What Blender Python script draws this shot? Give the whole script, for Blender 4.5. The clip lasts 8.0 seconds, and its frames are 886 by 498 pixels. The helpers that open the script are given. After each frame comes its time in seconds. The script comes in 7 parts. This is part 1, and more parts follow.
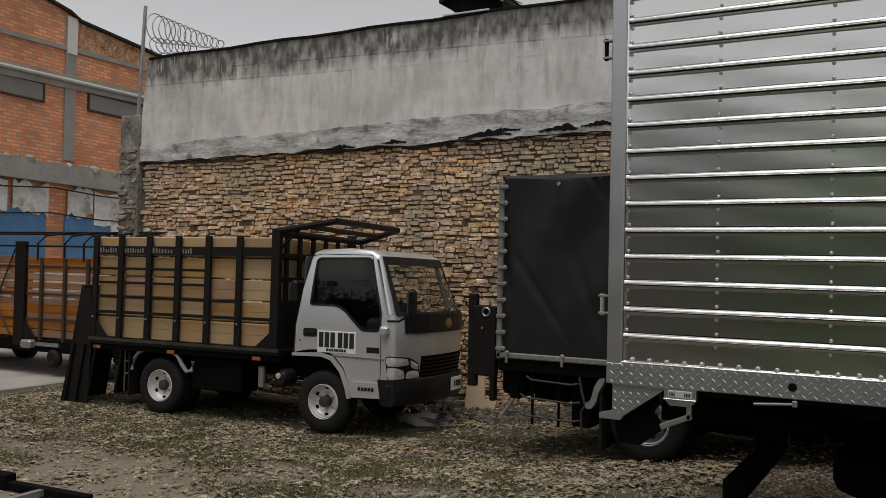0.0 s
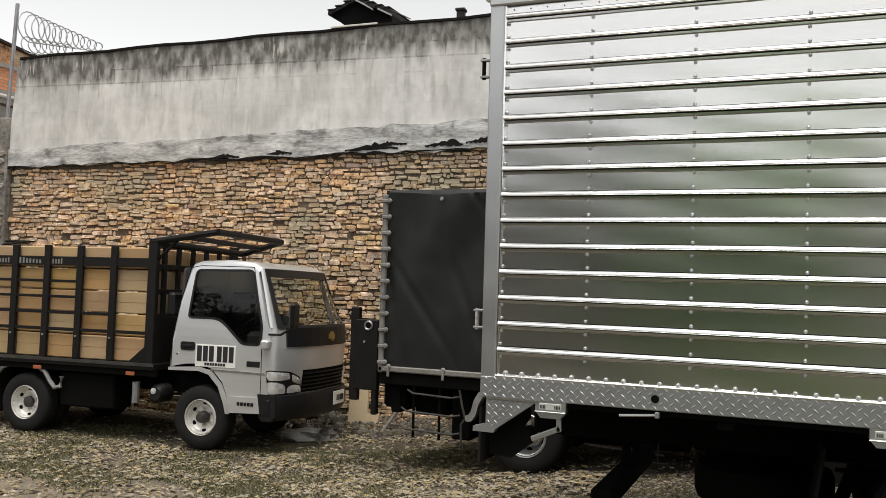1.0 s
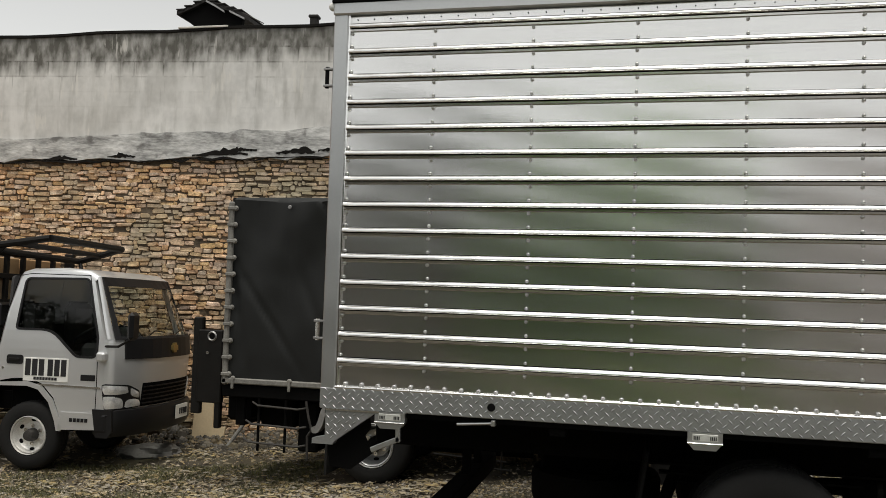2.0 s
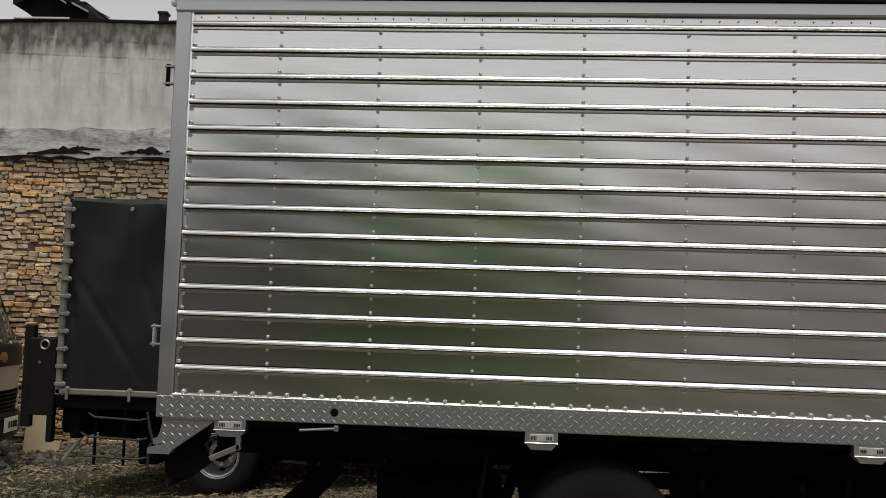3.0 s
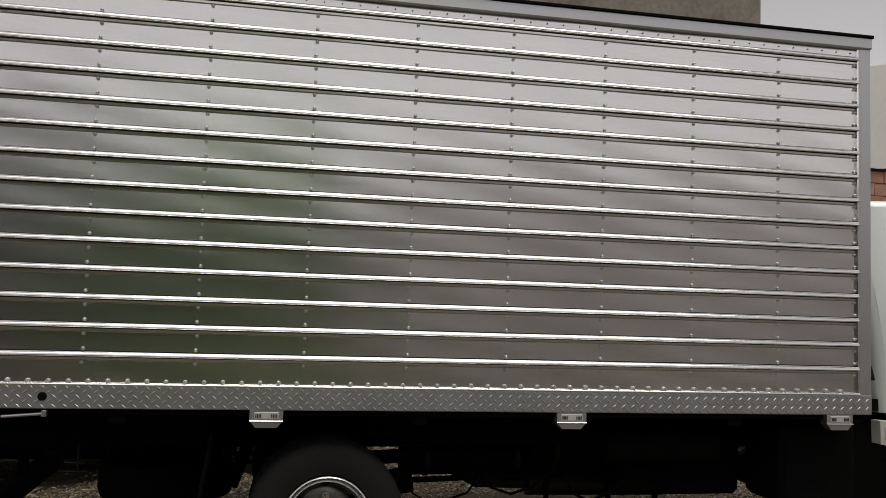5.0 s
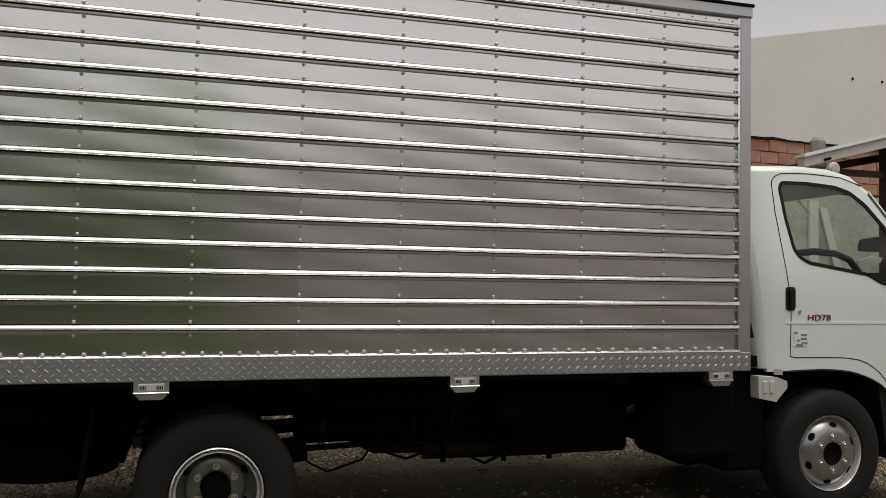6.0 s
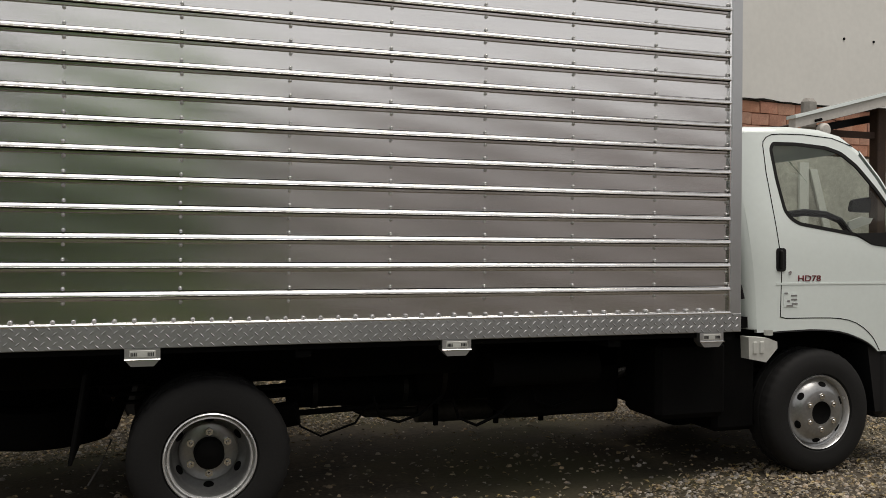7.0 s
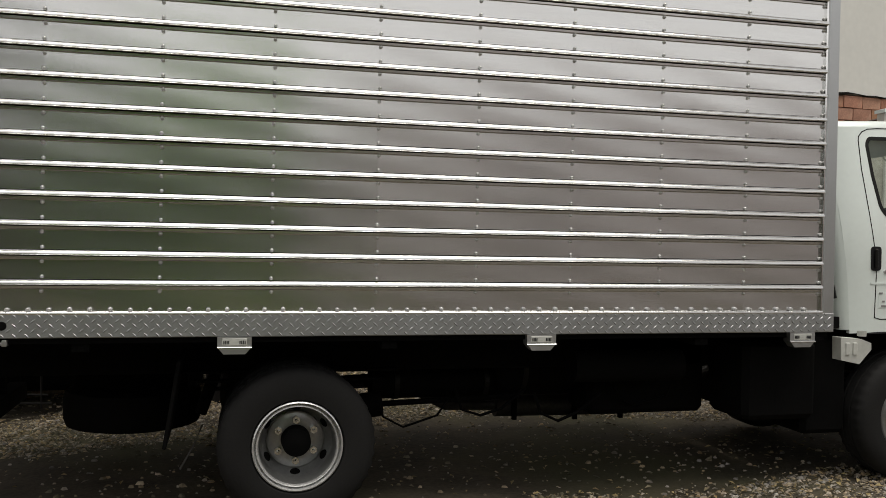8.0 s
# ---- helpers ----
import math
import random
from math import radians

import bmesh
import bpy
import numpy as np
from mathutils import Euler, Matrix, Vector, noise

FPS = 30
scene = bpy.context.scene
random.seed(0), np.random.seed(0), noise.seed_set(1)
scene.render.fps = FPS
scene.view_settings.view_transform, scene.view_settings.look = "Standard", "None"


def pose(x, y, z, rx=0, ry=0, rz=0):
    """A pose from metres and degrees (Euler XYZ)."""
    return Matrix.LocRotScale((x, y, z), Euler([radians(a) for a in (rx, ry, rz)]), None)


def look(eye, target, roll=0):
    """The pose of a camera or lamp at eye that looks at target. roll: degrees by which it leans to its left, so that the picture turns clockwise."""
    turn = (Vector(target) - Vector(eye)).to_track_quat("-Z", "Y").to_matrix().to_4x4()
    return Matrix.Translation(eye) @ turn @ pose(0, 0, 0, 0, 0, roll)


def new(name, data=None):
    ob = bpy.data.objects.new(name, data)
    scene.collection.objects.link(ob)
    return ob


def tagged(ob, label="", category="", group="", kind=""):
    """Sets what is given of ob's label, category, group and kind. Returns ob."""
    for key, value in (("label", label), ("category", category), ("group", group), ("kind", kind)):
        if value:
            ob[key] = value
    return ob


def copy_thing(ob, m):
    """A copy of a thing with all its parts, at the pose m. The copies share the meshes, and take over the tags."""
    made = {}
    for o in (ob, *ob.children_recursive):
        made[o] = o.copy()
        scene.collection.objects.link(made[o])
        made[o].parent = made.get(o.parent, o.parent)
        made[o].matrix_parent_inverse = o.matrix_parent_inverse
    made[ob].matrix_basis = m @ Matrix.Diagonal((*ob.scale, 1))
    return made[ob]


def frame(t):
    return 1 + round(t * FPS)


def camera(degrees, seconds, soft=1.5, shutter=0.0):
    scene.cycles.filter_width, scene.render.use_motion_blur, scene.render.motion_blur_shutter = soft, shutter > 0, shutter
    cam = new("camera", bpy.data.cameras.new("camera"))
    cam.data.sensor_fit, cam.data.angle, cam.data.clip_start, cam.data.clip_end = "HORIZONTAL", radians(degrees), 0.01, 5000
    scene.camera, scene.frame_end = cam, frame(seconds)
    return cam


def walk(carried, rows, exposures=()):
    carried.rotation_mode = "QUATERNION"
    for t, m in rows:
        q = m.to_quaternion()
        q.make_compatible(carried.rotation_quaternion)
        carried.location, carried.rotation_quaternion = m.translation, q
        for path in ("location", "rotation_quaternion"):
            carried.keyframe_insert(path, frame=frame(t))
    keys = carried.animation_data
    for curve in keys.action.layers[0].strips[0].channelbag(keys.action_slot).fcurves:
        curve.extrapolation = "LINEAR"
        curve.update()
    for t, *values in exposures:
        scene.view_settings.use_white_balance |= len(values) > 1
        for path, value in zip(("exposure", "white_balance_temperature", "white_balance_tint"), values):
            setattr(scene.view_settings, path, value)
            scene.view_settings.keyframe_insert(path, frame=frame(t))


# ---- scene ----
cam = camera(53.9, 8.0, soft=0.6)
PATH = [
    (0, (-0.293, 0.263, 1.547), (-1.28, 2.002, 1.583), 1.2),
    (0.5, (-0.261, 0.286, 1.54), (-1.144, 2.08, 1.595), 1.5),
    (1, (-0.223, 0.285, 1.555), (-0.985, 2.133, 1.627), 1.7),
    (1.5, (-0.185, 0.31, 1.552), (-0.808, 2.208, 1.646), 2.0),
    (1.7, (-0.166, 0.32, 1.568), (-0.721, 2.239, 1.663), 1.9),
    (3, (-0.059, 0.324, 1.551), (-0.197, 2.315, 1.681), 1.8),
    (3.5, (-0.023, 0.32, 1.554), (-0.01, 2.315, 1.696), 1.6),
    (4, (0.047, 0.323, 1.547), (0.19, 2.313, 1.691), 1.4),
    (5.3, (0.188, 0.277, 1.453), (0.644, 2.22, 1.581), 1.3),
    (5.5, (0.216, 0.301, 1.452), (0.718, 2.233, 1.568), 0.8),
    (6, (0.23, 0.304, 1.447), (0.826, 2.212, 1.519), 0.9),
    (6.5, (0.235, 0.318, 1.447), (0.877, 2.212, 1.471), 0.6),
    (7, (0.237, 0.323, 1.441), (0.854, 2.226, 1.433), 0.4),
    (7.5, (0.204, 0.302, 1.434), (0.751, 2.226, 1.419), 0.8),
    (8, (0.123, 0.359, 1.435), (0.6, 2.301, 1.412), 1.1),
]
EXPOSURES = [(0.0, 0.16, 6700, 11), (0.3, 1.0, 6720, 10), (0.5, 1.0, 6750, 10), (1.0, 1.02, 6800, 9), (1.5, 0.90, 6850, 8), (3.0, 0.36, 6900, 6.8), (3.5, 0.35, 6900, 7), (4.0, 0.30, 6850, 8), (5.5, 0.24, 6950, 14), (6.5, 0.40, 6950, 13.5), (7.0, 0.46, 6950, 11.5), (7.5, 0.50, 6950, 10), (8.0, 0.55, 6950, 9.5)]
walk(cam, [(t, look(eye, target, roll)) for t, eye, target, roll in PATH], EXPOSURES)

# ---- daylight: an even overcast sky ----
world = bpy.data.worlds.new("overcast_sky")
scene.world = world
world.use_nodes = True
wn, wl = world.node_tree.nodes, world.node_tree.links
sky = wn.new("ShaderNodeTexSky")
sky.sky_type, sky.sun_disc = "NISHITA", False
sky.sun_elevation, sky.sun_rotation = radians(74), radians(200)
sky.air_density, sky.dust_density, sky.altitude = 1.0, 7.0, 2600
soft_sky = wn.new("ShaderNodeHueSaturation")
soft_sky.inputs["Saturation"].default_value = 0.12
wl.new(sky.outputs["Color"], soft_sky.inputs["Color"])
wl.new(soft_sky.outputs["Color"], wn["Background"].inputs["Color"])
wn["Background"].inputs["Strength"].default_value = 0.118
sun = new("sun", bpy.data.lights.new("sun", "SUN"))
sun.data.energy, sun.data.angle, sun.data.color = 1.75, radians(42), (1.0, 0.97, 0.93)
sun.matrix_world = look((3, -1.5, 22), (0, 4, 0))


# ---- materials ----
def mat(name, c, rough=0.6, metal=0.0, var=0.2, scale=3.0, fine=40.0, bump=0.15, c2=None, stretch=(1, 1, 1), pieces="", spread=0.3, coat=0.0, spec=0.5, wash=None):
    m = bpy.data.materials.new(name)
    m.use_nodes = True
    n, l = m.node_tree.nodes, m.node_tree.links
    p = n["Principled BSDF"]
    tc = n.new("ShaderNodeTexCoord")
    mp = n.new("ShaderNodeMapping")
    mp.inputs["Scale"].default_value = stretch
    l.new(tc.outputs["Object"], mp.inputs["Vector"])
    a, b = n.new("ShaderNodeTexNoise"), n.new("ShaderNodeTexNoise")
    for t, s, d in ((a, scale, 6), (b, fine, 4)):
        t.inputs["Scale"].default_value, t.inputs["Detail"].default_value = s, d
        l.new(mp.outputs["Vector"], t.inputs["Vector"])
    add = n.new("ShaderNodeMath")
    add.operation = "MULTIPLY_ADD"
    add.inputs[1].default_value = 0.4
    l.new(b.outputs["Fac"], add.inputs[0])
    half = n.new("ShaderNodeMath")
    half.operation = "MULTIPLY"
    half.inputs[1].default_value = 0.6
    l.new(a.outputs["Fac"], half.inputs[0])
    l.new(half.outputs[0], add.inputs[2])
    ramp = n.new("ShaderNodeValToRGB")
    lo = [v * (1 - var) for v in c]
    hi = [min(1, v * (1 + var)) for v in (c2 or c)]
    ramp.color_ramp.elements[0].position, ramp.color_ramp.elements[0].color = 0.32, (*lo, 1)
    ramp.color_ramp.elements[1].position, ramp.color_ramp.elements[1].color = 0.68, (*hi, 1)
    l.new(add.outputs[0], ramp.inputs["Fac"])
    out = ramp.outputs["Color"]
    if pieces:
        src = n.new("ShaderNodeObjectInfo").outputs["Random"] if pieces == "object" else n.new("ShaderNodeNewGeometry").outputs["Random Per Island"]
        hsv = n.new("ShaderNodeHueSaturation")
        for key, lo_v, hi_v, mul in (("Value", 1 - spread, 1 + spread, 1.0), ("Hue", 0.488, 0.506, 7.31), ("Saturation", 1 - 1.3 * spread, 1 + spread * 0.7, 13.7)):
            r = n.new("ShaderNodeMath")
            r.operation = "MULTIPLY"
            r.inputs[1].default_value = mul
            fr = n.new("ShaderNodeMath")
            fr.operation = "FRACT"
            mr = n.new("ShaderNodeMapRange")
            mr.inputs["To Min"].default_value, mr.inputs["To Max"].default_value = lo_v, hi_v
            l.new(src, r.inputs[0])
            l.new(r.outputs[0], fr.inputs[0])
            l.new(fr.outputs[0], mr.inputs["Value"])
            l.new(mr.outputs["Result"], hsv.inputs[key])
        l.new(out, hsv.inputs["Color"])
        out = hsv.outputs["Color"]
    if wash:
        # a second colour that lies over the first in broad patches: (colour, size, from, to)
        wc, ws, w0, w1 = wash
        wt, wr, wm = n.new("ShaderNodeTexNoise"), n.new("ShaderNodeMapRange"), n.new("ShaderNodeMix")
        wt.inputs["Scale"].default_value, wt.inputs["Detail"].default_value = ws, 7
        wr.inputs["From Min"].default_value, wr.inputs["From Max"].default_value = w0, w1
        wr.inputs["To Max"].default_value = 0.85
        wm.data_type = "RGBA"
        wm.inputs[7].default_value = (*wc, 1)
        l.new(tc.outputs["Object"], wt.inputs["Vector"])
        l.new(wt.outputs["Fac"], wr.inputs["Value"])
        l.new(wr.outputs["Result"], wm.inputs["Factor"])
        l.new(out, wm.inputs[6])
        out = wm.outputs[2]
    l.new(out, p.inputs["Base Color"])
    rr = n.new("ShaderNodeMapRange")
    rr.inputs["To Min"].default_value, rr.inputs["To Max"].default_value = max(0.02, rough * 0.8), min(1, rough * 1.2)
    l.new(a.outputs["Fac"], rr.inputs["Value"])
    l.new(rr.outputs["Result"], p.inputs["Roughness"])
    p.inputs["Metallic"].default_value, p.inputs["Coat Weight"].default_value = metal, coat
    p.inputs["Specular IOR Level"].default_value = spec
    if bump:
        bp = n.new("ShaderNodeBump")
        bp.inputs["Strength"].default_value, bp.inputs["Distance"].default_value = bump, 0.01
        l.new(add.outputs[0], bp.inputs["Height"])
        l.new(bp.outputs["Normal"], p.inputs["Normal"])
    return m


def glass(name, tint, rough=0.02, floor=0.03):
    m = bpy.data.materials.new(name)
    m.use_nodes = True
    n, l = m.node_tree.nodes, m.node_tree.links
    n.remove(n["Principled BSDF"])
    t, g, f, x = n.new("ShaderNodeBsdfTransparent"), n.new("ShaderNodeBsdfGlossy"), n.new("ShaderNodeLayerWeight"), n.new("ShaderNodeMixShader")
    power, gloss = n.new("ShaderNodeMath"), n.new("ShaderNodeMath")
    power.operation, gloss.operation = "POWER", "MULTIPLY_ADD"
    power.inputs[1].default_value, gloss.inputs[1].default_value, gloss.inputs[2].default_value = 4.0, 0.8, floor
    t.inputs["Color"].default_value = (*tint, 1)
    g.inputs["Roughness"].default_value = rough
    l.new(f.outputs["Facing"], power.inputs[0])
    l.new(power.outputs[0], gloss.inputs[0])
    l.new(gloss.outputs[0], x.inputs[0])
    l.new(t.outputs[0], x.inputs[1])
    l.new(g.outputs[0], x.inputs[2])
    l.new(x.outputs[0], n["Material Output"].inputs["Surface"])
    return m


def plaster_wall(name):
    """Grey render with black runs of damp under the coping and pale patches."""
    m = mat(name, (0.54, 0.535, 0.52), 0.9, var=0.13, scale=1.1, fine=9, bump=0.4, c2=(0.70, 0.69, 0.67), stretch=(1, 1, 0.8))
    n, l = m.node_tree.nodes, m.node_tree.links
    p = n["Principled BSDF"]
    base = p.inputs["Base Color"].links[0].from_socket
    tc = n.new("ShaderNodeTexCoord")
    sep = n.new("ShaderNodeSeparateXYZ")
    l.new(tc.outputs["Object"], sep.inputs[0])

    def noise_at(sx, sz, detail=5):
        mp, t = n.new("ShaderNodeMapping"), n.new("ShaderNodeTexNoise")
        mp.inputs["Scale"].default_value = (sx, 1, sz)
        t.inputs["Scale"].default_value, t.inputs["Detail"].default_value = 1, detail
        l.new(tc.outputs["Object"], mp.inputs["Vector"])
        l.new(mp.outputs["Vector"], t.inputs["Vector"])
        return t.outputs["Fac"]

    def m2(op, a, b):
        q = n.new("ShaderNodeMath")
        q.operation = op
        for i, v in enumerate((a, b)):
            if isinstance(v, (int, float)):
                q.inputs[i].default_value = v
            else:
                l.new(v, q.inputs[i])
        return q.outputs[0]

    def ramp(v, a, b, to0=0.0, to1=1.0):
        q = n.new("ShaderNodeMapRange")
        q.inputs["From Min"].default_value, q.inputs["From Max"].default_value = a, b
        q.inputs["To Min"].default_value, q.inputs["To Max"].default_value = to0, to1
        l.new(v, q.inputs["Value"])
        return q.outputs["Result"]
    def blend(factor, under, colour):
        q = n.new("ShaderNodeMix")
        q.data_type = "RGBA"
        l.new(factor, q.inputs["Factor"])
        l.new(under, q.inputs[6])
        q.inputs[7].default_value = (*colour, 1)
        return q.outputs[2]
    # broad brown-grey clouds, and the courses of the blocks showing through
    col = blend(ramp(noise_at(0.9, 1.1, 9), 0.40, 0.66, 0, 0.5), base, (0.34, 0.33, 0.305))
    mp, courses = n.new("ShaderNodeMapping"), n.new("ShaderNodeTexBrick")
    mp.inputs["Rotation"].default_value = (radians(90), 0, 0)
    l.new(tc.outputs["Object"], mp.inputs["Vector"])
    l.new(mp.outputs["Vector"], courses.inputs["Vector"])
    courses.inputs["Scale"].default_value, courses.inputs["Mortar Size"].default_value = 1.0, 0.012
    courses.inputs["Brick Width"].default_value, courses.inputs["Row Height"].default_value = 0.42, 0.21
    courses.inputs["Color1"].default_value, courses.inputs["Color2"].default_value = (0, 0, 0, 1), (0.5, 0.5, 0.5, 1)
    courses.inputs["Mortar"].default_value = (0.75, 0.75, 0.75, 1)
    col = blend(m2("MULTIPLY", m2("MULTIPLY", courses.outputs["Color"], 0.30), ramp(noise_at(2.2, 2.6), 0.45, 0.66)), col, (0.30, 0.29, 0.27))
    # washed-out pale runs and thin grey ones down the whole face
    col = blend(ramp(noise_at(4.5, 1.0, 8), 0.50, 0.66, 0, 0.6), col, (0.72, 0.71, 0.69))
    col = blend(ramp(noise_at(7.5, 1.3, 9), 0.54, 0.70, 0, 0.45), col, (0.30, 0.29, 0.265))
    # algae and soot below the coping, blotchy, with short runs
    reach = m2("ADD", m2("ADD", m2("MULTIPLY", noise_at(6.0, 1.3, 8), 0.6), m2("MULTIPLY", noise_at(1.1, 1.6, 8), 0.6)), m2("MULTIPLY", courses.outputs["Color"], 0.16))
    depth = m2("SUBTRACT", m2("SUBTRACT", m2("ADD", sep.outputs["Z"], reach), m2("MULTIPLY", sep.outputs["X"], 0.036)), 5.185)
    stain = m2("MULTIPLY", ramp(depth, -0.04, 0.22, 0.0, 0.95), ramp(noise_at(9, 4, 8), 0.33, 0.58, 0.5, 1.0))
    col = blend(stain, col, (0.075, 0.072, 0.06))
    runs = m2("MULTIPLY", ramp(noise_at(22.0, 1.5), 0.62, 0.72), ramp(depth, -0.7, -0.05, 0.0, 0.5))
    col = blend(runs, col, (0.13, 0.125, 0.11))
    # short white scratches of lime
    col = blend(ramp(m2("MULTIPLY", noise_at(20.0, 3.0), noise_at(2.0, 2.0, 2)), 0.34, 0.40, 0, 0.6), col, (0.66, 0.64, 0.60))
    l.new(col, p.inputs["Base Color"])
    return m


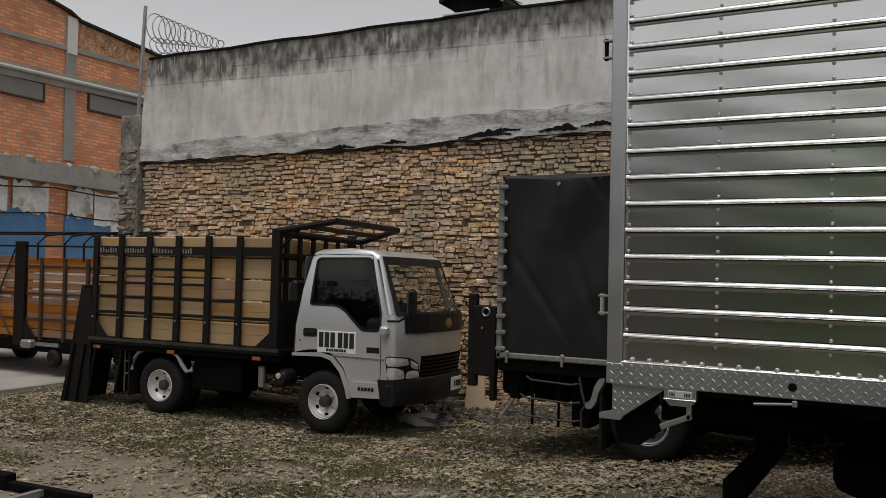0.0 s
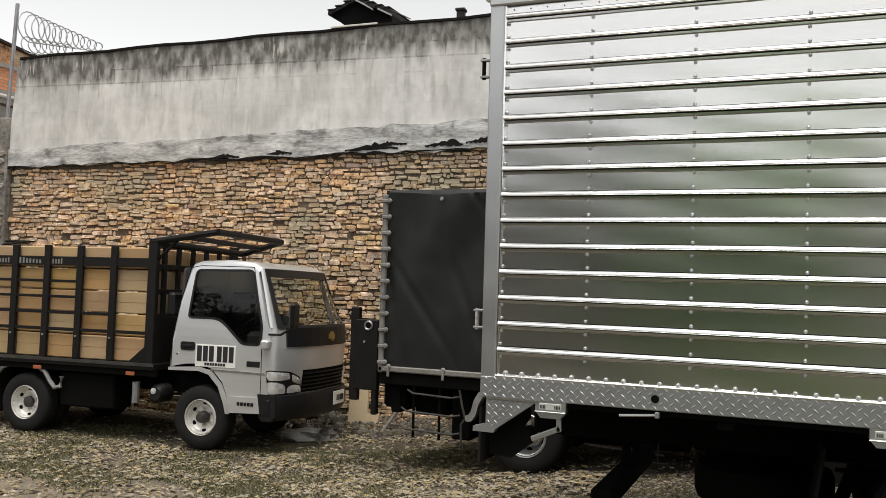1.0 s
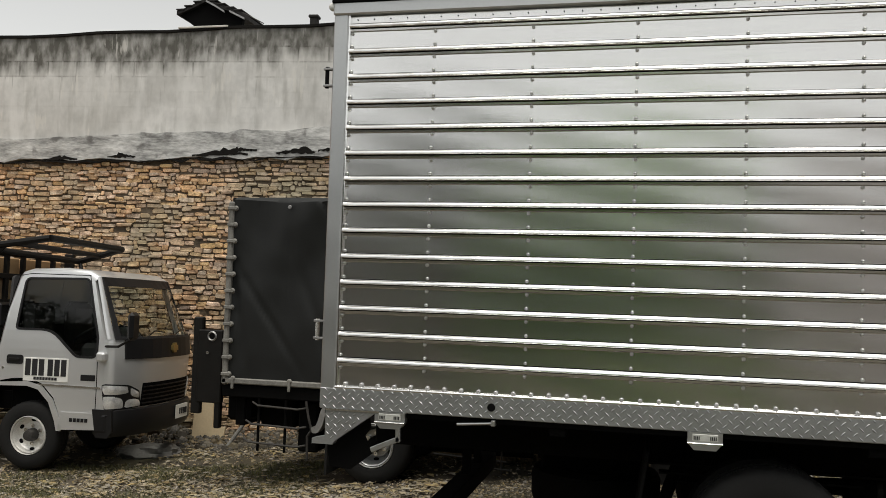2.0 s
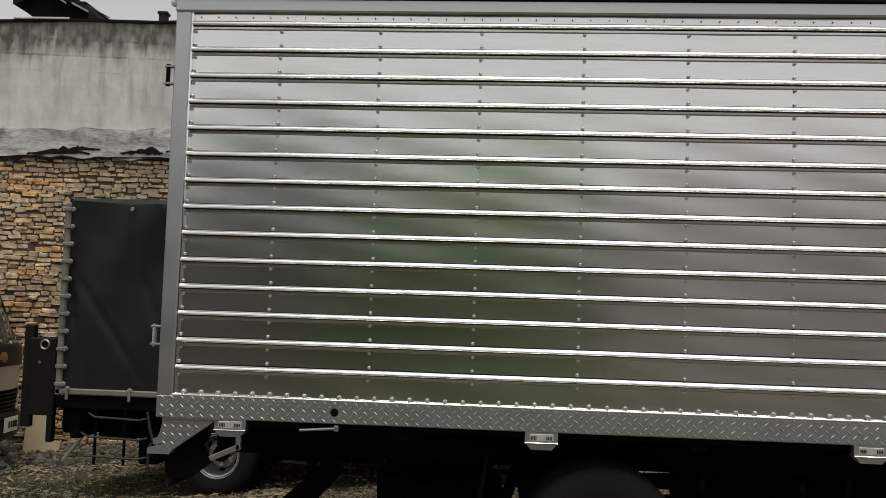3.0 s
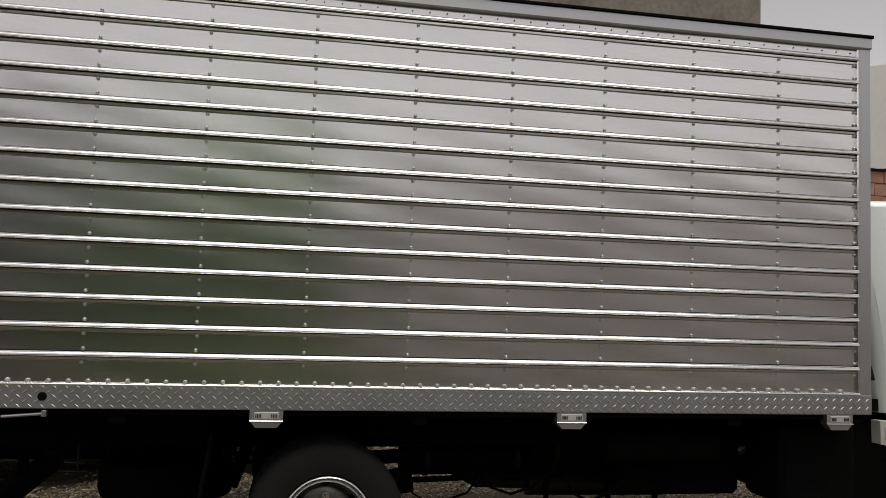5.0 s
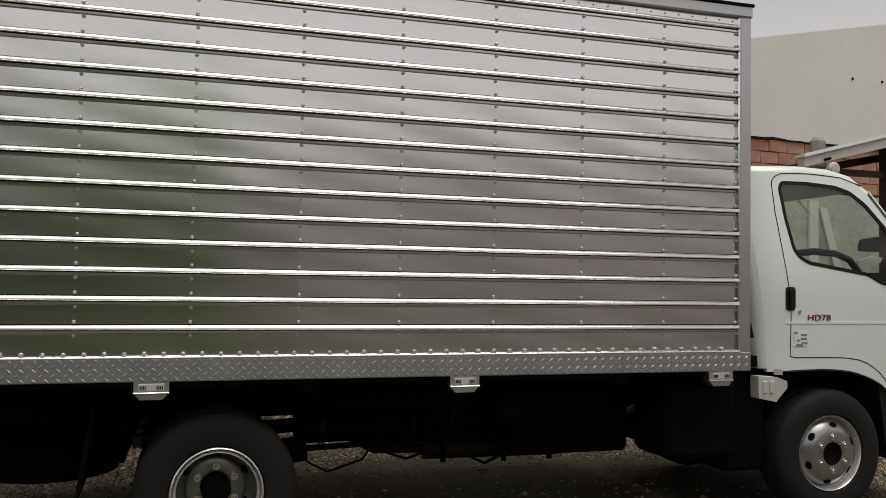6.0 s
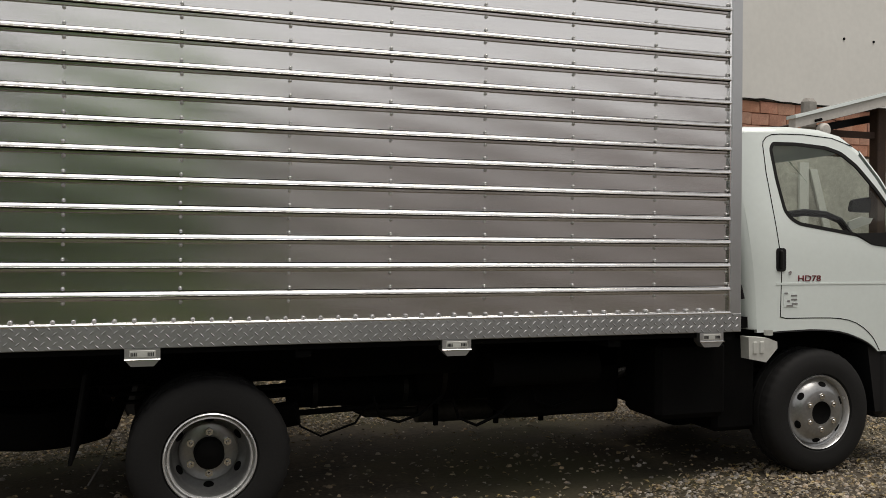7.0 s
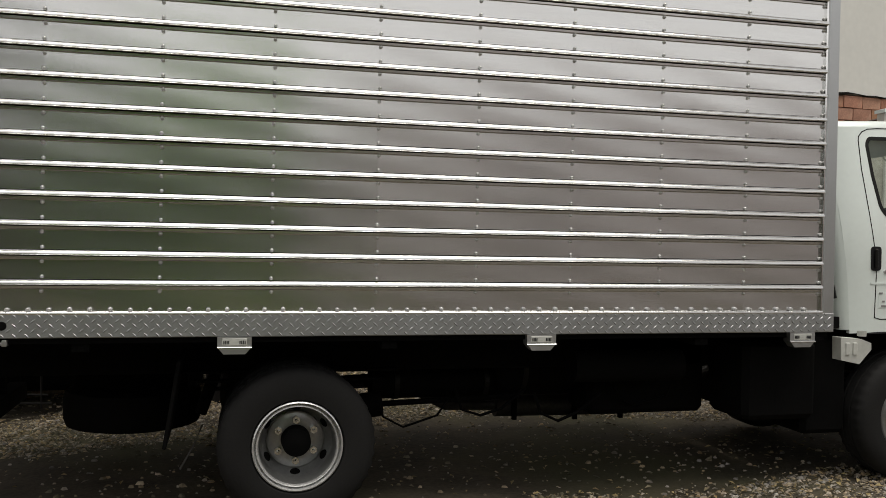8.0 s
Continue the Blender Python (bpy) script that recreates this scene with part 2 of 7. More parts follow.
M = {
    "alu": mat("brushed_aluminium", (0.80, 0.795, 0.785), 0.225, 1.0, var=0.06, scale=1.2, fine=30, bump=0.012, stretch=(0.25, 1, 6)),
    "alu_rib": mat("rolled_aluminium", (0.88, 0.88, 0.87), 0.14, 1.0, var=0.04, scale=2, fine=40, bump=0.02, stretch=(0.3, 1, 4)),
    "alu_frame": mat("satin_aluminium_frame", (0.54, 0.55, 0.555), 0.42, 1.0, var=0.05, scale=4, fine=80, bump=0.03),
    "tread": mat("tread_plate", (0.44, 0.455, 0.465), 0.36, 0.75, var=0.1, scale=5, fine=60, bump=0.05),
    "zinc": mat("zinc_bolt", (0.74, 0.74, 0.72), 0.27, 1.0, var=0.1, fine=90),
    "white": mat("white_cab_paint", (0.755, 0.825, 0.80), 0.25, var=0.03, scale=2, fine=30, bump=0.0, coat=0.6),
    "silver": mat("silver_cab_paint", (0.70, 0.71, 0.72), 0.30, 0.6, var=0.04, scale=2, fine=200, bump=0.01, coat=0.5),
    "black_plastic": mat("black_plastic", (0.008, 0.008, 0.009), 0.45, var=0.25, fine=120, bump=0.05, spec=0.35),
    "rivet": mat("dulled_rivet", (0.56, 0.56, 0.55), 0.32, 1.0, var=0.2, fine=90),
    "black_steel": mat("black_painted_steel", (0.006, 0.0055, 0.005), 0.55, var=0.4, scale=6, fine=50, bump=0.1, spec=0.25),
    # chassis black is set so low that it carries the shade underneath
    "chassis": mat("shade_black_chassis", (0.003, 0.003, 0.003), 0.9, var=0.5, scale=5, fine=60, bump=0.2, spec=0.1),
    "rubber": mat("tyre_rubber", (0.010, 0.010, 0.010), 0.8, var=0.3, scale=6, fine=90, bump=0.15, spec=0.3),
    "rim": mat("grey_steel_rim", (0.34, 0.345, 0.345), 0.3, 0.8, var=0.18, scale=8, fine=60, bump=0.03),
    "ring": mat("bright_rim_edge", (0.74, 0.745, 0.745), 0.26, 0.6, var=0.1, scale=8, fine=60, bump=0.03),
    "rim_pale": mat("pale_painted_rim", (0.78, 0.77, 0.74), 0.4, 0.3, var=0.2, scale=8, fine=60, bump=0.05),
    "chrome": mat("chrome", (0.8, 0.8, 0.8), 0.12, 1.0, var=0.03, bump=0),
    # flat black that carries the shade of gaps, holes and rib edges
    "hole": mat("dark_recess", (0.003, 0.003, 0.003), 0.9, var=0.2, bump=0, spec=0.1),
    "canvas": mat("black_canvas", (0.009, 0.010, 0.010), 0.55, var=0.15, scale=1.6, fine=60, bump=0.2, spec=0.35),
    "strap": mat("grey_binding", (0.19, 0.185, 0.17), 0.7, var=0.4, scale=9, fine=60),
    "carton": mat("brown_cardboard", (0.40, 0.262, 0.118), 0.85, var=0.14, scale=2.5, fine=45, bump=0.06, pieces="object", spread=0.15),
    "tape": mat("parcel_tape", (0.30, 0.19, 0.09), 0.4, var=0.1, scale=5),
    "plank": mat("orange_varnished_plank", (0.30, 0.13, 0.035), 0.5, var=0.4, scale=3, fine=30, bump=0.15, stretch=(0.3, 1, 5), pieces="object", spread=0.25),
    "mortar": mat("old_mortar", (0.105, 0.08, 0.055), 0.95, var=0.6, scale=2.5, fine=30, bump=1.0),
    "brick": mat("rough_tan_brick", (0.32, 0.195, 0.105), 0.92, var=0.42, scale=11, fine=60, bump=1.0, c2=(0.66, 0.475, 0.295), pieces="island", spread=0.25, wash=((0.36, 0.325, 0.23), 0.9, 0.50, 0.66)),
    "brick_ob": mat("rough_tan_brick_single", (0.32, 0.195, 0.105), 0.92, var=0.42, scale=11, fine=60, bump=1.0, c2=(0.66, 0.475, 0.295), pieces="object", spread=0.25, wash=((0.36, 0.325, 0.23), 0.9, 0.50, 0.66)),
    "clay": mat("red_clay_block", (0.40, 0.205, 0.125), 0.9, var=0.3, scale=4, fine=40, bump=0.5, pieces="object", spread=0.12, wash=((0.40, 0.30, 0.22), 2.5, 0.52, 0.7)),
    "plaster": plaster_wall("stained_plaster"),
    "cement": mat("raw_cement_band", (0.24, 0.24, 0.235), 0.92, var=0.45, scale=2.6, fine=16, bump=1.0, c2=(0.50, 0.50, 0.49), stretch=(0.8, 1, 3.0), wash=((0.13, 0.125, 0.12), 4.0, 0.58, 0.68)),
    "tar": mat("black_tar_patch", (0.012, 0.011, 0.010), 0.95, var=0.4, fine=30, bump=0.6, spec=0.1),
    "concrete": mat("grey_concrete", (0.30, 0.285, 0.26), 0.9, var=0.25, scale=1.5, fine=25, bump=0.4),
    "smooth": mat("smooth_grey_plaster", (0.68, 0.675, 0.635), 0.85, var=0.06, scale=0.5, fine=10, bump=0.08),
    "lower_wall": mat("weathered_pale_render", (0.42, 0.41, 0.36), 0.9, var=0.2, scale=1.3, fine=12, bump=0.3, c2=(0.52, 0.50, 0.44), wash=((0.20, 0.19, 0.16), 1.2, 0.55, 0.70)),
    "pink": mat("pinkish_plaster", (0.78, 0.71, 0.70), 0.9, var=0.2, scale=0.7, fine=12, bump=0.2),
    "brown_plaster": mat("weathered_brown_plaster", (0.20, 0.18, 0.15), 0.95, var=0.4, scale=1.2, fine=14, bump=0.6),
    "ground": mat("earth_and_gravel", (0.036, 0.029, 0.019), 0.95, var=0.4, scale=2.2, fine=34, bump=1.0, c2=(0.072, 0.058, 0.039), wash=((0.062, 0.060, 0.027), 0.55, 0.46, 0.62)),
    "stone": mat("gravel_stones", (0.31, 0.255, 0.18), 0.9, var=0.35, scale=9, fine=60, bump=0.4, pieces="island", spread=0.55, wash=((0.13, 0.12, 0.05), 0.7, 0.50, 0.66)),
    "rubble": mat("dusty_rubble", (0.085, 0.073, 0.052), 0.95, var=0.4, scale=6, fine=50, bump=0.6, pieces="island", spread=0.5),
    "leaf": mat("dry_leaf_litter", (0.255, 0.208, 0.122), 0.8, var=0.3, scale=9, fine=60, bump=0.1, pieces="island", spread=0.42),
    "roof": mat("dark_clay_roof", (0.016, 0.0145, 0.0135), 0.9, var=0.5, scale=5, fine=40, bump=0.6),
    "exhaust": mat("dull_exhaust_steel", (0.06, 0.057, 0.054), 0.6, 0.5, var=0.4, scale=6, fine=50, bump=0.2),
    "galv": mat("galvanised_steel", (0.33, 0.33, 0.33), 0.5, 0.7, var=0.2, scale=8, fine=60),
    "cream": mat("cream_fibreboard", (0.62, 0.50, 0.33), 0.8, var=0.12, scale=3, fine=40, bump=0.1),
    "sack": mat("grey_plastic_sack", (0.15, 0.148, 0.138), 0.6, var=0.4, scale=9, fine=30, bump=0.5),
    "blue": mat("faded_blue_paint", (0.07, 0.19, 0.36), 0.75, var=0.3, scale=1.2, fine=16, bump=0.3),
    "poster": mat("torn_white_paper", (0.68, 0.68, 0.65), 0.9, var=0.25, scale=1.5, fine=12, bump=0.4, wash=((0.30, 0.27, 0.22), 2.0, 0.55, 0.66)),
    "worn_brick": mat("patchy_worn_brick", (0.20, 0.085, 0.045), 0.95, var=0.5, scale=5.5, fine=22, bump=0.8, c2=(0.50, 0.27, 0.14), wash=((0.50, 0.40, 0.28), 3.4, 0.54, 0.60)),
    "worn_pier": mat("crumbling_pier", (0.075, 0.068, 0.058), 0.95, var=0.5, scale=3.5, fine=20, bump=1.0, c2=(0.24, 0.225, 0.20)),
    "pier_stone": mat("crumbling_pier_stone", (0.10, 0.085, 0.065), 0.95, var=0.5, scale=8, fine=50, bump=0.8, c2=(0.27, 0.235, 0.185), pieces="island", spread=0.45),
    "blind": mat("dull_grey_sheet", (0.22, 0.21, 0.195), 0.8, var=0.15, scale=2, fine=20, bump=0.1),
    "moss": mat("short_weeds", (0.115, 0.11, 0.045), 0.8, var=0.3, scale=6, fine=40, bump=0.0, pieces="island", spread=0.4),
    "rust": mat("brown_rusty_post", (0.05, 0.028, 0.018), 0.8, var=0.4, scale=5, fine=50, bump=0.3),
    "beam": mat("off_white_beam", (0.55, 0.53, 0.49), 0.6, var=0.15, scale=2, fine=25, bump=0.1),
    "amber": mat("amber_lens", (0.36, 0.11, 0.05), 0.35, var=0.1, bump=0),
    "lamp": mat("clear_lamp_lens", (0.80, 0.82, 0.83), 0.10, 0.5, var=0.3, scale=18, fine=70, bump=0.6, coat=0.5),
    "white_plate": mat("white_plate", (0.75, 0.75, 0.72), 0.5, var=0.04, bump=0),
    "ink": mat("black_print", (0.012, 0.012, 0.014), 0.6, var=0.1, bump=0),
    "red_ink": mat("dark_red_print", (0.16, 0.02, 0.03), 0.5, var=0.1, bump=0),
    "gold": mat("gold_emblem", (0.45, 0.32, 0.12), 0.35, 0.8, var=0.1, bump=0),
    "seat": mat("dark_grey_seat", (0.05, 0.05, 0.052), 0.85, var=0.2, fine=80),
    "interior": mat("grey_cab_trim", (0.16, 0.16, 0.155), 0.7, var=0.1, fine=60),
    "tank": mat("translucent_tank", (0.5, 0.51, 0.48), 0.45, var=0.12, scale=6),
    "bark": mat("tree_bark", (0.08, 0.06, 0.045), 0.95, var=0.4, scale=6, fine=40, bump=0.8),
    "leaves": mat("green_leaves", (0.10, 0.27, 0.022), 0.55, var=0.3, scale=3, fine=20, bump=0.1, pieces="island", spread=0.35),
    "dark_leaves": mat("dull_dark_leaves", (0.064, 0.086, 0.052), 0.6, var=0.3, scale=3, fine=20, bump=0.1, pieces="island", spread=0.35),
    "pane": glass("clear_window_glass", (0.86, 0.90, 0.87)),
    "dark_pane": glass("tinted_window_glass", (0.30, 0.33, 0.32)),
    "screen": glass("green_tinted_windscreen", (0.78, 0.82, 0.76), 0.03, 0.05),
}

# leaves let half of the daylight through
ln, ll = M["leaves"].node_tree.nodes, M["leaves"].node_tree.links
lt, lx = ln.new("ShaderNodeBsdfTranslucent"), ln.new("ShaderNodeMixShader")
lt.inputs["Color"].default_value = (0.27, 0.48, 0.045, 1)
lx.inputs[0].default_value = 0.6
ll.new(ln["Principled BSDF"].outputs[0], lx.inputs[1])
ll.new(lt.outputs[0], lx.inputs[2])
ll.new(lx.outputs[0], ln["Material Output"].inputs["Surface"])

# a brown band over the near yard, kept dark to dim the box's reflections
gn, gl = M["ground"].node_tree.nodes, M["ground"].node_tree.links
gbase = gn["Principled BSDF"].inputs["Base Color"].links[0].from_socket
gtc, gdot, gns, gad, grm, gmx = (gn.new("ShaderNode" + k) for k in ("TexCoord", "VectorMath", "TexNoise", "Math", "MapRange", "Mix"))
gdot.operation = "DOT_PRODUCT"
gdot.inputs[1].default_value = (-0.075, -0.3, 0)
gns.inputs["Scale"].default_value, gns.inputs["Detail"].default_value = 1.4, 7
gad.operation = "MULTIPLY_ADD"
gad.inputs[1].default_value = 0.6
grm.inputs["From Min"].default_value, grm.inputs["From Max"].default_value = -1.10, -0.72
gmx.data_type = "RGBA"
gmx.inputs[7].default_value = (0.055, 0.047, 0.032, 1)
gl.new(gtc.outputs["Object"], gdot.inputs[0])
gl.new(gtc.outputs["Object"], gns.inputs["Vector"])
gl.new(gns.outputs["Fac"], gad.inputs[0])
gl.new(gdot.outputs["Value"], gad.inputs[2])
gl.new(gad.outputs[0], grm.inputs["Value"])
gl.new(grm.outputs["Result"], gmx.inputs["Factor"])
gl.new(gbase, gmx.inputs[6])
gl.new(gmx.outputs[2], gn["Principled BSDF"].inputs["Base Color"])

# orange brick of the far house: courses and joints
house_brick = bpy.data.materials.new("orange_house_brick")
house_brick.use_nodes = True
hn, hl = house_brick.node_tree.nodes, house_brick.node_tree.links
htc, hmp, hb, hnz, hmx, hbp = (hn.new("ShaderNode" + k) for k in ("TexCoord", "Mapping", "TexBrick", "TexNoise", "Mix", "Bump"))
hmp.inputs["Rotation"].default_value = (radians(90), 0, 0)
hb.inputs["Color1"].default_value, hb.inputs["Color2"].default_value = (0.44, 0.17, 0.075, 1), (0.30, 0.105, 0.048, 1)
hb.inputs["Mortar"].default_value = (0.17, 0.125, 0.09, 1)
hb.inputs["Scale"].default_value, hb.inputs["Mortar Size"].default_value = 1.0, 0.014
hb.inputs["Brick Width"].default_value, hb.inputs["Row Height"].default_value = 0.27, 0.088
hnz.inputs["Scale"].default_value, hnz.inputs["Detail"].default_value = 0.8, 8
hmx.data_type, hmx.blend_type = "RGBA", "MULTIPLY"
hmx.inputs["Factor"].default_value = 0.75
hl.new(htc.outputs["Object"], hmp.inputs["Vector"])
hl.new(hmp.outputs["Vector"], hb.inputs["Vector"])
hl.new(htc.outputs["Object"], hnz.inputs["Vector"])
hl.new(hb.outputs["Color"], hmx.inputs[6])
hl.new(hnz.outputs["Fac"], hmx.inputs[7])
hgain = hn.new("ShaderNodeHueSaturation")
hgain.inputs["Value"].default_value = 3.3
hl.new(hmx.outputs[2], hgain.inputs["Color"])
hl.new(hgain.outputs["Color"], hn["Principled BSDF"].inputs["Base Color"])
hl.new(hb.outputs["Fac"], hbp.inputs["Height"])
hbp.inputs["Strength"].default_value, hbp.invert = 0.6, True
hl.new(hbp.outputs["Normal"], hn["Principled BSDF"].inputs["Normal"])
hn["Principled BSDF"].inputs["Roughness"].default_value = 0.9
M["house_brick"] = house_brick


# ---- building helpers ----
def thing(name, m, label, category, group=""):
    ob = new(name)
    ob.empty_display_size = 0.2
    ob.matrix_world = m
    return tagged(ob, label, category, group)


def mesh_of(name, bm, material, smooth=False):
    me = bpy.data.meshes.new(name)
    bmesh.ops.recalc_face_normals(bm, faces=bm.faces[:])
    bm.to_mesh(me)
    bm.free()
    me.materials.append(M[material])
    if smooth:
        me.shade_smooth()
        me.set_sharp_from_angle(angle=radians(38))
    return me


def part(name, bm, material, parent=None, label="", smooth=False):
    ob = new(name, mesh_of(name, bm, material, smooth))
    ob.parent = parent
    return tagged(ob, label)


def whole(name, bm, material, label, category, group="", kind="", smooth=False, m=None):
    """A thing or a piece of the setting that is a single mesh."""
    ob = new(name, mesh_of(name, bm, material, smooth))
    if m is not None:
        ob.matrix_world = m
    return tagged(ob, label, category, group, kind)


def box(bm, x0, x1, y0, y1, z0, z1, bevel=0.0, m=None):
    got = bmesh.ops.create_cube(bm, size=1)["verts"]
    for v in got:
        v.co = Vector(((x0 + x1) / 2 + v.co.x * (x1 - x0), (y0 + y1) / 2 + v.co.y * (y1 - y0), (z0 + z1) / 2 + v.co.z * (z1 - z0)))
    if bevel:
        edges = list({e for v in got for e in v.link_edges})
        got = list({v for f in bmesh.ops.bevel(bm, geom=edges, offset=bevel, segments=1, affect="EDGES")["faces"] for v in f.verts} | {v for v in got if v.is_valid})
    if m is not None:
        bmesh.ops.transform(bm, matrix=m, verts=got)
    return bm


def boxed(*a, **k):
    return box(bmesh.new(), *a, **k)


def rod(bm, p, q, r, seg=10, r2=None):
    p, q = Vector(p), Vector(q)
    d = q - p
    got = bmesh.ops.create_cone(bm, cap_ends=True, segments=seg, radius1=r, radius2=r if r2 is None else r2, depth=d.length)["verts"]
    bmesh.ops.transform(bm, matrix=Matrix.Translation((p + q) / 2) @ d.to_track_quat("Z", "Y").to_matrix().to_4x4(), verts=got)
    return bm


def rods(lines, r, seg=8):
    bm = bmesh.new()
    for p, q in lines:
        rod(bm, p, q, r, seg)
    return bm


def pipe(points, r, seg=8):
    """A bent bar through the points."""
    bm, pts = bmesh.new(), [Vector(p) for p in points]
    rings = []
    for i, p in enumerate(pts):
        d = (pts[min(i + 1, len(pts) - 1)] - pts[max(i - 1, 0)]).normalized()
        s = d.cross(Vector((0, 0, 1)) if abs(d.z) < 0.9 else Vector((1, 0, 0))).normalized()
        u = s.cross(d)
        rings.append([bm.verts.new(p + r * (math.cos(a) * s + math.sin(a) * u)) for a in (2 * math.pi * k / seg for k in range(seg))])
    for a, b in zip(rings, rings[1:]):
        for k in range(seg):
            bm.faces.new((a[k], a[(k + 1) % seg], b[(k + 1) % seg], b[k]))
    bm.faces.new(rings[0])
    bm.faces.new(rings[-1])
    return bm


def lathe(profile, seg=48, bm=None, closed=False, centre=(0, 0, 0), lug=(), cap=False):
    """Turns (along, radius) pairs round the y axis. lug: rings whose every other step is cut down by that much."""
    bm = bm or bmesh.new()
    c, rings = Vector(centre), []
    for i, (y, r) in enumerate(profile):
        ring = []
        for k in range(seg):
            a = 2 * math.pi * k / seg
            q = r - (lug[1] if lug and i in lug[0] and (k // 2) % 2 else 0)
            ring.append(bm.verts.new(c + Vector((q * math.cos(a), y, q * math.sin(a)))))
        rings.append(ring)
    for a, b in zip(rings, rings[1:] + (rings[:1] if closed else [])):
        for k in range(seg):
            bm.faces.new((a[k], a[(k + 1) % seg], b[(k + 1) % seg], b[k]))
    if cap and not closed:
        for ring, (y, r) in ((rings[0], profile[0]), (rings[-1], profile[-1])):
            if r > 1e-4:
                bm.faces.new(ring)
    return bm


def rounded(points, r, steps=4):
    """A closed polygon with its corners turned into arcs; r is one radius, or one for each corner."""
    n, out = len(points), []
    for i, p in enumerate(points):
        q = r[i] if isinstance(r, (list, tuple)) else r
        p, a, b = Vector(p), Vector(points[i - 1]), Vector(points[(i + 1) % n])
        u, v = a - p, b - p
        q = min(q, u.length * 0.45, v.length * 0.45)
        if q < 1e-4:
            out.append(p)
            continue
        s, e = p + u.normalized() * q, p + v.normalized() * q
        for k in range(steps + 1):
            t = k / steps
            out.append(s * (1 - t) ** 2 + p * 2 * t * (1 - t) + e * t * t)
    return out


def sheet(loops, y0, y1, cuts=()):
    """A flat panel in the x-z plane, from y0 to y1, its first loop the rim and the others holes. cuts: heights at which it is divided, so that it can be bent."""
    bm = bmesh.new()
    for loop in loops:
        vs = [bm.verts.new((p[0], y0, p[1])) for p in loop]
        for a, b in zip(vs, vs[1:] + vs[:1]):
            bm.edges.new((a, b))
    bmesh.ops.triangle_fill(bm, use_beauty=True, edges=bm.edges[:], normal=(0, 1, 0))
    for z in cuts:
        bmesh.ops.bisect_plane(bm, geom=bm.verts[:] + bm.edges[:] + bm.faces[:], plane_co=(0, 0, z), plane_no=(0, 0, 1))
    if abs(y1 - y0) > 1e-6:
        top = bmesh.ops.extrude_face_region(bm, geom=bm.faces[:])["geom"]
        bmesh.ops.translate(bm, verts=[v for v in top if isinstance(v, bmesh.types.BMVert)], vec=(0, y1 - y0, 0))
    return bm


def moved(bm, m):
    bmesh.ops.transform(bm, matrix=m, verts=bm.verts[:])
    return bm


def bent(bm, f):
    for v in bm.verts:
        v.co = f(v.co)
    return bm


def inset(points, d):
    """A closed polygon drawn in by d."""
    n, out = len(points), []
    area = sum(points[i][0] * points[(i + 1) % n][1] - points[(i + 1) % n][0] * points[i][1] for i in range(n))
    s = 1 if area > 0 else -1
    for i, p in enumerate(points):
        a, b = Vector(points[i - 1]), Vector(points[(i + 1) % n])
        t = (Vector(p) - a).normalized() + (b - Vector(p)).normalized()
        t = t.normalized() if t.length > 1e-6 else Vector((1, 0))
        out.append(Vector(p) + s * d * Vector((-t.y, t.x)))
    return out


def strip(profile, y0, y1, r, bend, steps=12):
    """A skin across a cab along an open profile of (x, z), rounded into the flanks by r."""
    bm, n = bmesh.new(), len(profile)
    ys = [(y0 + r * (1 - math.cos(a)), r * (1 - math.sin(a))) for a in (math.pi / 2 * k / 4 for k in range(5))]
    ys += [(y0 + r + (y1 - y0 - 2 * r) * k / steps, 0) for k in range(1, steps)]
    ys += [(y1 - (y - y0), d) for y, d in reversed(ys[:5])]
    rows = []
    for i, p in enumerate(profile):
        a, b = Vector(profile[max(i - 1, 0)]), Vector(profile[min(i + 1, n - 1)])
        t = (b - a).normalized()
        nrm = Vector((t.y, -t.x))
        rows.append([bm.verts.new(bend(Vector((p[0] + nrm.x * d, y, p[1] + nrm.y * d)))) for y, d in ys])
    for a, b in zip(rows, rows[1:]):
        for k in range(len(ys) - 1):
            bm.faces.new((a[k], a[k + 1], b[k + 1], b[k]))
    return bm


def ground_z(x, y=0):
    """The yard falls gently towards its far end."""
    t = min(1, max(0, -x / 6.2))
    return -0.03 - 0.455 * t * t * (3 - 2 * t)


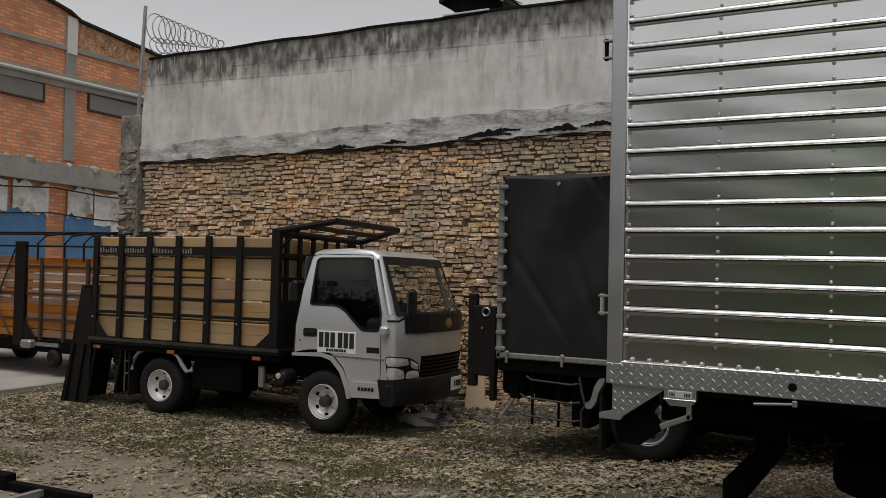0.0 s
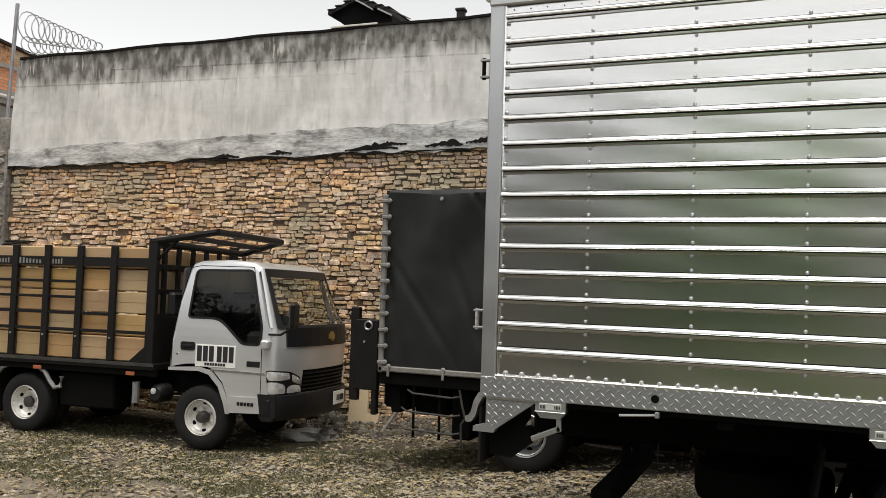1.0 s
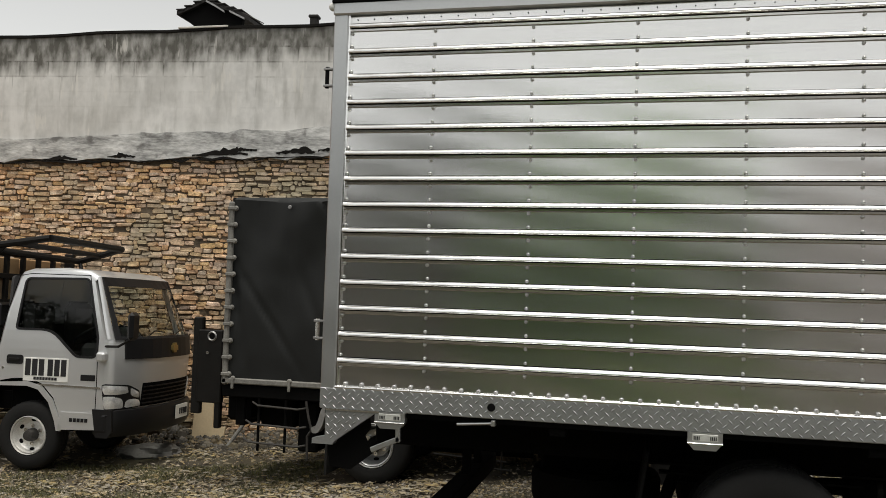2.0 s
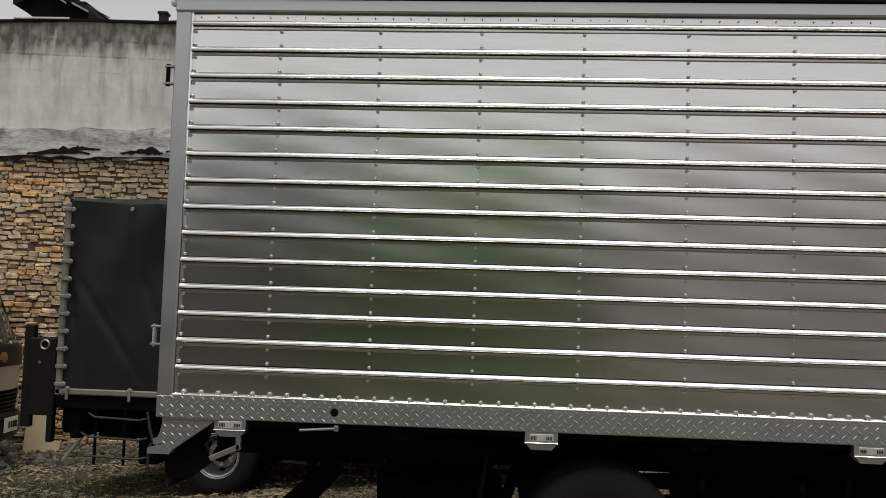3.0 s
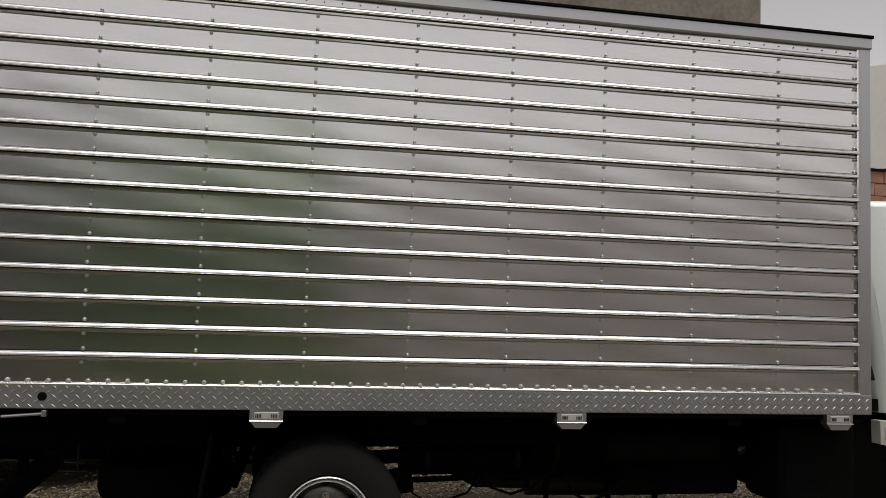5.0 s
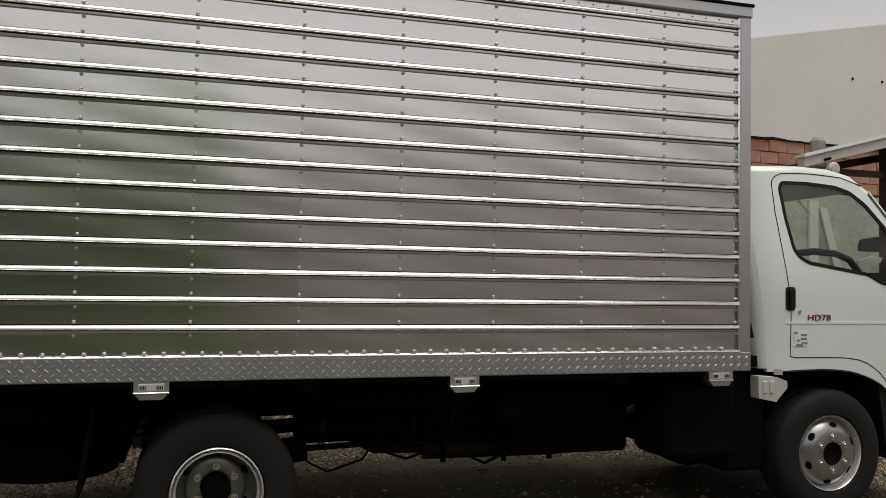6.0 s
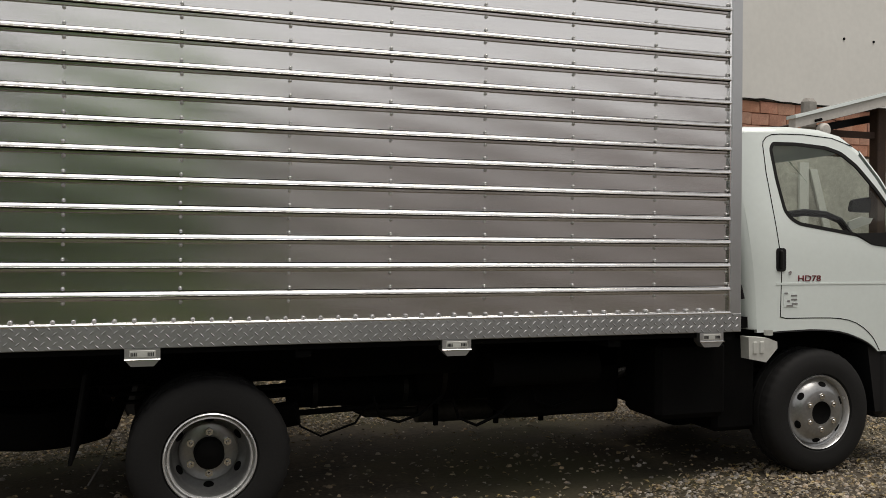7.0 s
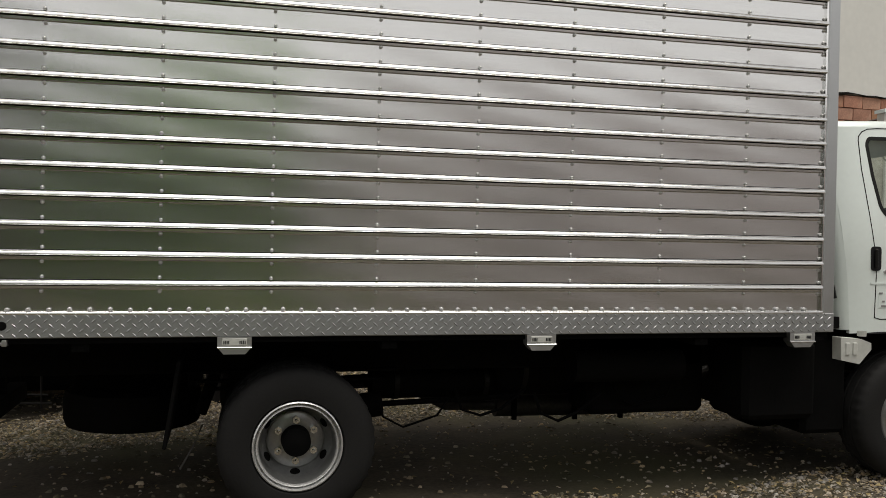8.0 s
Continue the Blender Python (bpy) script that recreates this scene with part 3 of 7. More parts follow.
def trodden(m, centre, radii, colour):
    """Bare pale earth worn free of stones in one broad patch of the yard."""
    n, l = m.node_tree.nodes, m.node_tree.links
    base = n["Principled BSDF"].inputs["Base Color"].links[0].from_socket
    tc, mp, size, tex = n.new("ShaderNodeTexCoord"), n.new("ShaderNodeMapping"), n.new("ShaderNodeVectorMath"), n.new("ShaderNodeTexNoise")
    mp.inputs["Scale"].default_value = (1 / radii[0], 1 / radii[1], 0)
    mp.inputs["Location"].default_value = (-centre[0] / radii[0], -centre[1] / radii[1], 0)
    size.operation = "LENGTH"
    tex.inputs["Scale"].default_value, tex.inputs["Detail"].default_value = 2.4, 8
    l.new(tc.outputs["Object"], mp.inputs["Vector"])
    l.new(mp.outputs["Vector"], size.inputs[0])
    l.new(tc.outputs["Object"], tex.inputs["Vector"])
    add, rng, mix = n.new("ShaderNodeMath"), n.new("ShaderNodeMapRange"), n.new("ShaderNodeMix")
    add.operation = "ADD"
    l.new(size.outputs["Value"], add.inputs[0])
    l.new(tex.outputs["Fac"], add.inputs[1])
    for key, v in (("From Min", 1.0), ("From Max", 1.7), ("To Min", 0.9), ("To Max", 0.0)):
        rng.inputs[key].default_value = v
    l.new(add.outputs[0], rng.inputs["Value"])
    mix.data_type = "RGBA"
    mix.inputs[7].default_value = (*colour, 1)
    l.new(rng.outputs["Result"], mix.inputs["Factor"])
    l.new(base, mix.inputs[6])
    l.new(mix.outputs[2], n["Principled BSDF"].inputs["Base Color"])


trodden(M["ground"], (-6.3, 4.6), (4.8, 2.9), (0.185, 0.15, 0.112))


# ---- the yard: ground, walls and houses ----
def build_ground():
    bm = bmesh.new()
    xs = [-900, -300, -90, -40, -25] + [-18 + 0.5 * i for i in range(57)] + [14, 20, 40, 90, 300, 900]
    ys = [-900, -300, -90, -40, -20, -10, -4] + [-2 + 0.5 * i for i in range(31)] + [16, 20, 40, 90, 300, 900]
    grid = []
    for x in xs:
        row = []
        for y in ys:
            bumpy = 0.035 * noise.noise(Vector((x * 0.7, y * 0.7, 0))) if abs(x) < 15 and -3 < y < 13 else 0
            row.append(bm.verts.new((x, y, ground_z(x) + bumpy - 0.01)))
        grid.append(row)
    for a, b in zip(grid, grid[1:]):
        for j in range(len(ys) - 1):
            bm.faces.new((a[j], b[j], b[j + 1], a[j + 1]))
    return whole("ground", bm, "ground", "brown earth yard strewn with gravel and leaves", "ground", kind="structure", smooth=True)


build_ground()

TH = 6.5
WALL = pose(-6, 11.0, 0, 0, 0, TH)      # local x runs along the back wall, its face at y = 0
slab = boxed(-30, -6.55, -3.4, 12, -0.7, -0.455, 0.02)
whole("pavement", moved(slab, pose(-6, 11, 0, 0, 0, 2)), "concrete", "pale concrete slab beside the gravel", "pavement", kind="structure")


def build_back_wall():
    # backing of rubble masonry, on which the bricks are laid
    bm = sheet([[(-5.9, -0.9), (17, -0.9), (17, 3.42), (1.8, 3.36), (-5.9, 3.12)]], 0.05, 0.35)
    whole("wall_back", bm, "mortar", "old rubble and brick boundary wall", "wall", kind="structure", m=WALL)
    bm = bmesh.new()
    box(bm, -6.25, -5.86, -0.06, 0.42, -0.9, 3.92, 0.015)
    whole("wall_pier", bm, "worn_pier", "grey concrete pier at the wall's end", "wall", kind="structure", m=WALL)
    # rendered upper wall, its coping slightly uneven
    top = [(-5.72, 4.86)] + [(-5.6 + 0.5 * i, 4.87 + 0.036 * (0.5 * i) + 0.012 * math.sin(i * 1.7)) for i in range(1, 16)] + [(2.9, 5.2)]
    bm = sheet([[(-5.90, 3.36), (2.9, 3.74)] + top[::-1] + [(-5.77, 4.84)]], 0.0, 0.3)
    whole("wall_upper", bm, "plaster", "grey rendered upper wall with black damp stains", "wall", kind="structure", m=WALL)
    coping = [(x, z + 0.012) for x, z in top]
    whole("wall_coping", sheet([coping + [(x, z - 0.035) for x, z in reversed(coping)]], -0.03, 0.33), "tar", "thin black mortar coping on the wall", "wall", kind="structure", m=WALL)
    # ragged cement band under it
    lower = [(-5.86 + 0.2 * i, 3.13 + 0.026 * 0.2 * i + random.uniform(-0.035, 0.035)) for i in range(44)]
    upper = [(2.72 - 0.2 * i, 3.765 - 0.043 * 0.2 * i + random.uniform(-0.028, 0.028)) for i in range(44)]
    whole("wall_band", sheet([lower + upper], -0.028, 0.2), "cement", "ragged cement band along the wall", "wall", kind="structure", m=WALL)
    # dark cracks and holes where the band has broken away
    rng = random.Random(17)
    cracks = [(-5.86 + 0.15 * i, 3.125 + 0.0039 * i + rng.uniform(-0.03, 0.02), rng.uniform(0.003, 0.02)) for i in range(58)]
    cracks = [(x, z, h * (2.2 if -2.2 < x < -1.2 or -0.5 < x < 0.8 or x > 1.1 else 1)) for x, z, h in cracks]
    loop = [(x, z - h / 2) for x, z, h in cracks] + [(x, z + h / 2) for x, z, h in reversed(cracks)]
    whole("wall_crack", sheet([loop], -0.034, -0.01), "tar", "dark ragged crack under the cement band", "wall", kind="structure", m=WALL)
    bm = bmesh.new()
    for x0, x1, z, h, peak in ((-0.15, 0.62, 3.33, 0.11, 0.6), (0.35, 0.75, 3.40, 0.05, 0.3), (1.02, 1.55, 3.375, 0.13, 0.7), (1.6, 2.1, 3.42, 0.07, 0.5), (-1.35, -0.95, 3.29, 0.06, 0.4), (-2.3, -1.8, 3.24, 0.07, 0.6)):
        n, lift = 16, 0.035 * (x1 - x0)
        up, down = [], []
        for k in range(n + 1):
            u = k / n
            tri = u / peak if u < peak else (1 - u) / (1 - peak)
            x = x0 + (x1 - x0) * u + rng.uniform(-0.008, 0.008)
            up.append((x, z + lift * u + 0.006 + h * tri ** 1.4 * rng.uniform(0.35, 1.05)))
            down.append((x, z + lift * u - rng.uniform(0.0, 0.025)))
        loop = down + up[::-1]
        got = sheet([loop], -0.036, -0.01)
        me = bpy.data.meshes.new("t")
        got.to_mesh(me)
        got.free()
        bm.from_mesh(me)
        bpy.data.meshes.remove(me)
    whole("wall_patch", bm, "tar", "black broken patches in the cement band", "wall", kind="structure", m=WALL)
    bm = bmesh.new()
    box(bm, 1.38, 1.49, 0.05, 0.16, 5.05, 5.27, 0.02)
    box(bm, 1.365, 1.505, 0.035, 0.175, 5.24, 5.28, 0.01)
    whole("wall_stub", bm, "roof", "short dark stub post on the coping", "wall", kind="structure", m=WALL)
    # taller weathered gable behind the truck, and the smooth wall beyond
    bm = boxed(7.86, 13.62, -0.02, 0.3, 3.4, 8.6)
    whole("wall_gable", bm, "brown_plaster", "tall weathered brown house wall", "wall", kind="structure", m=WALL)
    bm = sheet([[(2.9, 3.74), (7.86, 3.74), (7.86, 5.45), (2.9, 5.2)]], 0.0, 0.3)
    whole("wall_upper_middle", bm, "plaster", "grey rendered wall with damp stains", "wall", kind="structure", m=WALL)
    bm = sheet([[(13.62, 3.96), (26, 3.96), (26, 8.2), (19.4, 6.42), (16.5, 5.82), (13.62, 5.2)]], -0.03, 0.3)
    whole("wall_smooth", bm, "smooth", "smooth pale grey rendered gable wall", "wall", kind="structure", m=WALL)
    bm = boxed(13.62, 26, 0.03, 0.3, 3.08, 3.96)
    whole("wall_blocks", bm, "mortar", "red clay block wall", "wall", kind="structure", m=WALL)
    whole("wall_lower", boxed(13.62, 26, -0.01, 0.3, -0.5, 3.08), "lower_wall", "weathered pale rendered lower wall", "wall", kind="structure", m=WALL)
    foot = ground_z(11.5) - 0.03
    for label, loop in (("pale upright board standing against the wall", [(16.94, foot), (17.15, foot), (17.15, 2.94), (16.94, 2.94)]),
                        ("pale board leaning slantwise against the wall", [(18.15, foot), (18.32, foot), (17.35, 2.83), (17.18, 2.83)])):
        whole("board", sheet([loop], -0.055, -0.014), "smooth", label, "board", m=WALL)
    edge = [(13.7 + 0.2 * k, 3.955 + random.uniform(-0.018, 0.014)) for k in range(50)]
    whole("wall_edge", sheet([edge + [(x, z + random.uniform(0.008, 0.035)) for x, z in edge[::-1]]], -0.042, -0.02), "tar", "dark broken edge under the smooth render", "wall", kind="structure", m=WALL)
    # drain marks on the smooth wall
    bm = bmesh.new()
    for x, z in ((18.0, 5.2), (18.75, 5.22)):
        rod(bm, (x, -0.045, z), (x, 0.0, z), 0.025, 8)
    whole("wall_hole", bm, "hole", "small drain holes in the smooth wall", "wall", kind="structure", m=WALL)


build_back_wall()


def build_far_house():
    # the facade runs square to the back wall; local x goes along it, away from the yard's front
    m = pose(-19.35, 12.7, 0, 0, 0, 90 + TH)
    h = thing("brick_house", m, "unplastered orange brick house with grey concrete frame", "house")
    top = [(-9, 8.0), (0.6, 8.0), (2.0, 7.75), (2.35, 7.6), (5.6, 7.36), (9, 7.0)]
    part("wall", sheet([[(-9, 4.0), (9, 3.75)] + top[::-1]], 0.0, 0.3), "house_brick", h)
    part("beam", sheet([[(-9, 5.55), (9, 6.0), (9, 6.4), (-9, 5.8)]], -0.06, 0.1), "concrete", h, "grey concrete floor beam")
    for x, z0, z1 in ((2.1, 4.0, 7.62),):
        part("pillar", boxed(x - 0.17, x + 0.17, -0.04, 0.1, z0, z1), "concrete", h, "grey concrete pillar")
    part("beam", sheet([[(-9, 6.52), (9, 6.95), (9, 7.05), (-9, 6.66)]], -0.05, 0.1), "concrete", h, "thin grey concrete beam")
    part("pillar", boxed(1.95, 2.27, -0.06, 0.1, 6.72, 7.66), "smooth", h, "pale rendered pillar head")
    part("worn_brickwork", sheet([[(2.3, 6.78), (9, 6.96), (9, 6.99), (5.6, 7.33), (2.4, 7.57)]], -0.02, 0.1), "worn_brick", h, "patchy rough brickwork below the roofline")
    for x0, x1, z0, z1 in ((-2.2, 1.25, 5.38, 5.78), (2.75, 5.3, 5.42, 5.82)):
        w = part("window", boxed(x0, x1, -0.03, 0.05, z0, z1), "blind", h, "low window closed with a dull grey sheet")
        part("window_frame", sheet([[(x0 - 0.05, z0 - 0.05), (x1 + 0.05, z0 - 0.05), (x1 + 0.05, z1 + 0.05), (x0 - 0.05, z1 + 0.05)], [(x0, z0), (x1, z0), (x1, z1), (x0, z1)]], -0.045, 0.02), "rust", w)
    part("stick", rods([((3.9, -0.15, 4.0), (4.25, -0.15, 4.75))], 0.025), "beam", h)
    lrng = random.Random(77)
    for k in range(34):
        x = -4 + 0.3 * k + lrng.uniform(-0.08, 0.08)
        q = lrng.uniform(0.07, 0.17)
        bm = bmesh.new()
        bmesh.ops.create_icosphere(bm, subdivisions=1, radius=q)
        for v in bm.verts:
            v.co = Vector((v.co.x * 1.3, v.co.y, v.co.z * 0.8)) * lrng.uniform(0.75, 1.2)
        part("broken_stone", moved(bm, pose(x, -0.13, 3.86 - 0.0183 * x + lrng.uniform(-0.05, 0.05))), lrng.choice(("concrete", "lower_wall")), h)
    part("pipe", rods([((-9, -0.12, 5.8), (6, -0.12, 6.1))], 0.05), "beam", h, "pale water pipe")
    part("coping", sheet([[(p[0], p[1]) for p in top] + [(p[0], p[1] + 0.07) for p in top[::-1]]], -0.1, 0.35), "roof", h)
    part("ledge", sheet([[(-9, 3.55), (9, 3.25), (9, 3.72), (-9, 4.05)]], -0.22, 0.1), "concrete", h, "broken grey concrete ledge")
    # painted ground floor with torn posters
    part("lower_wall", boxed(-9, 9, 0.02, 0.3, -0.5, 3.6), "house_brick", h)
    for x0, x1, z0, z1 in ((-3, 1.45, 1.4, 2.75), (2.05, 5.5, 1.5, 2.65)):
        loop = [(x0, z0), (x1, z0 + 0.1)] + [(x1 - (x1 - x0) * k / 6, z1 + random.uniform(-0.12, 0.08)) for k in range(7)]
        part("painted_panel", sheet([loop], -0.03, 0.03), "blue", h, "faded blue painted panel")
    for x0, x1, z0, z1 in ((-3, 0.3, 2.62, 3.35), (0.45, 1.5, 2.6, 3.35), (2.1, 2.95, 2.6, 3.35), (3.0, 5.6, 2.35, 3.3), (3.6, 5.8, 1.6, 2.7)):
        n = 7
        loop = [(x0 + (x1 - x0) * k / n, z0 + random.uniform(-0.1, 0.12)) for k in range(n + 1)] + [(x1 - (x1 - x0) * k / n, z1 + random.uniform(-0.14, 0.08)) for k in range(n + 1)]
        part("poster", sheet([loop], -0.05, -0.032), "poster", h, "torn white paper poster")
    for z, y in ((3.4, -0.2), (2.78, -0.1)):
        part("cable", pipe([(-9 + 1.5 * k, y - 0.05, z - 0.12 * math.sin(k * 1.3) ** 2 - 0.02 * k) for k in range(11)], 0.02, 6), "black_plastic", h)


build_far_house()


def build_tile_roof():
    """The dark gabled roof that shows over the wall."""
    r = thing("gable_roof", pose(-7.1, 13.0, 5.02), "small dark tiled gable roof behind the wall", "roof")
    apex, left, mid, right = (-0.08, 1.19), (-0.59, 0.99), (0.22, 1.06), (0.60, 0.91)
    for line in ([apex, (-0.32, 1.085), left], [apex, mid, (0.50, 0.965), right]):
        thick = [(x, z + 0.03) for x, z in line] + [(x, z - 0.03) for x, z in reversed(line)]
        part("roof_slope", sheet([thick], -0.02, 1.1), "roof", r)
    # near-black sheet stands in for the shade inside the open gable
    part("gable", sheet([[(-0.56, 0.97), (-0.43, 0.87), (-0.30, 0.78), (-0.30, 0.5), (0.52, 0.5), (0.56, 0.92), (-0.08, 1.17)]], 0.05, 0.12), "hole", r, "black sheet for the shade inside the gable")
    part("ridge_tile", boxed(-0.13, -0.03, -0.04, 1.1, 1.20, 1.245, 0.015), "roof", r)
    for line in ([(-0.06, 1.175), (0.10, 1.09), (0.27, 0.985)], [(0.36, 0.99), (0.62, 0.86)]):
        board = [(x, z) for x, z in line] + [(x, z - 0.03) for x, z in reversed(line)]
        part("barge_board", sheet([board], -0.05, -0.02), "galv", r, "weathered pale barge board")
    for x, z in ((-0.52, 1.045), (-0.38, 1.10), (-0.22, 1.165), (0.06, 1.165), (0.20, 1.105), (0.36, 1.04), (0.50, 0.99)):
        part("roof_tile", boxed(x - 0.075, x + 0.075, -0.04, 1.1, z - 0.012, z + 0.012, 0.006), "roof", r)
    part("stay_wire", rods([((0.50, 0.0, 0.99), (0.95, 0.0, 0.76))], 0.008), "exhaust", r)
    whole("wall_coping_sheet", boxed(-0.25, 0.45, -0.05, 0.4, 5.075, 5.10, 0.004, m=pose(0, 0, 0, 0, -2, 0)), "beam", "pale loose sheet lying along the coping", "wall", kind="structure", m=WALL)


build_tile_roof()


def build_wire():
    f = thing("razor_wire", WALL @ pose(-5.9, 0.1, 0), "coiled razor wire on a leaning steel post", "wire")
    part("post", rods([((-0.04, -0.1, 3.9), (0.06, -0.1, 5.75))], 0.03), "galv", f, "grey steel post")
    for cz, r0, r1, n in ((5.42, 0.25, 0.06, 12), (5.12, 0.14, 0.08, 7)):
        pts = []
        for k in range(n * 14):
            a, u = 2 * math.pi * k / 14, k / (n * 14)
            r = r0 + (r1 - r0) * u
            pts.append((0.12 + u * (1.45 if n > 8 else 0.9) + 0.06 * math.cos(a), 0.05 + r * math.cos(a) * 0.8, cz - 0.42 * u * (1 if n > 8 else 0.3) + r * math.sin(a)))
        part("coil", pipe(pts, 0.009, 5), "galv", f)


build_wire()

# added unseen walls and greenery close the yard behind the camera and shape reflections
whole("wall_front", boxed(-26, 3, -11.3, -11, -0.6, 4.0), "brown_plaster", "unseen weathered wall, added to darken reflections", "wall", kind="structure")
whole("wall_front_pale", boxed(3, 26, -11.3, -11, -0.6, 5.2), "pink", "unseen pinkish wall, added to tint reflections", "wall", kind="structure")
whole("wall_side", boxed(21, 21.3, -11, 13.8, -0.6, 5), "concrete", "plain grey side wall of the yard", "wall", kind="structure")


def build_tree(at, height, spread, seed, foliage):
    rng = random.Random(seed)
    t = thing("tree", pose(*at), "leafy green tree by the boundary wall" if foliage == "leaves" else "unseen dark-leaved tree, added to darken reflections", "tree", "trees by the boundary wall")
    limbs = [((0, 0, 0), (0.1, 0.05, height * 0.35), 0.16, 0.11)]
    tips = []
    for k in range(7):
        a = 2 * math.pi * k / 7 + rng.uniform(-0.3, 0.3)
        tip = (spread * 0.6 * math.cos(a), spread * 0.6 * math.sin(a), height * rng.uniform(0.55, 0.9))
        limbs.append(((0.1, 0.05, height * 0.33), tip, 0.08, 0.03))
        tips.append(tip)
    bm = bmesh.new()
    for p, q, r, r2 in limbs:
        rod(bm, p, q, r, 8, r2)
    part("trunk", bm, "bark", t)
    verts, faces = [], []
    for k in range(3600):
        c = Vector(rng.choice(tips)) + Vector((rng.gauss(0, 0.45), rng.gauss(0, 0.45), rng.gauss(0, 0.4))) * spread * 0.4
        d, e = Vector((rng.gauss(0, 1), rng.gauss(0, 1), rng.gauss(0, 1))).normalized() * 0.13, Vector((rng.gauss(0, 1), rng.gauss(0, 1), rng.gauss(0, 1))).normalized() * 0.06
        i = len(verts)
        verts += [c - d, c + e, c + d, c - e]
        faces.append((i, i + 1, i + 2, i + 3))
    me = bpy.data.meshes.new("crown")
    me.from_pydata(verts, [], faces)
    me.materials.append(M[foliage])
    ob = new("crown", me)
    ob.parent = t


# the three farthest left are added to darken the silver cab's window
for tx, ty, height, spread, seed, foliage in ((-21.0, -9.3, 6.4, 3.0, 14, "dark_leaves"), (-16.5, -9.5, 6.2, 3.0, 15, "dark_leaves"), (-12.0, -9.4, 6.4, 3.0, 16, "dark_leaves"), (-8.0, -9.6, 6.0, 3.0, 3, "dark_leaves"), (-4.4, -9.4, 5.6, 2.6, 5, "dark_leaves"), (-0.6, -9.3, 5.3, 2.3, 8, "leaves"), (6.7, -8.6, 3.4, 0.5, 21, "dark_leaves")):
    build_tree((tx, ty, ground_z(tx)), height, spread, seed, foliage)


def build_shrub(at, height, spread, seed):
    rng = random.Random(seed)
    t = thing("shrub", pose(*at), "dense green shrub at the foot of the wall", "shrub", "shrubs at the foot of the wall")
    bm = bmesh.new()
    for k in range(6):
        a = 2 * math.pi * k / 6
        rod(bm, (0, 0, 0), (spread * 0.4 * math.cos(a), spread * 0.4 * math.sin(a), height * 0.7), 0.035, 6, 0.015)
    part("stem", bm, "bark", t)
    verts, faces = [], []
    for k in range(4800):
        a, u, q = rng.uniform(0, 6.283), rng.random() ** 0.6, rng.random()
        c = Vector((spread * u * math.cos(a), spread * u * math.sin(a) * 0.7, 0.1 + height * q * (1 - 0.35 * u * u)))
        d, e = Vector((rng.gauss(0, 1), rng.gauss(0, 1), rng.gauss(0, 1))).normalized() * 0.11, Vector((rng.gauss(0, 1), rng.gauss(0, 1), rng.gauss(0, 1))).normalized() * 0.06
        i = len(verts)
        verts += [c - d, c + e, c + d, c - e]
        faces.append((i, i + 1, i + 2, i + 3))
    me = bpy.data.meshes.new("foliage")
    me.from_pydata(verts, [], faces)
    me.materials.append(M["leaves"])
    ob = new("foliage", me)
    ob.parent = t


for tx, height, spread, seed in ((-2.7, 3.9, 1.1, 41), (-1.3, 4.9, 1.3, 42), (-0.1, 3.5, 1.0, 43)):
    build_shrub((tx, -8.0, ground_z(tx)), height, spread, seed)


def build_grass():
    rng, verts, faces = random.Random(61), [], []
    for _ in range(5000):
        x, y = rng.gauss(-0.2, 1.2), -8.8 + abs(rng.gauss(0, 2.2))
        c, a, h = Vector((x, y, ground_z(x) - 0.03)), rng.uniform(0, 6.3), rng.uniform(0.12, 0.34)
        d, lean = Vector((math.cos(a), math.sin(a), 0)) * 0.012, Vector((rng.gauss(0, 0.07), rng.gauss(0, 0.07), h))
        n = len(verts)
        verts += [c - d, c + d, c + lean]
        faces.append((n, n + 1, n + 2))
    me = bpy.data.meshes.new("grass")
    me.from_pydata(verts, [], faces)
    me.materials.append(M["leaves"])
    tagged(new("grass", me), "tall green grass before the shrubs", "grass", kind="stuff")


build_grass()


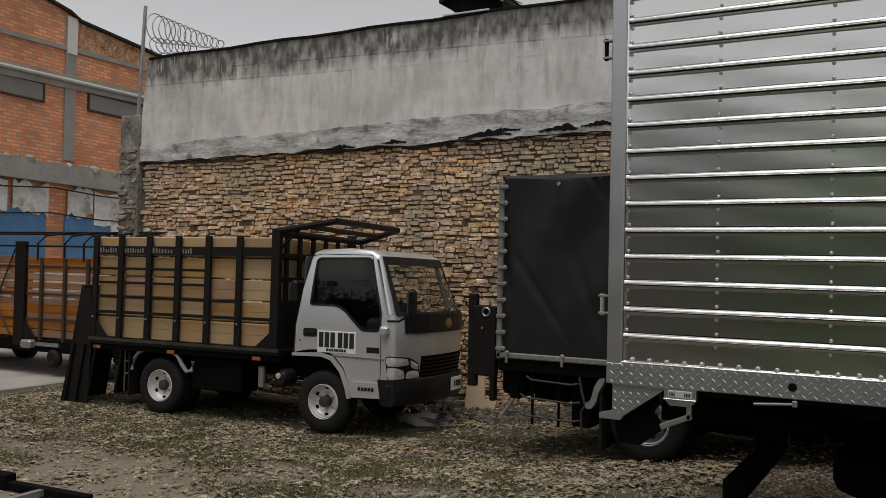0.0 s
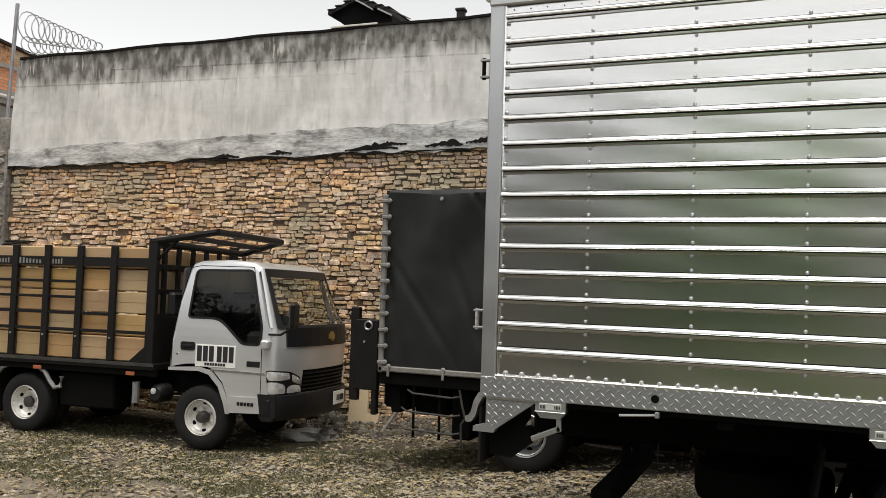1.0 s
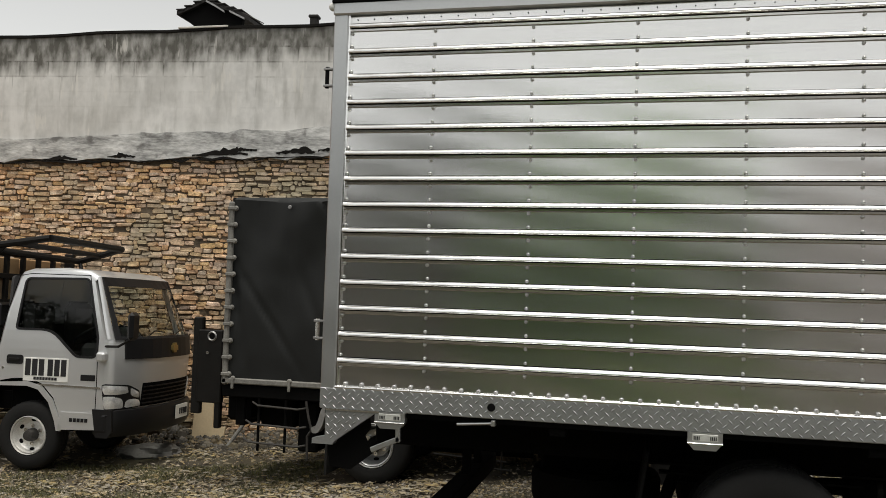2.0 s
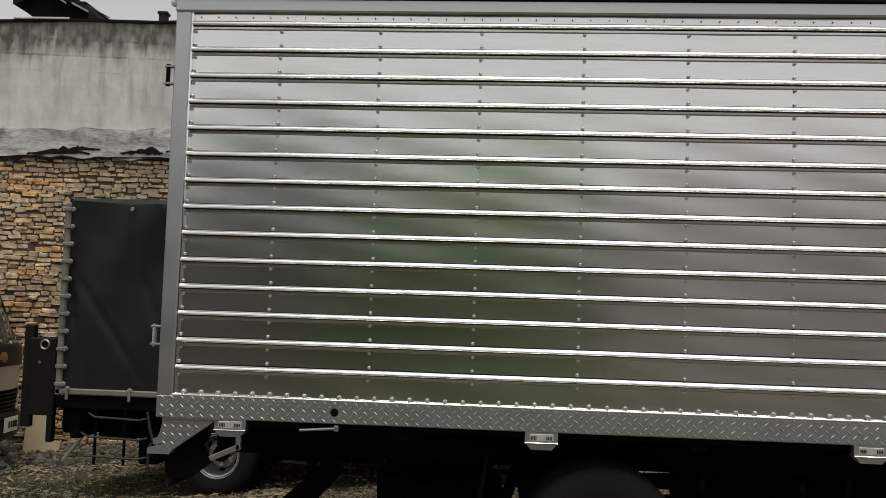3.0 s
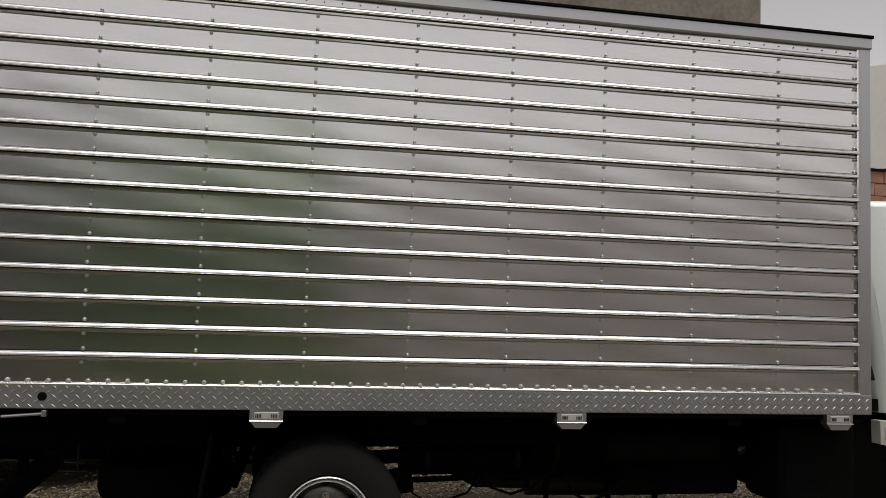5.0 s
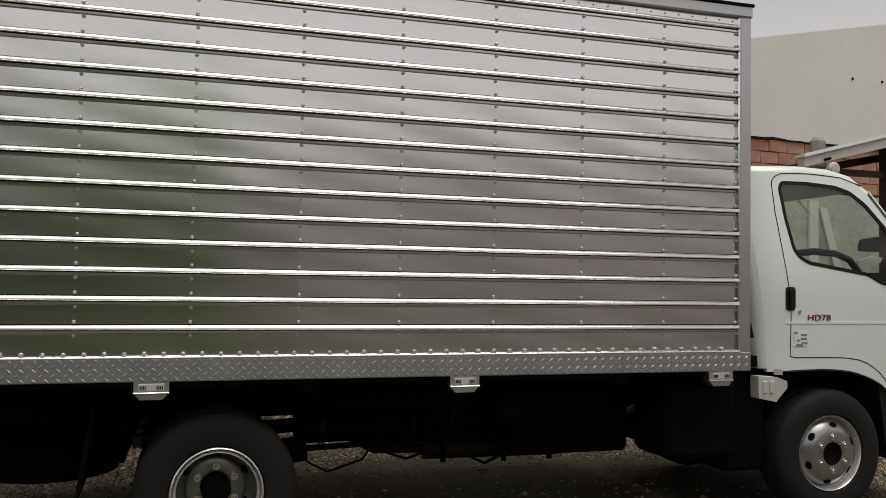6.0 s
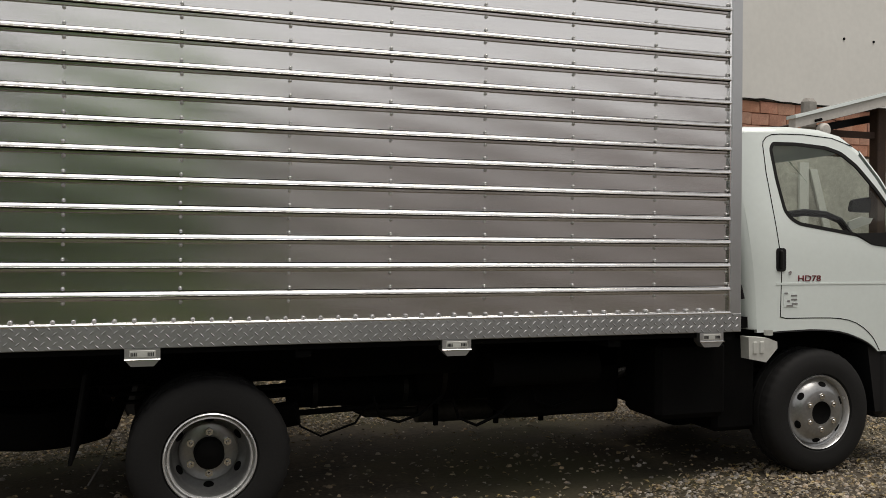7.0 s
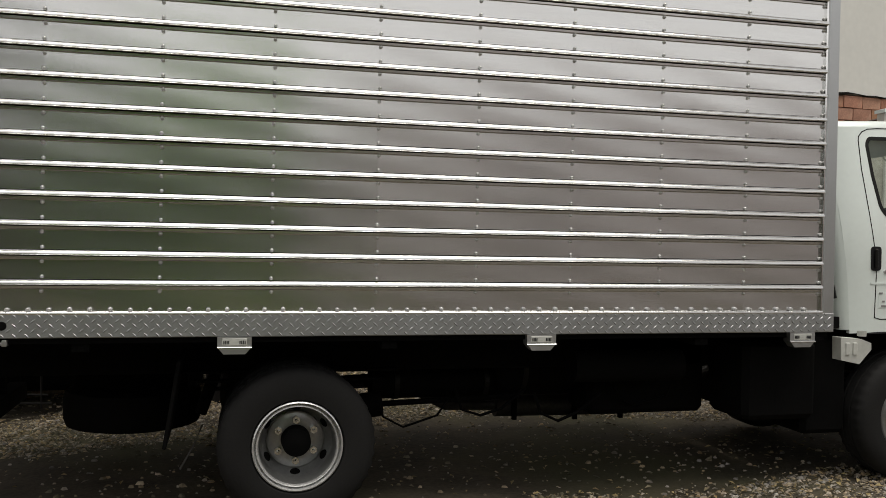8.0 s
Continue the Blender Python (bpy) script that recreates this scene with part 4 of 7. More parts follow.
# ---- vehicles ----
def wheel(parent, x, y, z, r, w, style, steel="rim", jut=0.0):
    """A road wheel with its outer face at y, facing -y."""
    rr = r * (0.575 if style == "dish" else 0.6)
    if style == "dish":        # the hollow face of a twin wheel
        prof = [(0.0, rr), (-0.014, rr * 0.99), (-0.018, rr * 0.965), (-0.008, rr * 0.948), (0.034, rr * 0.94), (0.036, rr * 0.912), (0.004, rr * 0.902), (0.0, rr * 0.87), (0.016, rr * 0.85), (0.125, rr * 0.83), (0.14, rr * 0.80), (0.178, rr * 0.67), (0.18, rr * 0.645), (0.162, rr * 0.635), (0.158, rr * 0.61), (0.16, 0.08), (0.16, 0.0)]
        hub = [(0.06 - jut, 0.0), (0.064 - jut, 0.05), (0.08 - jut * 0.7, rr * 0.32), (0.165, rr * 0.335)]
        nuts, nut_y, holes, hole_y, steep = rr * 0.46, 0.128, rr * 0.735, 0.159, 0.9
    else:                      # the domed face of a steering wheel
        prof = [(0.0, rr), (-0.014, rr * 0.98), (-0.004, rr * 0.95), (0.022, rr * 0.92), (0.028, rr * 0.88), (0.012, rr * 0.83), (-0.022, rr * 0.66), (-0.03, rr * 0.58), (-0.03, 0.075), (0.0, 0.07), (0.03, 0.0)]
        hub = [(-0.012, 0.0), (-0.012, 0.05), (-0.028, 0.078), (0.03, 0.08)]
        nuts, nut_y, holes, hole_y = rr * 0.44, -0.036, rr * 0.745, -0.006
        steep = -0.85
    if steel == "rim_pale":    # a lighter truck's rim is not so deep
        prof, hub = ([(d * 0.5 if d > 0.04 else d, q) for d, q in line] for line in (prof, hub))
        nut_y, hole_y = nut_y * 0.5, hole_y * 0.5
    cut = 9 if style == "dish" else 4
    ob = part("wheel", lathe(prof[cut - 1:], 64, centre=(x, y, z)), steel, parent, smooth=True)
    part("rim_ring", lathe(prof[:cut], 64, centre=(x, y, z)), "ring" if steel == "rim" else steel, ob, smooth=True)
    tyre = [(0.01, rr * 0.99), (-0.02, rr * 1.04), (-0.028, rr * 1.25), (-0.02, r * 0.90), (0.0, r * 0.97), (0.022, r), (w * 0.3, r), (w * 0.32, r - 0.012), (w * 0.36, r - 0.012), (w * 0.38, r), (w * 0.62, r), (w * 0.64, r - 0.012), (w * 0.68, r - 0.012), (w * 0.7, r), (w - 0.02, r), (w, r * 0.96), (w + 0.015, r * 0.8), (w, rr)]
    part("tyre", lathe(tyre, 160, centre=(x, y, z), lug=((5, 14), 0.006)), "rubber", ob, smooth=True)
    part("hub", lathe(hub, 24, centre=(x, y, z)), "hole" if steel == "rim" else "exhaust", ob, smooth=True)
    for k in range(6):
        a = 2 * math.pi * (k + 0.5) / 6
        c = Vector((x + nuts * math.cos(a), y + nut_y, z + nuts * math.sin(a)))
        bm = rod(bmesh.new(), c + Vector((0, 0.035, 0)), c, 0.021, 6)
        rod(bm, c, c - Vector((0, 0.012, 0)), 0.009, 8, 0.004)
        part("wheel_nut", bm, "chrome" if style != "dish" else "zinc", ob)
    for k in range(6):
        a = 2 * math.pi * k / 6 + (math.pi / 2 if style == "dish" else 0.4)
        out, round_ = Vector((math.cos(a), 0, math.sin(a))), Vector((-math.sin(a), 0, math.cos(a)))
        n = (Vector((0, -1, 0)) - out * steep).normalized()
        m = Matrix((n.cross(round_), -n, round_)).transposed().to_4x4()
        m.translation = Vector((x, y + hole_y, z)) + out * holes + n * 0.001
        bm = lathe([(-0.002, 0.0), (-0.002, 0.0235), (0.006, 0.0245)], 18)
        bmesh.ops.transform(bm, matrix=m @ Matrix.Diagonal((0.82, 1, 1.15, 1)), verts=bm.verts[:])
        part("vent_hole", bm, "hole", ob)
    return ob


def bars(parent, x0, x1, y, z0, z1, n, gap=0.3, material="ink", depth=0.003):
    """Unreadable or withheld writing: a row of plain upright bars."""
    w = (x1 - x0) / n
    bm = bmesh.new()
    for k in range(n):
        box(bm, x0 + w * (k + gap / 2), x0 + w * (k + 1 - gap / 2), y - depth, y, z0, z1)
    return part("print", bm, material, parent)


TRUCK_Y = 4.76


def build_box_truck():
    t = thing("box_truck", pose(0, TRUCK_Y, 0), "white cab truck with a ribbed bright aluminium cargo box", "truck")
    rng = random.Random(4)
    x0, x1, z0, z1, deep = -1.826, 3.567, 0.934, 3.14, 2.2
    b = part("cargo_box", boxed(x0 + 0.03, x1 - 0.03, 0.045, deep, z0 + 0.02, z1 - 0.02), "alu_frame", t)
    # upright sheets, each a little out of true
    edges = [x0 + 0.09] + [-1.26 + 0.53 * i for i in range(9)] + [x1 - 0.083]
    for i, (a, c) in enumerate(zip(edges, edges[1:])):
        bm, tilt, bow, lean = bmesh.new(), rng.uniform(-0.001, 0.001), rng.uniform(-0.0014, 0.0014), rng.uniform(-0.0022, 0.0022)
        grid, across, up = [], 12, 42
        for k in range(across + 1):
            u, col = k / across, []
            x = a + (c - a) * u
            for v in range(up + 1):
                w = v / up
                y = 0.022 + tilt * math.sin(2 * math.pi * u) + bow * (1 - (2 * u - 1) ** 2) + lean * (2 * w - 1) * 4 * u * (1 - u)
                y += 0.0008 * math.sin(58.8 * w + x * 7.5) + 0.0005 * noise.noise(Vector((x * 5.5, i * 2.0, w * 13)))
                col.append(bm.verts.new((x + (0.001 if k == across else 0), y, 1.04 + 2.025 * w)))
            grid.append(col)
        for g, h in zip(grid, grid[1:]):
            for v in range(up):
                bm.faces.new((g[v], h[v], h[v + 1], g[v + 1]))
        part("side_panel", bm, "alu", b, smooth=True)
    # rolled ribs: a bead between two black shade strips, and the folded lip of the sheet below it
    bead = [(0.030, -0.012), (-0.003, -0.012), (-0.008, -0.0105), (-0.0105, -0.0075), (-0.0105, -0.0045), (-0.0085, 0.001), (-0.003, 0.0075), (0.005, 0.0115), (0.030, 0.0125)]
    lip = [(0.030, -0.0165), (0.0178, -0.0165), (0.0188, -0.0275), (0.0155, -0.0302), (0.0165, -0.0325), (0.030, -0.0325)]

    def rolled(name, profile, zc, material, seed):
        """A long folded profile with the small waves of hand-fitted sheet metal."""
        bm, n, rows = bmesh.new(), 90, []
        for k in range(n + 1):
            x = x0 + 0.092 + (x1 - x0 - 0.177) * k / n
            dy, dz, tw = (a * noise.noise(Vector((x * f, seed * 3.7, q))) for a, f, q in ((0.0012, 1.7, 0.0), (0.0014, 1.1, 5.0), (0.05, 2.3, 9.0)))
            rows.append([bm.verts.new((x, y + dy + tw * z, zc + z + dz - tw * (y - 0.01))) for y, z in profile])
        for g, h in zip(rows, rows[1:]):
            for j in range(len(profile) - 1):
                bm.faces.new((g[j], h[j], h[j + 1], g[j + 1]))
        for row in (rows[0], rows[-1]):
            bm.faces.new(row)
        part(name, bm, material, b, smooth=True)

    for k in range(14):
        zc = 1.196 + 0.1395 * k
        rolled("rib", bead, zc, "alu_rib", k)
        rolled("rib_lip", lip, zc, "alu", k + 20)
        # thin black strips paint the shade lines under and over the bead
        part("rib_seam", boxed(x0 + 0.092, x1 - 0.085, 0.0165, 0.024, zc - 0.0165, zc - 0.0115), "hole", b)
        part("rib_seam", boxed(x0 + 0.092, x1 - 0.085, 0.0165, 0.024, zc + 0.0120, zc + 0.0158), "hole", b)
    # rivets in pairs over and under every rib, column by column
    bm = bmesh.new()
    bmesh.ops.create_uvsphere(bm, u_segments=10, v_segments=7, radius=0.0095)
    rivet = mesh_of("rivet", moved(bm, Matrix.Diagonal((1, 1.1, 1, 1))), "rivet", True)
    for x in [x0 + 0.103] + edges[1:-1] + [x1 - 0.098]:
        for k in range(14):
            for dz in (-0.041, 0.027):
                if k == 13 and dz > 0:
                    continue
                ob = new("rivet", rivet)
                ob.parent = b
                ob.matrix_local = pose(x + rng.uniform(-0.002, 0.002), 0.019, 1.196 + 0.1395 * k + dz)
    bm = bmesh.new()
    for k in range(56):
        got = bmesh.ops.create_uvsphere(bm, u_segments=6, v_segments=4, radius=0.0038)["verts"]
        bmesh.ops.translate(bm, verts=got, vec=(x0 + 0.13 + k * 0.0935, 0.018, 3.045))
    tagged(part("screw_row", bm, "hole", b), kind="stuff")
    # frame
    part("corner_post", boxed(x0, x0 + 0.082, 0, 0.09, z0 + 0.1, z1 - 0.01, 0.006), "alu_frame", b)
    part("corner_post", boxed(x1 - 0.076, x1, 0, 0.09, z0 + 0.1, z1 - 0.01, 0.006), "alu_frame", b)
    for xa, xb in ((x0 + 0.082, x0 + 0.094), (x1 - 0.088, x1 - 0.076)):
        part("bead", boxed(xa, xb, 0.004, 0.05, z0 + 0.112, 3.07, 0.003), "alu_rib", b)
    part("top_rail", boxed(x0 - 0.004, x1 + 0.004, -0.012, 0.10, 3.068, z1 + 0.005, 0.008), "alu_frame", b)
    part("top_lip", boxed(x0 - 0.01, x1 + 0.01, -0.022, 0.02, z1 - 0.008, z1 + 0.012, 0.005), "chassis", b)
    part("roof", boxed(x0 + 0.02, x1 - 0.02, 0.05, deep + 0.01, z1 - 0.02, z1 + 0.02, 0.01), "alu", b)
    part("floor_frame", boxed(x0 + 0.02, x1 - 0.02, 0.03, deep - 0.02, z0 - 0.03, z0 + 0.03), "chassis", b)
    sk = part("skirt_rail", boxed(x0, x1, -0.002, 0.06, z0, z0 + 0.112, 0.004), "tread", b, "embossed tread plate")
    part("bead", rods([((x0 + 0.082, 0.004, z0 + 0.115), (x1 - 0.076, 0.004, z0 + 0.115))], 0.0085, 12), "alu_rib", b, smooth=True)

    def lugs(inside, y, step=0.053, size=0.86, row_step=0.0228):
        """Raised lozenges of a tread plate, turned by turns this way and that."""
        verts, faces = [], []
        for i in range(-2, 160):
            for j in range(0, 20):
                cx, cz = -1.9 + i * step + (step / 2 if j % 2 else 0), 0.7185 + j * row_step
                if not inside(cx, cz):
                    continue
                a = radians(42 if j % 2 else -42)
                u, v = Vector((math.cos(a), 0, math.sin(a))) * 0.019 * size, Vector((-math.sin(a), 0, math.cos(a))) * 0.0052 * size
                c, n = Vector((cx, y, cz)), len(verts)
                verts += [c - u, c - v, c + u, c + v, c - u * 0.5 - Vector((0, 0.0035, 0)), c + u * 0.5 - Vector((0, 0.0035, 0))]
                faces += [(n, n + 1, n + 4), (n + 1, n + 5, n + 4), (n + 1, n + 2, n + 5), (n + 2, n + 3, n + 5), (n + 3, n + 4, n + 5), (n + 3, n, n + 4)]
        me = bpy.data.meshes.new("tread_pattern")
        me.from_pydata(verts, [], faces)
        me.materials.append(M["tread"])
        ob = new("tread_pattern", me)
        return tagged(ob, kind="stuff")
    lugs(lambda x, z: x0 + 0.01 < x < x1 - 0.01 and z0 + 0.012 < z < z0 + 0.104, -0.002).parent = b
    for k in range(57):
        x = x0 + 0.135 + k * 0.0905
        bm = lathe([(-0.002, 0.0), (-0.001, 0.005), (0.004, 0.0092), (0.012, 0.0112), (0.022, 0.0112)], 10, centre=(x, 0, z0 + 0.133 + rng.uniform(-0.002, 0.002)))
        rod(bm, (x, 0.004, z0 + 0.118), (x, 0.004, z0 + 0.139), 0.0075, 6)
        part("bolt", bm, "ring", b, smooth=True)
    # corner foot of tread plate
    foot = [(-1.79, 0.934), (-1.50, 0.934), (-1.735, 0.765), (-1.745, 0.745), (-1.862, 0.745), (-1.862, 0.772), (-1.79, 0.79)]
    g = part("corner_foot", sheet([foot], 0.0, 0.05), "tread", t, "embossed tread plate gusset")

    def in_foot(x, z):
        return -1.785 < x < -1.52 and 0.775 < z < 0.925 and z > 0.80 + (x + 1.70) * 0.72
    lugs(in_foot, 0.0, 0.042, 0.78, 0.0215).parent = g
    part("corner_flap", sheet([[(-1.80, 0.73), (-1.572, 0.914), (-1.556, 0.838), (-1.588, 0.79), (-1.543, 0.70), (-1.663, 0.607), (-1.784, 0.615)]], 0.075, 0.083), "hole", t, "black rubber corner flap")
    part("foot_rim", boxed(-1.79, -1.49, -0.006, 0.05, 0.926, 0.936), "alu_rib", g)
    bm = bmesh.new()
    bmesh.ops.create_uvsphere(bm, u_segments=12, v_segments=8, radius=0.024)
    part("corner_lamp", moved(bm, pose(x0 - 0.012, 0.01, z1 - 0.02)), "white_plate", t, "small round white marker lamp", smooth=True)
    # door hinges on the rear corner
    for z in (2.728, 1.352):
        h = part("hinge", boxed(x0 - 0.052, x0 + 0.004, 0.0, 0.03, z + 0.04, z + 0.052, 0.002), "galv", t, "grey steel door hinge")
        part("hinge_leaf", boxed(x0 - 0.052, x0 + 0.004, 0.0, 0.03, z - 0.052, z - 0.04, 0.002), "galv", h)
        part("hinge_pin", rods([((x0 - 0.034, 0.015, z - 0.058), (x0 - 0.034, 0.015, z + 0.058))], 0.012), "zinc" if z < 2 else "hole", h)
    # stops, lamp brackets and small fittings along the sill
    part("plug", lathe([(-0.006, 0.0), (-0.006, 0.018), (0.0, 0.022)], 16, centre=(-0.894, -0.001, 0.992)), "hole", t, "round black rubber plug")
    lever = rod(bmesh.new(), (-1.075, 0.02, 0.893), (-0.89, 0.02, 0.908), 0.008, 8)
    box(lever, -0.895, -0.872, 0.0, 0.05, 0.895, 0.925, 0.003)
    part("lever", lever, "alu_frame", t, "bare metal tail lever")
    for i, x in enumerate((-1.432, 0.157, 1.756, 3.358)):
        br = part("lamp_bracket", sheet([[(x - 0.082, 0.934), (x + 0.082, 0.934), (x + 0.082, 0.882), (x + 0.052, 0.848), (x - 0.052, 0.848), (x - 0.082, 0.882)]], -0.004, 0.06), "alu_frame", t, "folded aluminium bracket with a printed plate")
        part("bracket_lip", boxed(x - 0.084, x + 0.084, -0.014, 0.0, 0.878, 0.884, 0.002), "alu_rib", br)
        part("printed_plate", boxed(x - 0.06, x + 0.06, -0.008, -0.004, 0.892, 0.926, 0.002), "tank", br)
        bars(br, x - 0.055, x - 0.024, -0.008, 0.899, 0.916, 4, 0.45)
        bars(br, x + 0.022, x + 0.055, -0.008, 0.899, 0.916, 4, 0.45)
    ext = bmesh.new()
    box(ext, -1.40, -1.375, 0.0, 0.03, 0.78, 0.85, 0.003)
    box(ext, -0.085, 0.085, 0.0, 0.03, -0.014, 0.014, 0.003, m=pose(-1.455, 0, 0.765, 0, -24, 0))
    part("bracket_stay", ext, "alu_frame", t)
    # undercarriage; some parts are guesses, added to fill the black shade there
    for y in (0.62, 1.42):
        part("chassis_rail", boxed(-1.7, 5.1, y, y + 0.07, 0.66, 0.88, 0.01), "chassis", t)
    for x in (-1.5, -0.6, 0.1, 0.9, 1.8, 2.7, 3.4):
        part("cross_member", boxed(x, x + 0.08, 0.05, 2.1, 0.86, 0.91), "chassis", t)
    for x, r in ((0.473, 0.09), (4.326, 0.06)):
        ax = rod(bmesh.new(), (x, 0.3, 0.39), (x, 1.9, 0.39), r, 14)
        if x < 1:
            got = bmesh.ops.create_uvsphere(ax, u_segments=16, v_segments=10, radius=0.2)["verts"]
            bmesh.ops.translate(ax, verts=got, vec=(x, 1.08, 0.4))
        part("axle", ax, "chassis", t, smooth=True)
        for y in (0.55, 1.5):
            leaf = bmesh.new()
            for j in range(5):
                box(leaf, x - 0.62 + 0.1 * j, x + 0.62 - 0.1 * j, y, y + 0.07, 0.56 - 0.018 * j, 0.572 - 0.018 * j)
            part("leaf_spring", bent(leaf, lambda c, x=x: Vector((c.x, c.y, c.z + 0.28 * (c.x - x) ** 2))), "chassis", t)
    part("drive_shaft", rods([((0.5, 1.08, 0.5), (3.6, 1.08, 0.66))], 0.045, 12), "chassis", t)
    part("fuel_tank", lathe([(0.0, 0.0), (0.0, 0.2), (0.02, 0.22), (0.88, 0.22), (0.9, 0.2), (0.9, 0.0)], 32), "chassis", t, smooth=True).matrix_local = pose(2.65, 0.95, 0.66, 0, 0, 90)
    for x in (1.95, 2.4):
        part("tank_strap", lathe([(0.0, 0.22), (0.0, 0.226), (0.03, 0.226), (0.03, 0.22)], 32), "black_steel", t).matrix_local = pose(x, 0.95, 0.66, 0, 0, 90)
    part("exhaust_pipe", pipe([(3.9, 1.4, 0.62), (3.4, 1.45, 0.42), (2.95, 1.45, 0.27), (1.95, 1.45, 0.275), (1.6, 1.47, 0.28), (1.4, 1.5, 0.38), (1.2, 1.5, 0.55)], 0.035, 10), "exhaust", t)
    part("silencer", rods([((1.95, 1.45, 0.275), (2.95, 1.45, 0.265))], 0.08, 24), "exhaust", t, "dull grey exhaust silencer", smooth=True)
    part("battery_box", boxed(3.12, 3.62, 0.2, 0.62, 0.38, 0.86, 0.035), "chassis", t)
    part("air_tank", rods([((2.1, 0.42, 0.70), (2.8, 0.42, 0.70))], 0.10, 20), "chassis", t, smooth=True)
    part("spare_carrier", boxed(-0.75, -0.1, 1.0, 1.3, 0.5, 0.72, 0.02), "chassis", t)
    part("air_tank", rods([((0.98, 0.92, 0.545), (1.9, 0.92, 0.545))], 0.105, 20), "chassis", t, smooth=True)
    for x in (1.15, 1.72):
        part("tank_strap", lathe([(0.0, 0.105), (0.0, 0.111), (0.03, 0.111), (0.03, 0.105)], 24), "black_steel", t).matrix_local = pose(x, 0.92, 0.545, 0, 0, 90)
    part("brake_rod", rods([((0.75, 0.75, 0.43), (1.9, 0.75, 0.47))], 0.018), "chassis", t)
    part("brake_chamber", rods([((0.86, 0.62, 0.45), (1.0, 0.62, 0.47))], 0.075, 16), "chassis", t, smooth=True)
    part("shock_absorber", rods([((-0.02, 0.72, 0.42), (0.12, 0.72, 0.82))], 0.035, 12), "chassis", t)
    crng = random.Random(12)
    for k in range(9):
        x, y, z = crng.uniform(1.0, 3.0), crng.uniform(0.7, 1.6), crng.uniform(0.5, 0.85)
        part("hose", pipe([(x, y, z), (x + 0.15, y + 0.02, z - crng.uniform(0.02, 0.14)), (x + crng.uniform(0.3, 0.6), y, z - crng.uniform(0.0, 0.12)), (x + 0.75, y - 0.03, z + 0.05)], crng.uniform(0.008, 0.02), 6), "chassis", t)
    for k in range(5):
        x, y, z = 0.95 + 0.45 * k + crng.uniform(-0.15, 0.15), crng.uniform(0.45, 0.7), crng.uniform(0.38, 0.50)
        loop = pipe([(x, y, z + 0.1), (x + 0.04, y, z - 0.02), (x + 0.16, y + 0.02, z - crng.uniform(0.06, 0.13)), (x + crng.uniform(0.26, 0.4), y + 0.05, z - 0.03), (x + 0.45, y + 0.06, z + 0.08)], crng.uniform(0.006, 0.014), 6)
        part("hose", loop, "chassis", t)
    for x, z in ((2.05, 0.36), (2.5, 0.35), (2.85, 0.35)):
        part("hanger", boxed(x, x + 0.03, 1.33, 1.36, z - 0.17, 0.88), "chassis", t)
    # black block added to fill the shade beside the tank
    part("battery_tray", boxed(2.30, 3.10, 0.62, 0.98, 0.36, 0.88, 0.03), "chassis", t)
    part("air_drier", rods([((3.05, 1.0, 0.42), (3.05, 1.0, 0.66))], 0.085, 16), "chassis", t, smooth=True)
    # chassis black in place of rubber sinks the spare into the shade
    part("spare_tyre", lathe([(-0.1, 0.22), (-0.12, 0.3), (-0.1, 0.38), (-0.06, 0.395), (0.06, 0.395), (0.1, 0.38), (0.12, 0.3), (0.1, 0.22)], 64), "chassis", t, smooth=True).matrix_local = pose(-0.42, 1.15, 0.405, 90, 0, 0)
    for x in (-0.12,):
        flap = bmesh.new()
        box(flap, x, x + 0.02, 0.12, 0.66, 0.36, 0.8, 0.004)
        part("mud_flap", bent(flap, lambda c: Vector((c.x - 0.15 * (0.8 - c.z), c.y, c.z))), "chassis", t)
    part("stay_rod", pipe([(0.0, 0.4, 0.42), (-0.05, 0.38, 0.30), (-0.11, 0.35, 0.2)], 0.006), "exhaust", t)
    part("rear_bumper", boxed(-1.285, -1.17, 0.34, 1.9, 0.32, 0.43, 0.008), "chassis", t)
    for y in (1.05, 1.43):
        part("bumper_stay", boxed(-1.25, -1.20, y, y + 0.05, 0.42, 0.70), "chassis", t)
    # wheels: twins behind, singles in front
    for y, s in ((0.125, "dish"),):
        wheel(t, 0.484, y, 0.352, 0.408, 0.2, s)
    part("inner_tyre", lathe([(0, 0.22), (0.0, 0.36), (0.03, 0.394), (0.17, 0.394), (0.2, 0.36), (0.2, 0.22)], 40, cap=True, centre=(0.473, 0.36, 0.366)), "rubber", t, smooth=True)
    for y in (1.62, 1.86):
        part("inner_tyre", lathe([(0, 0.22), (0.0, 0.36), (0.03, 0.394), (0.17, 0.394), (0.2, 0.36), (0.2, 0.22)], 40, cap=True, centre=(0.473, y, 0.366)), "rubber", t, smooth=True)
    wheel(t, 4.326, 0.21, 0.372, 0.408, 0.21, "dome")
    part("inner_tyre", lathe([(0, 0.22), (0.0, 0.36), (0.03, 0.394), (0.17, 0.394), (0.2, 0.36), (0.2, 0.22)], 40, cap=True, centre=(4.326, 1.75, 0.366)), "rubber", t, smooth=True)
    build_white_cab(t)


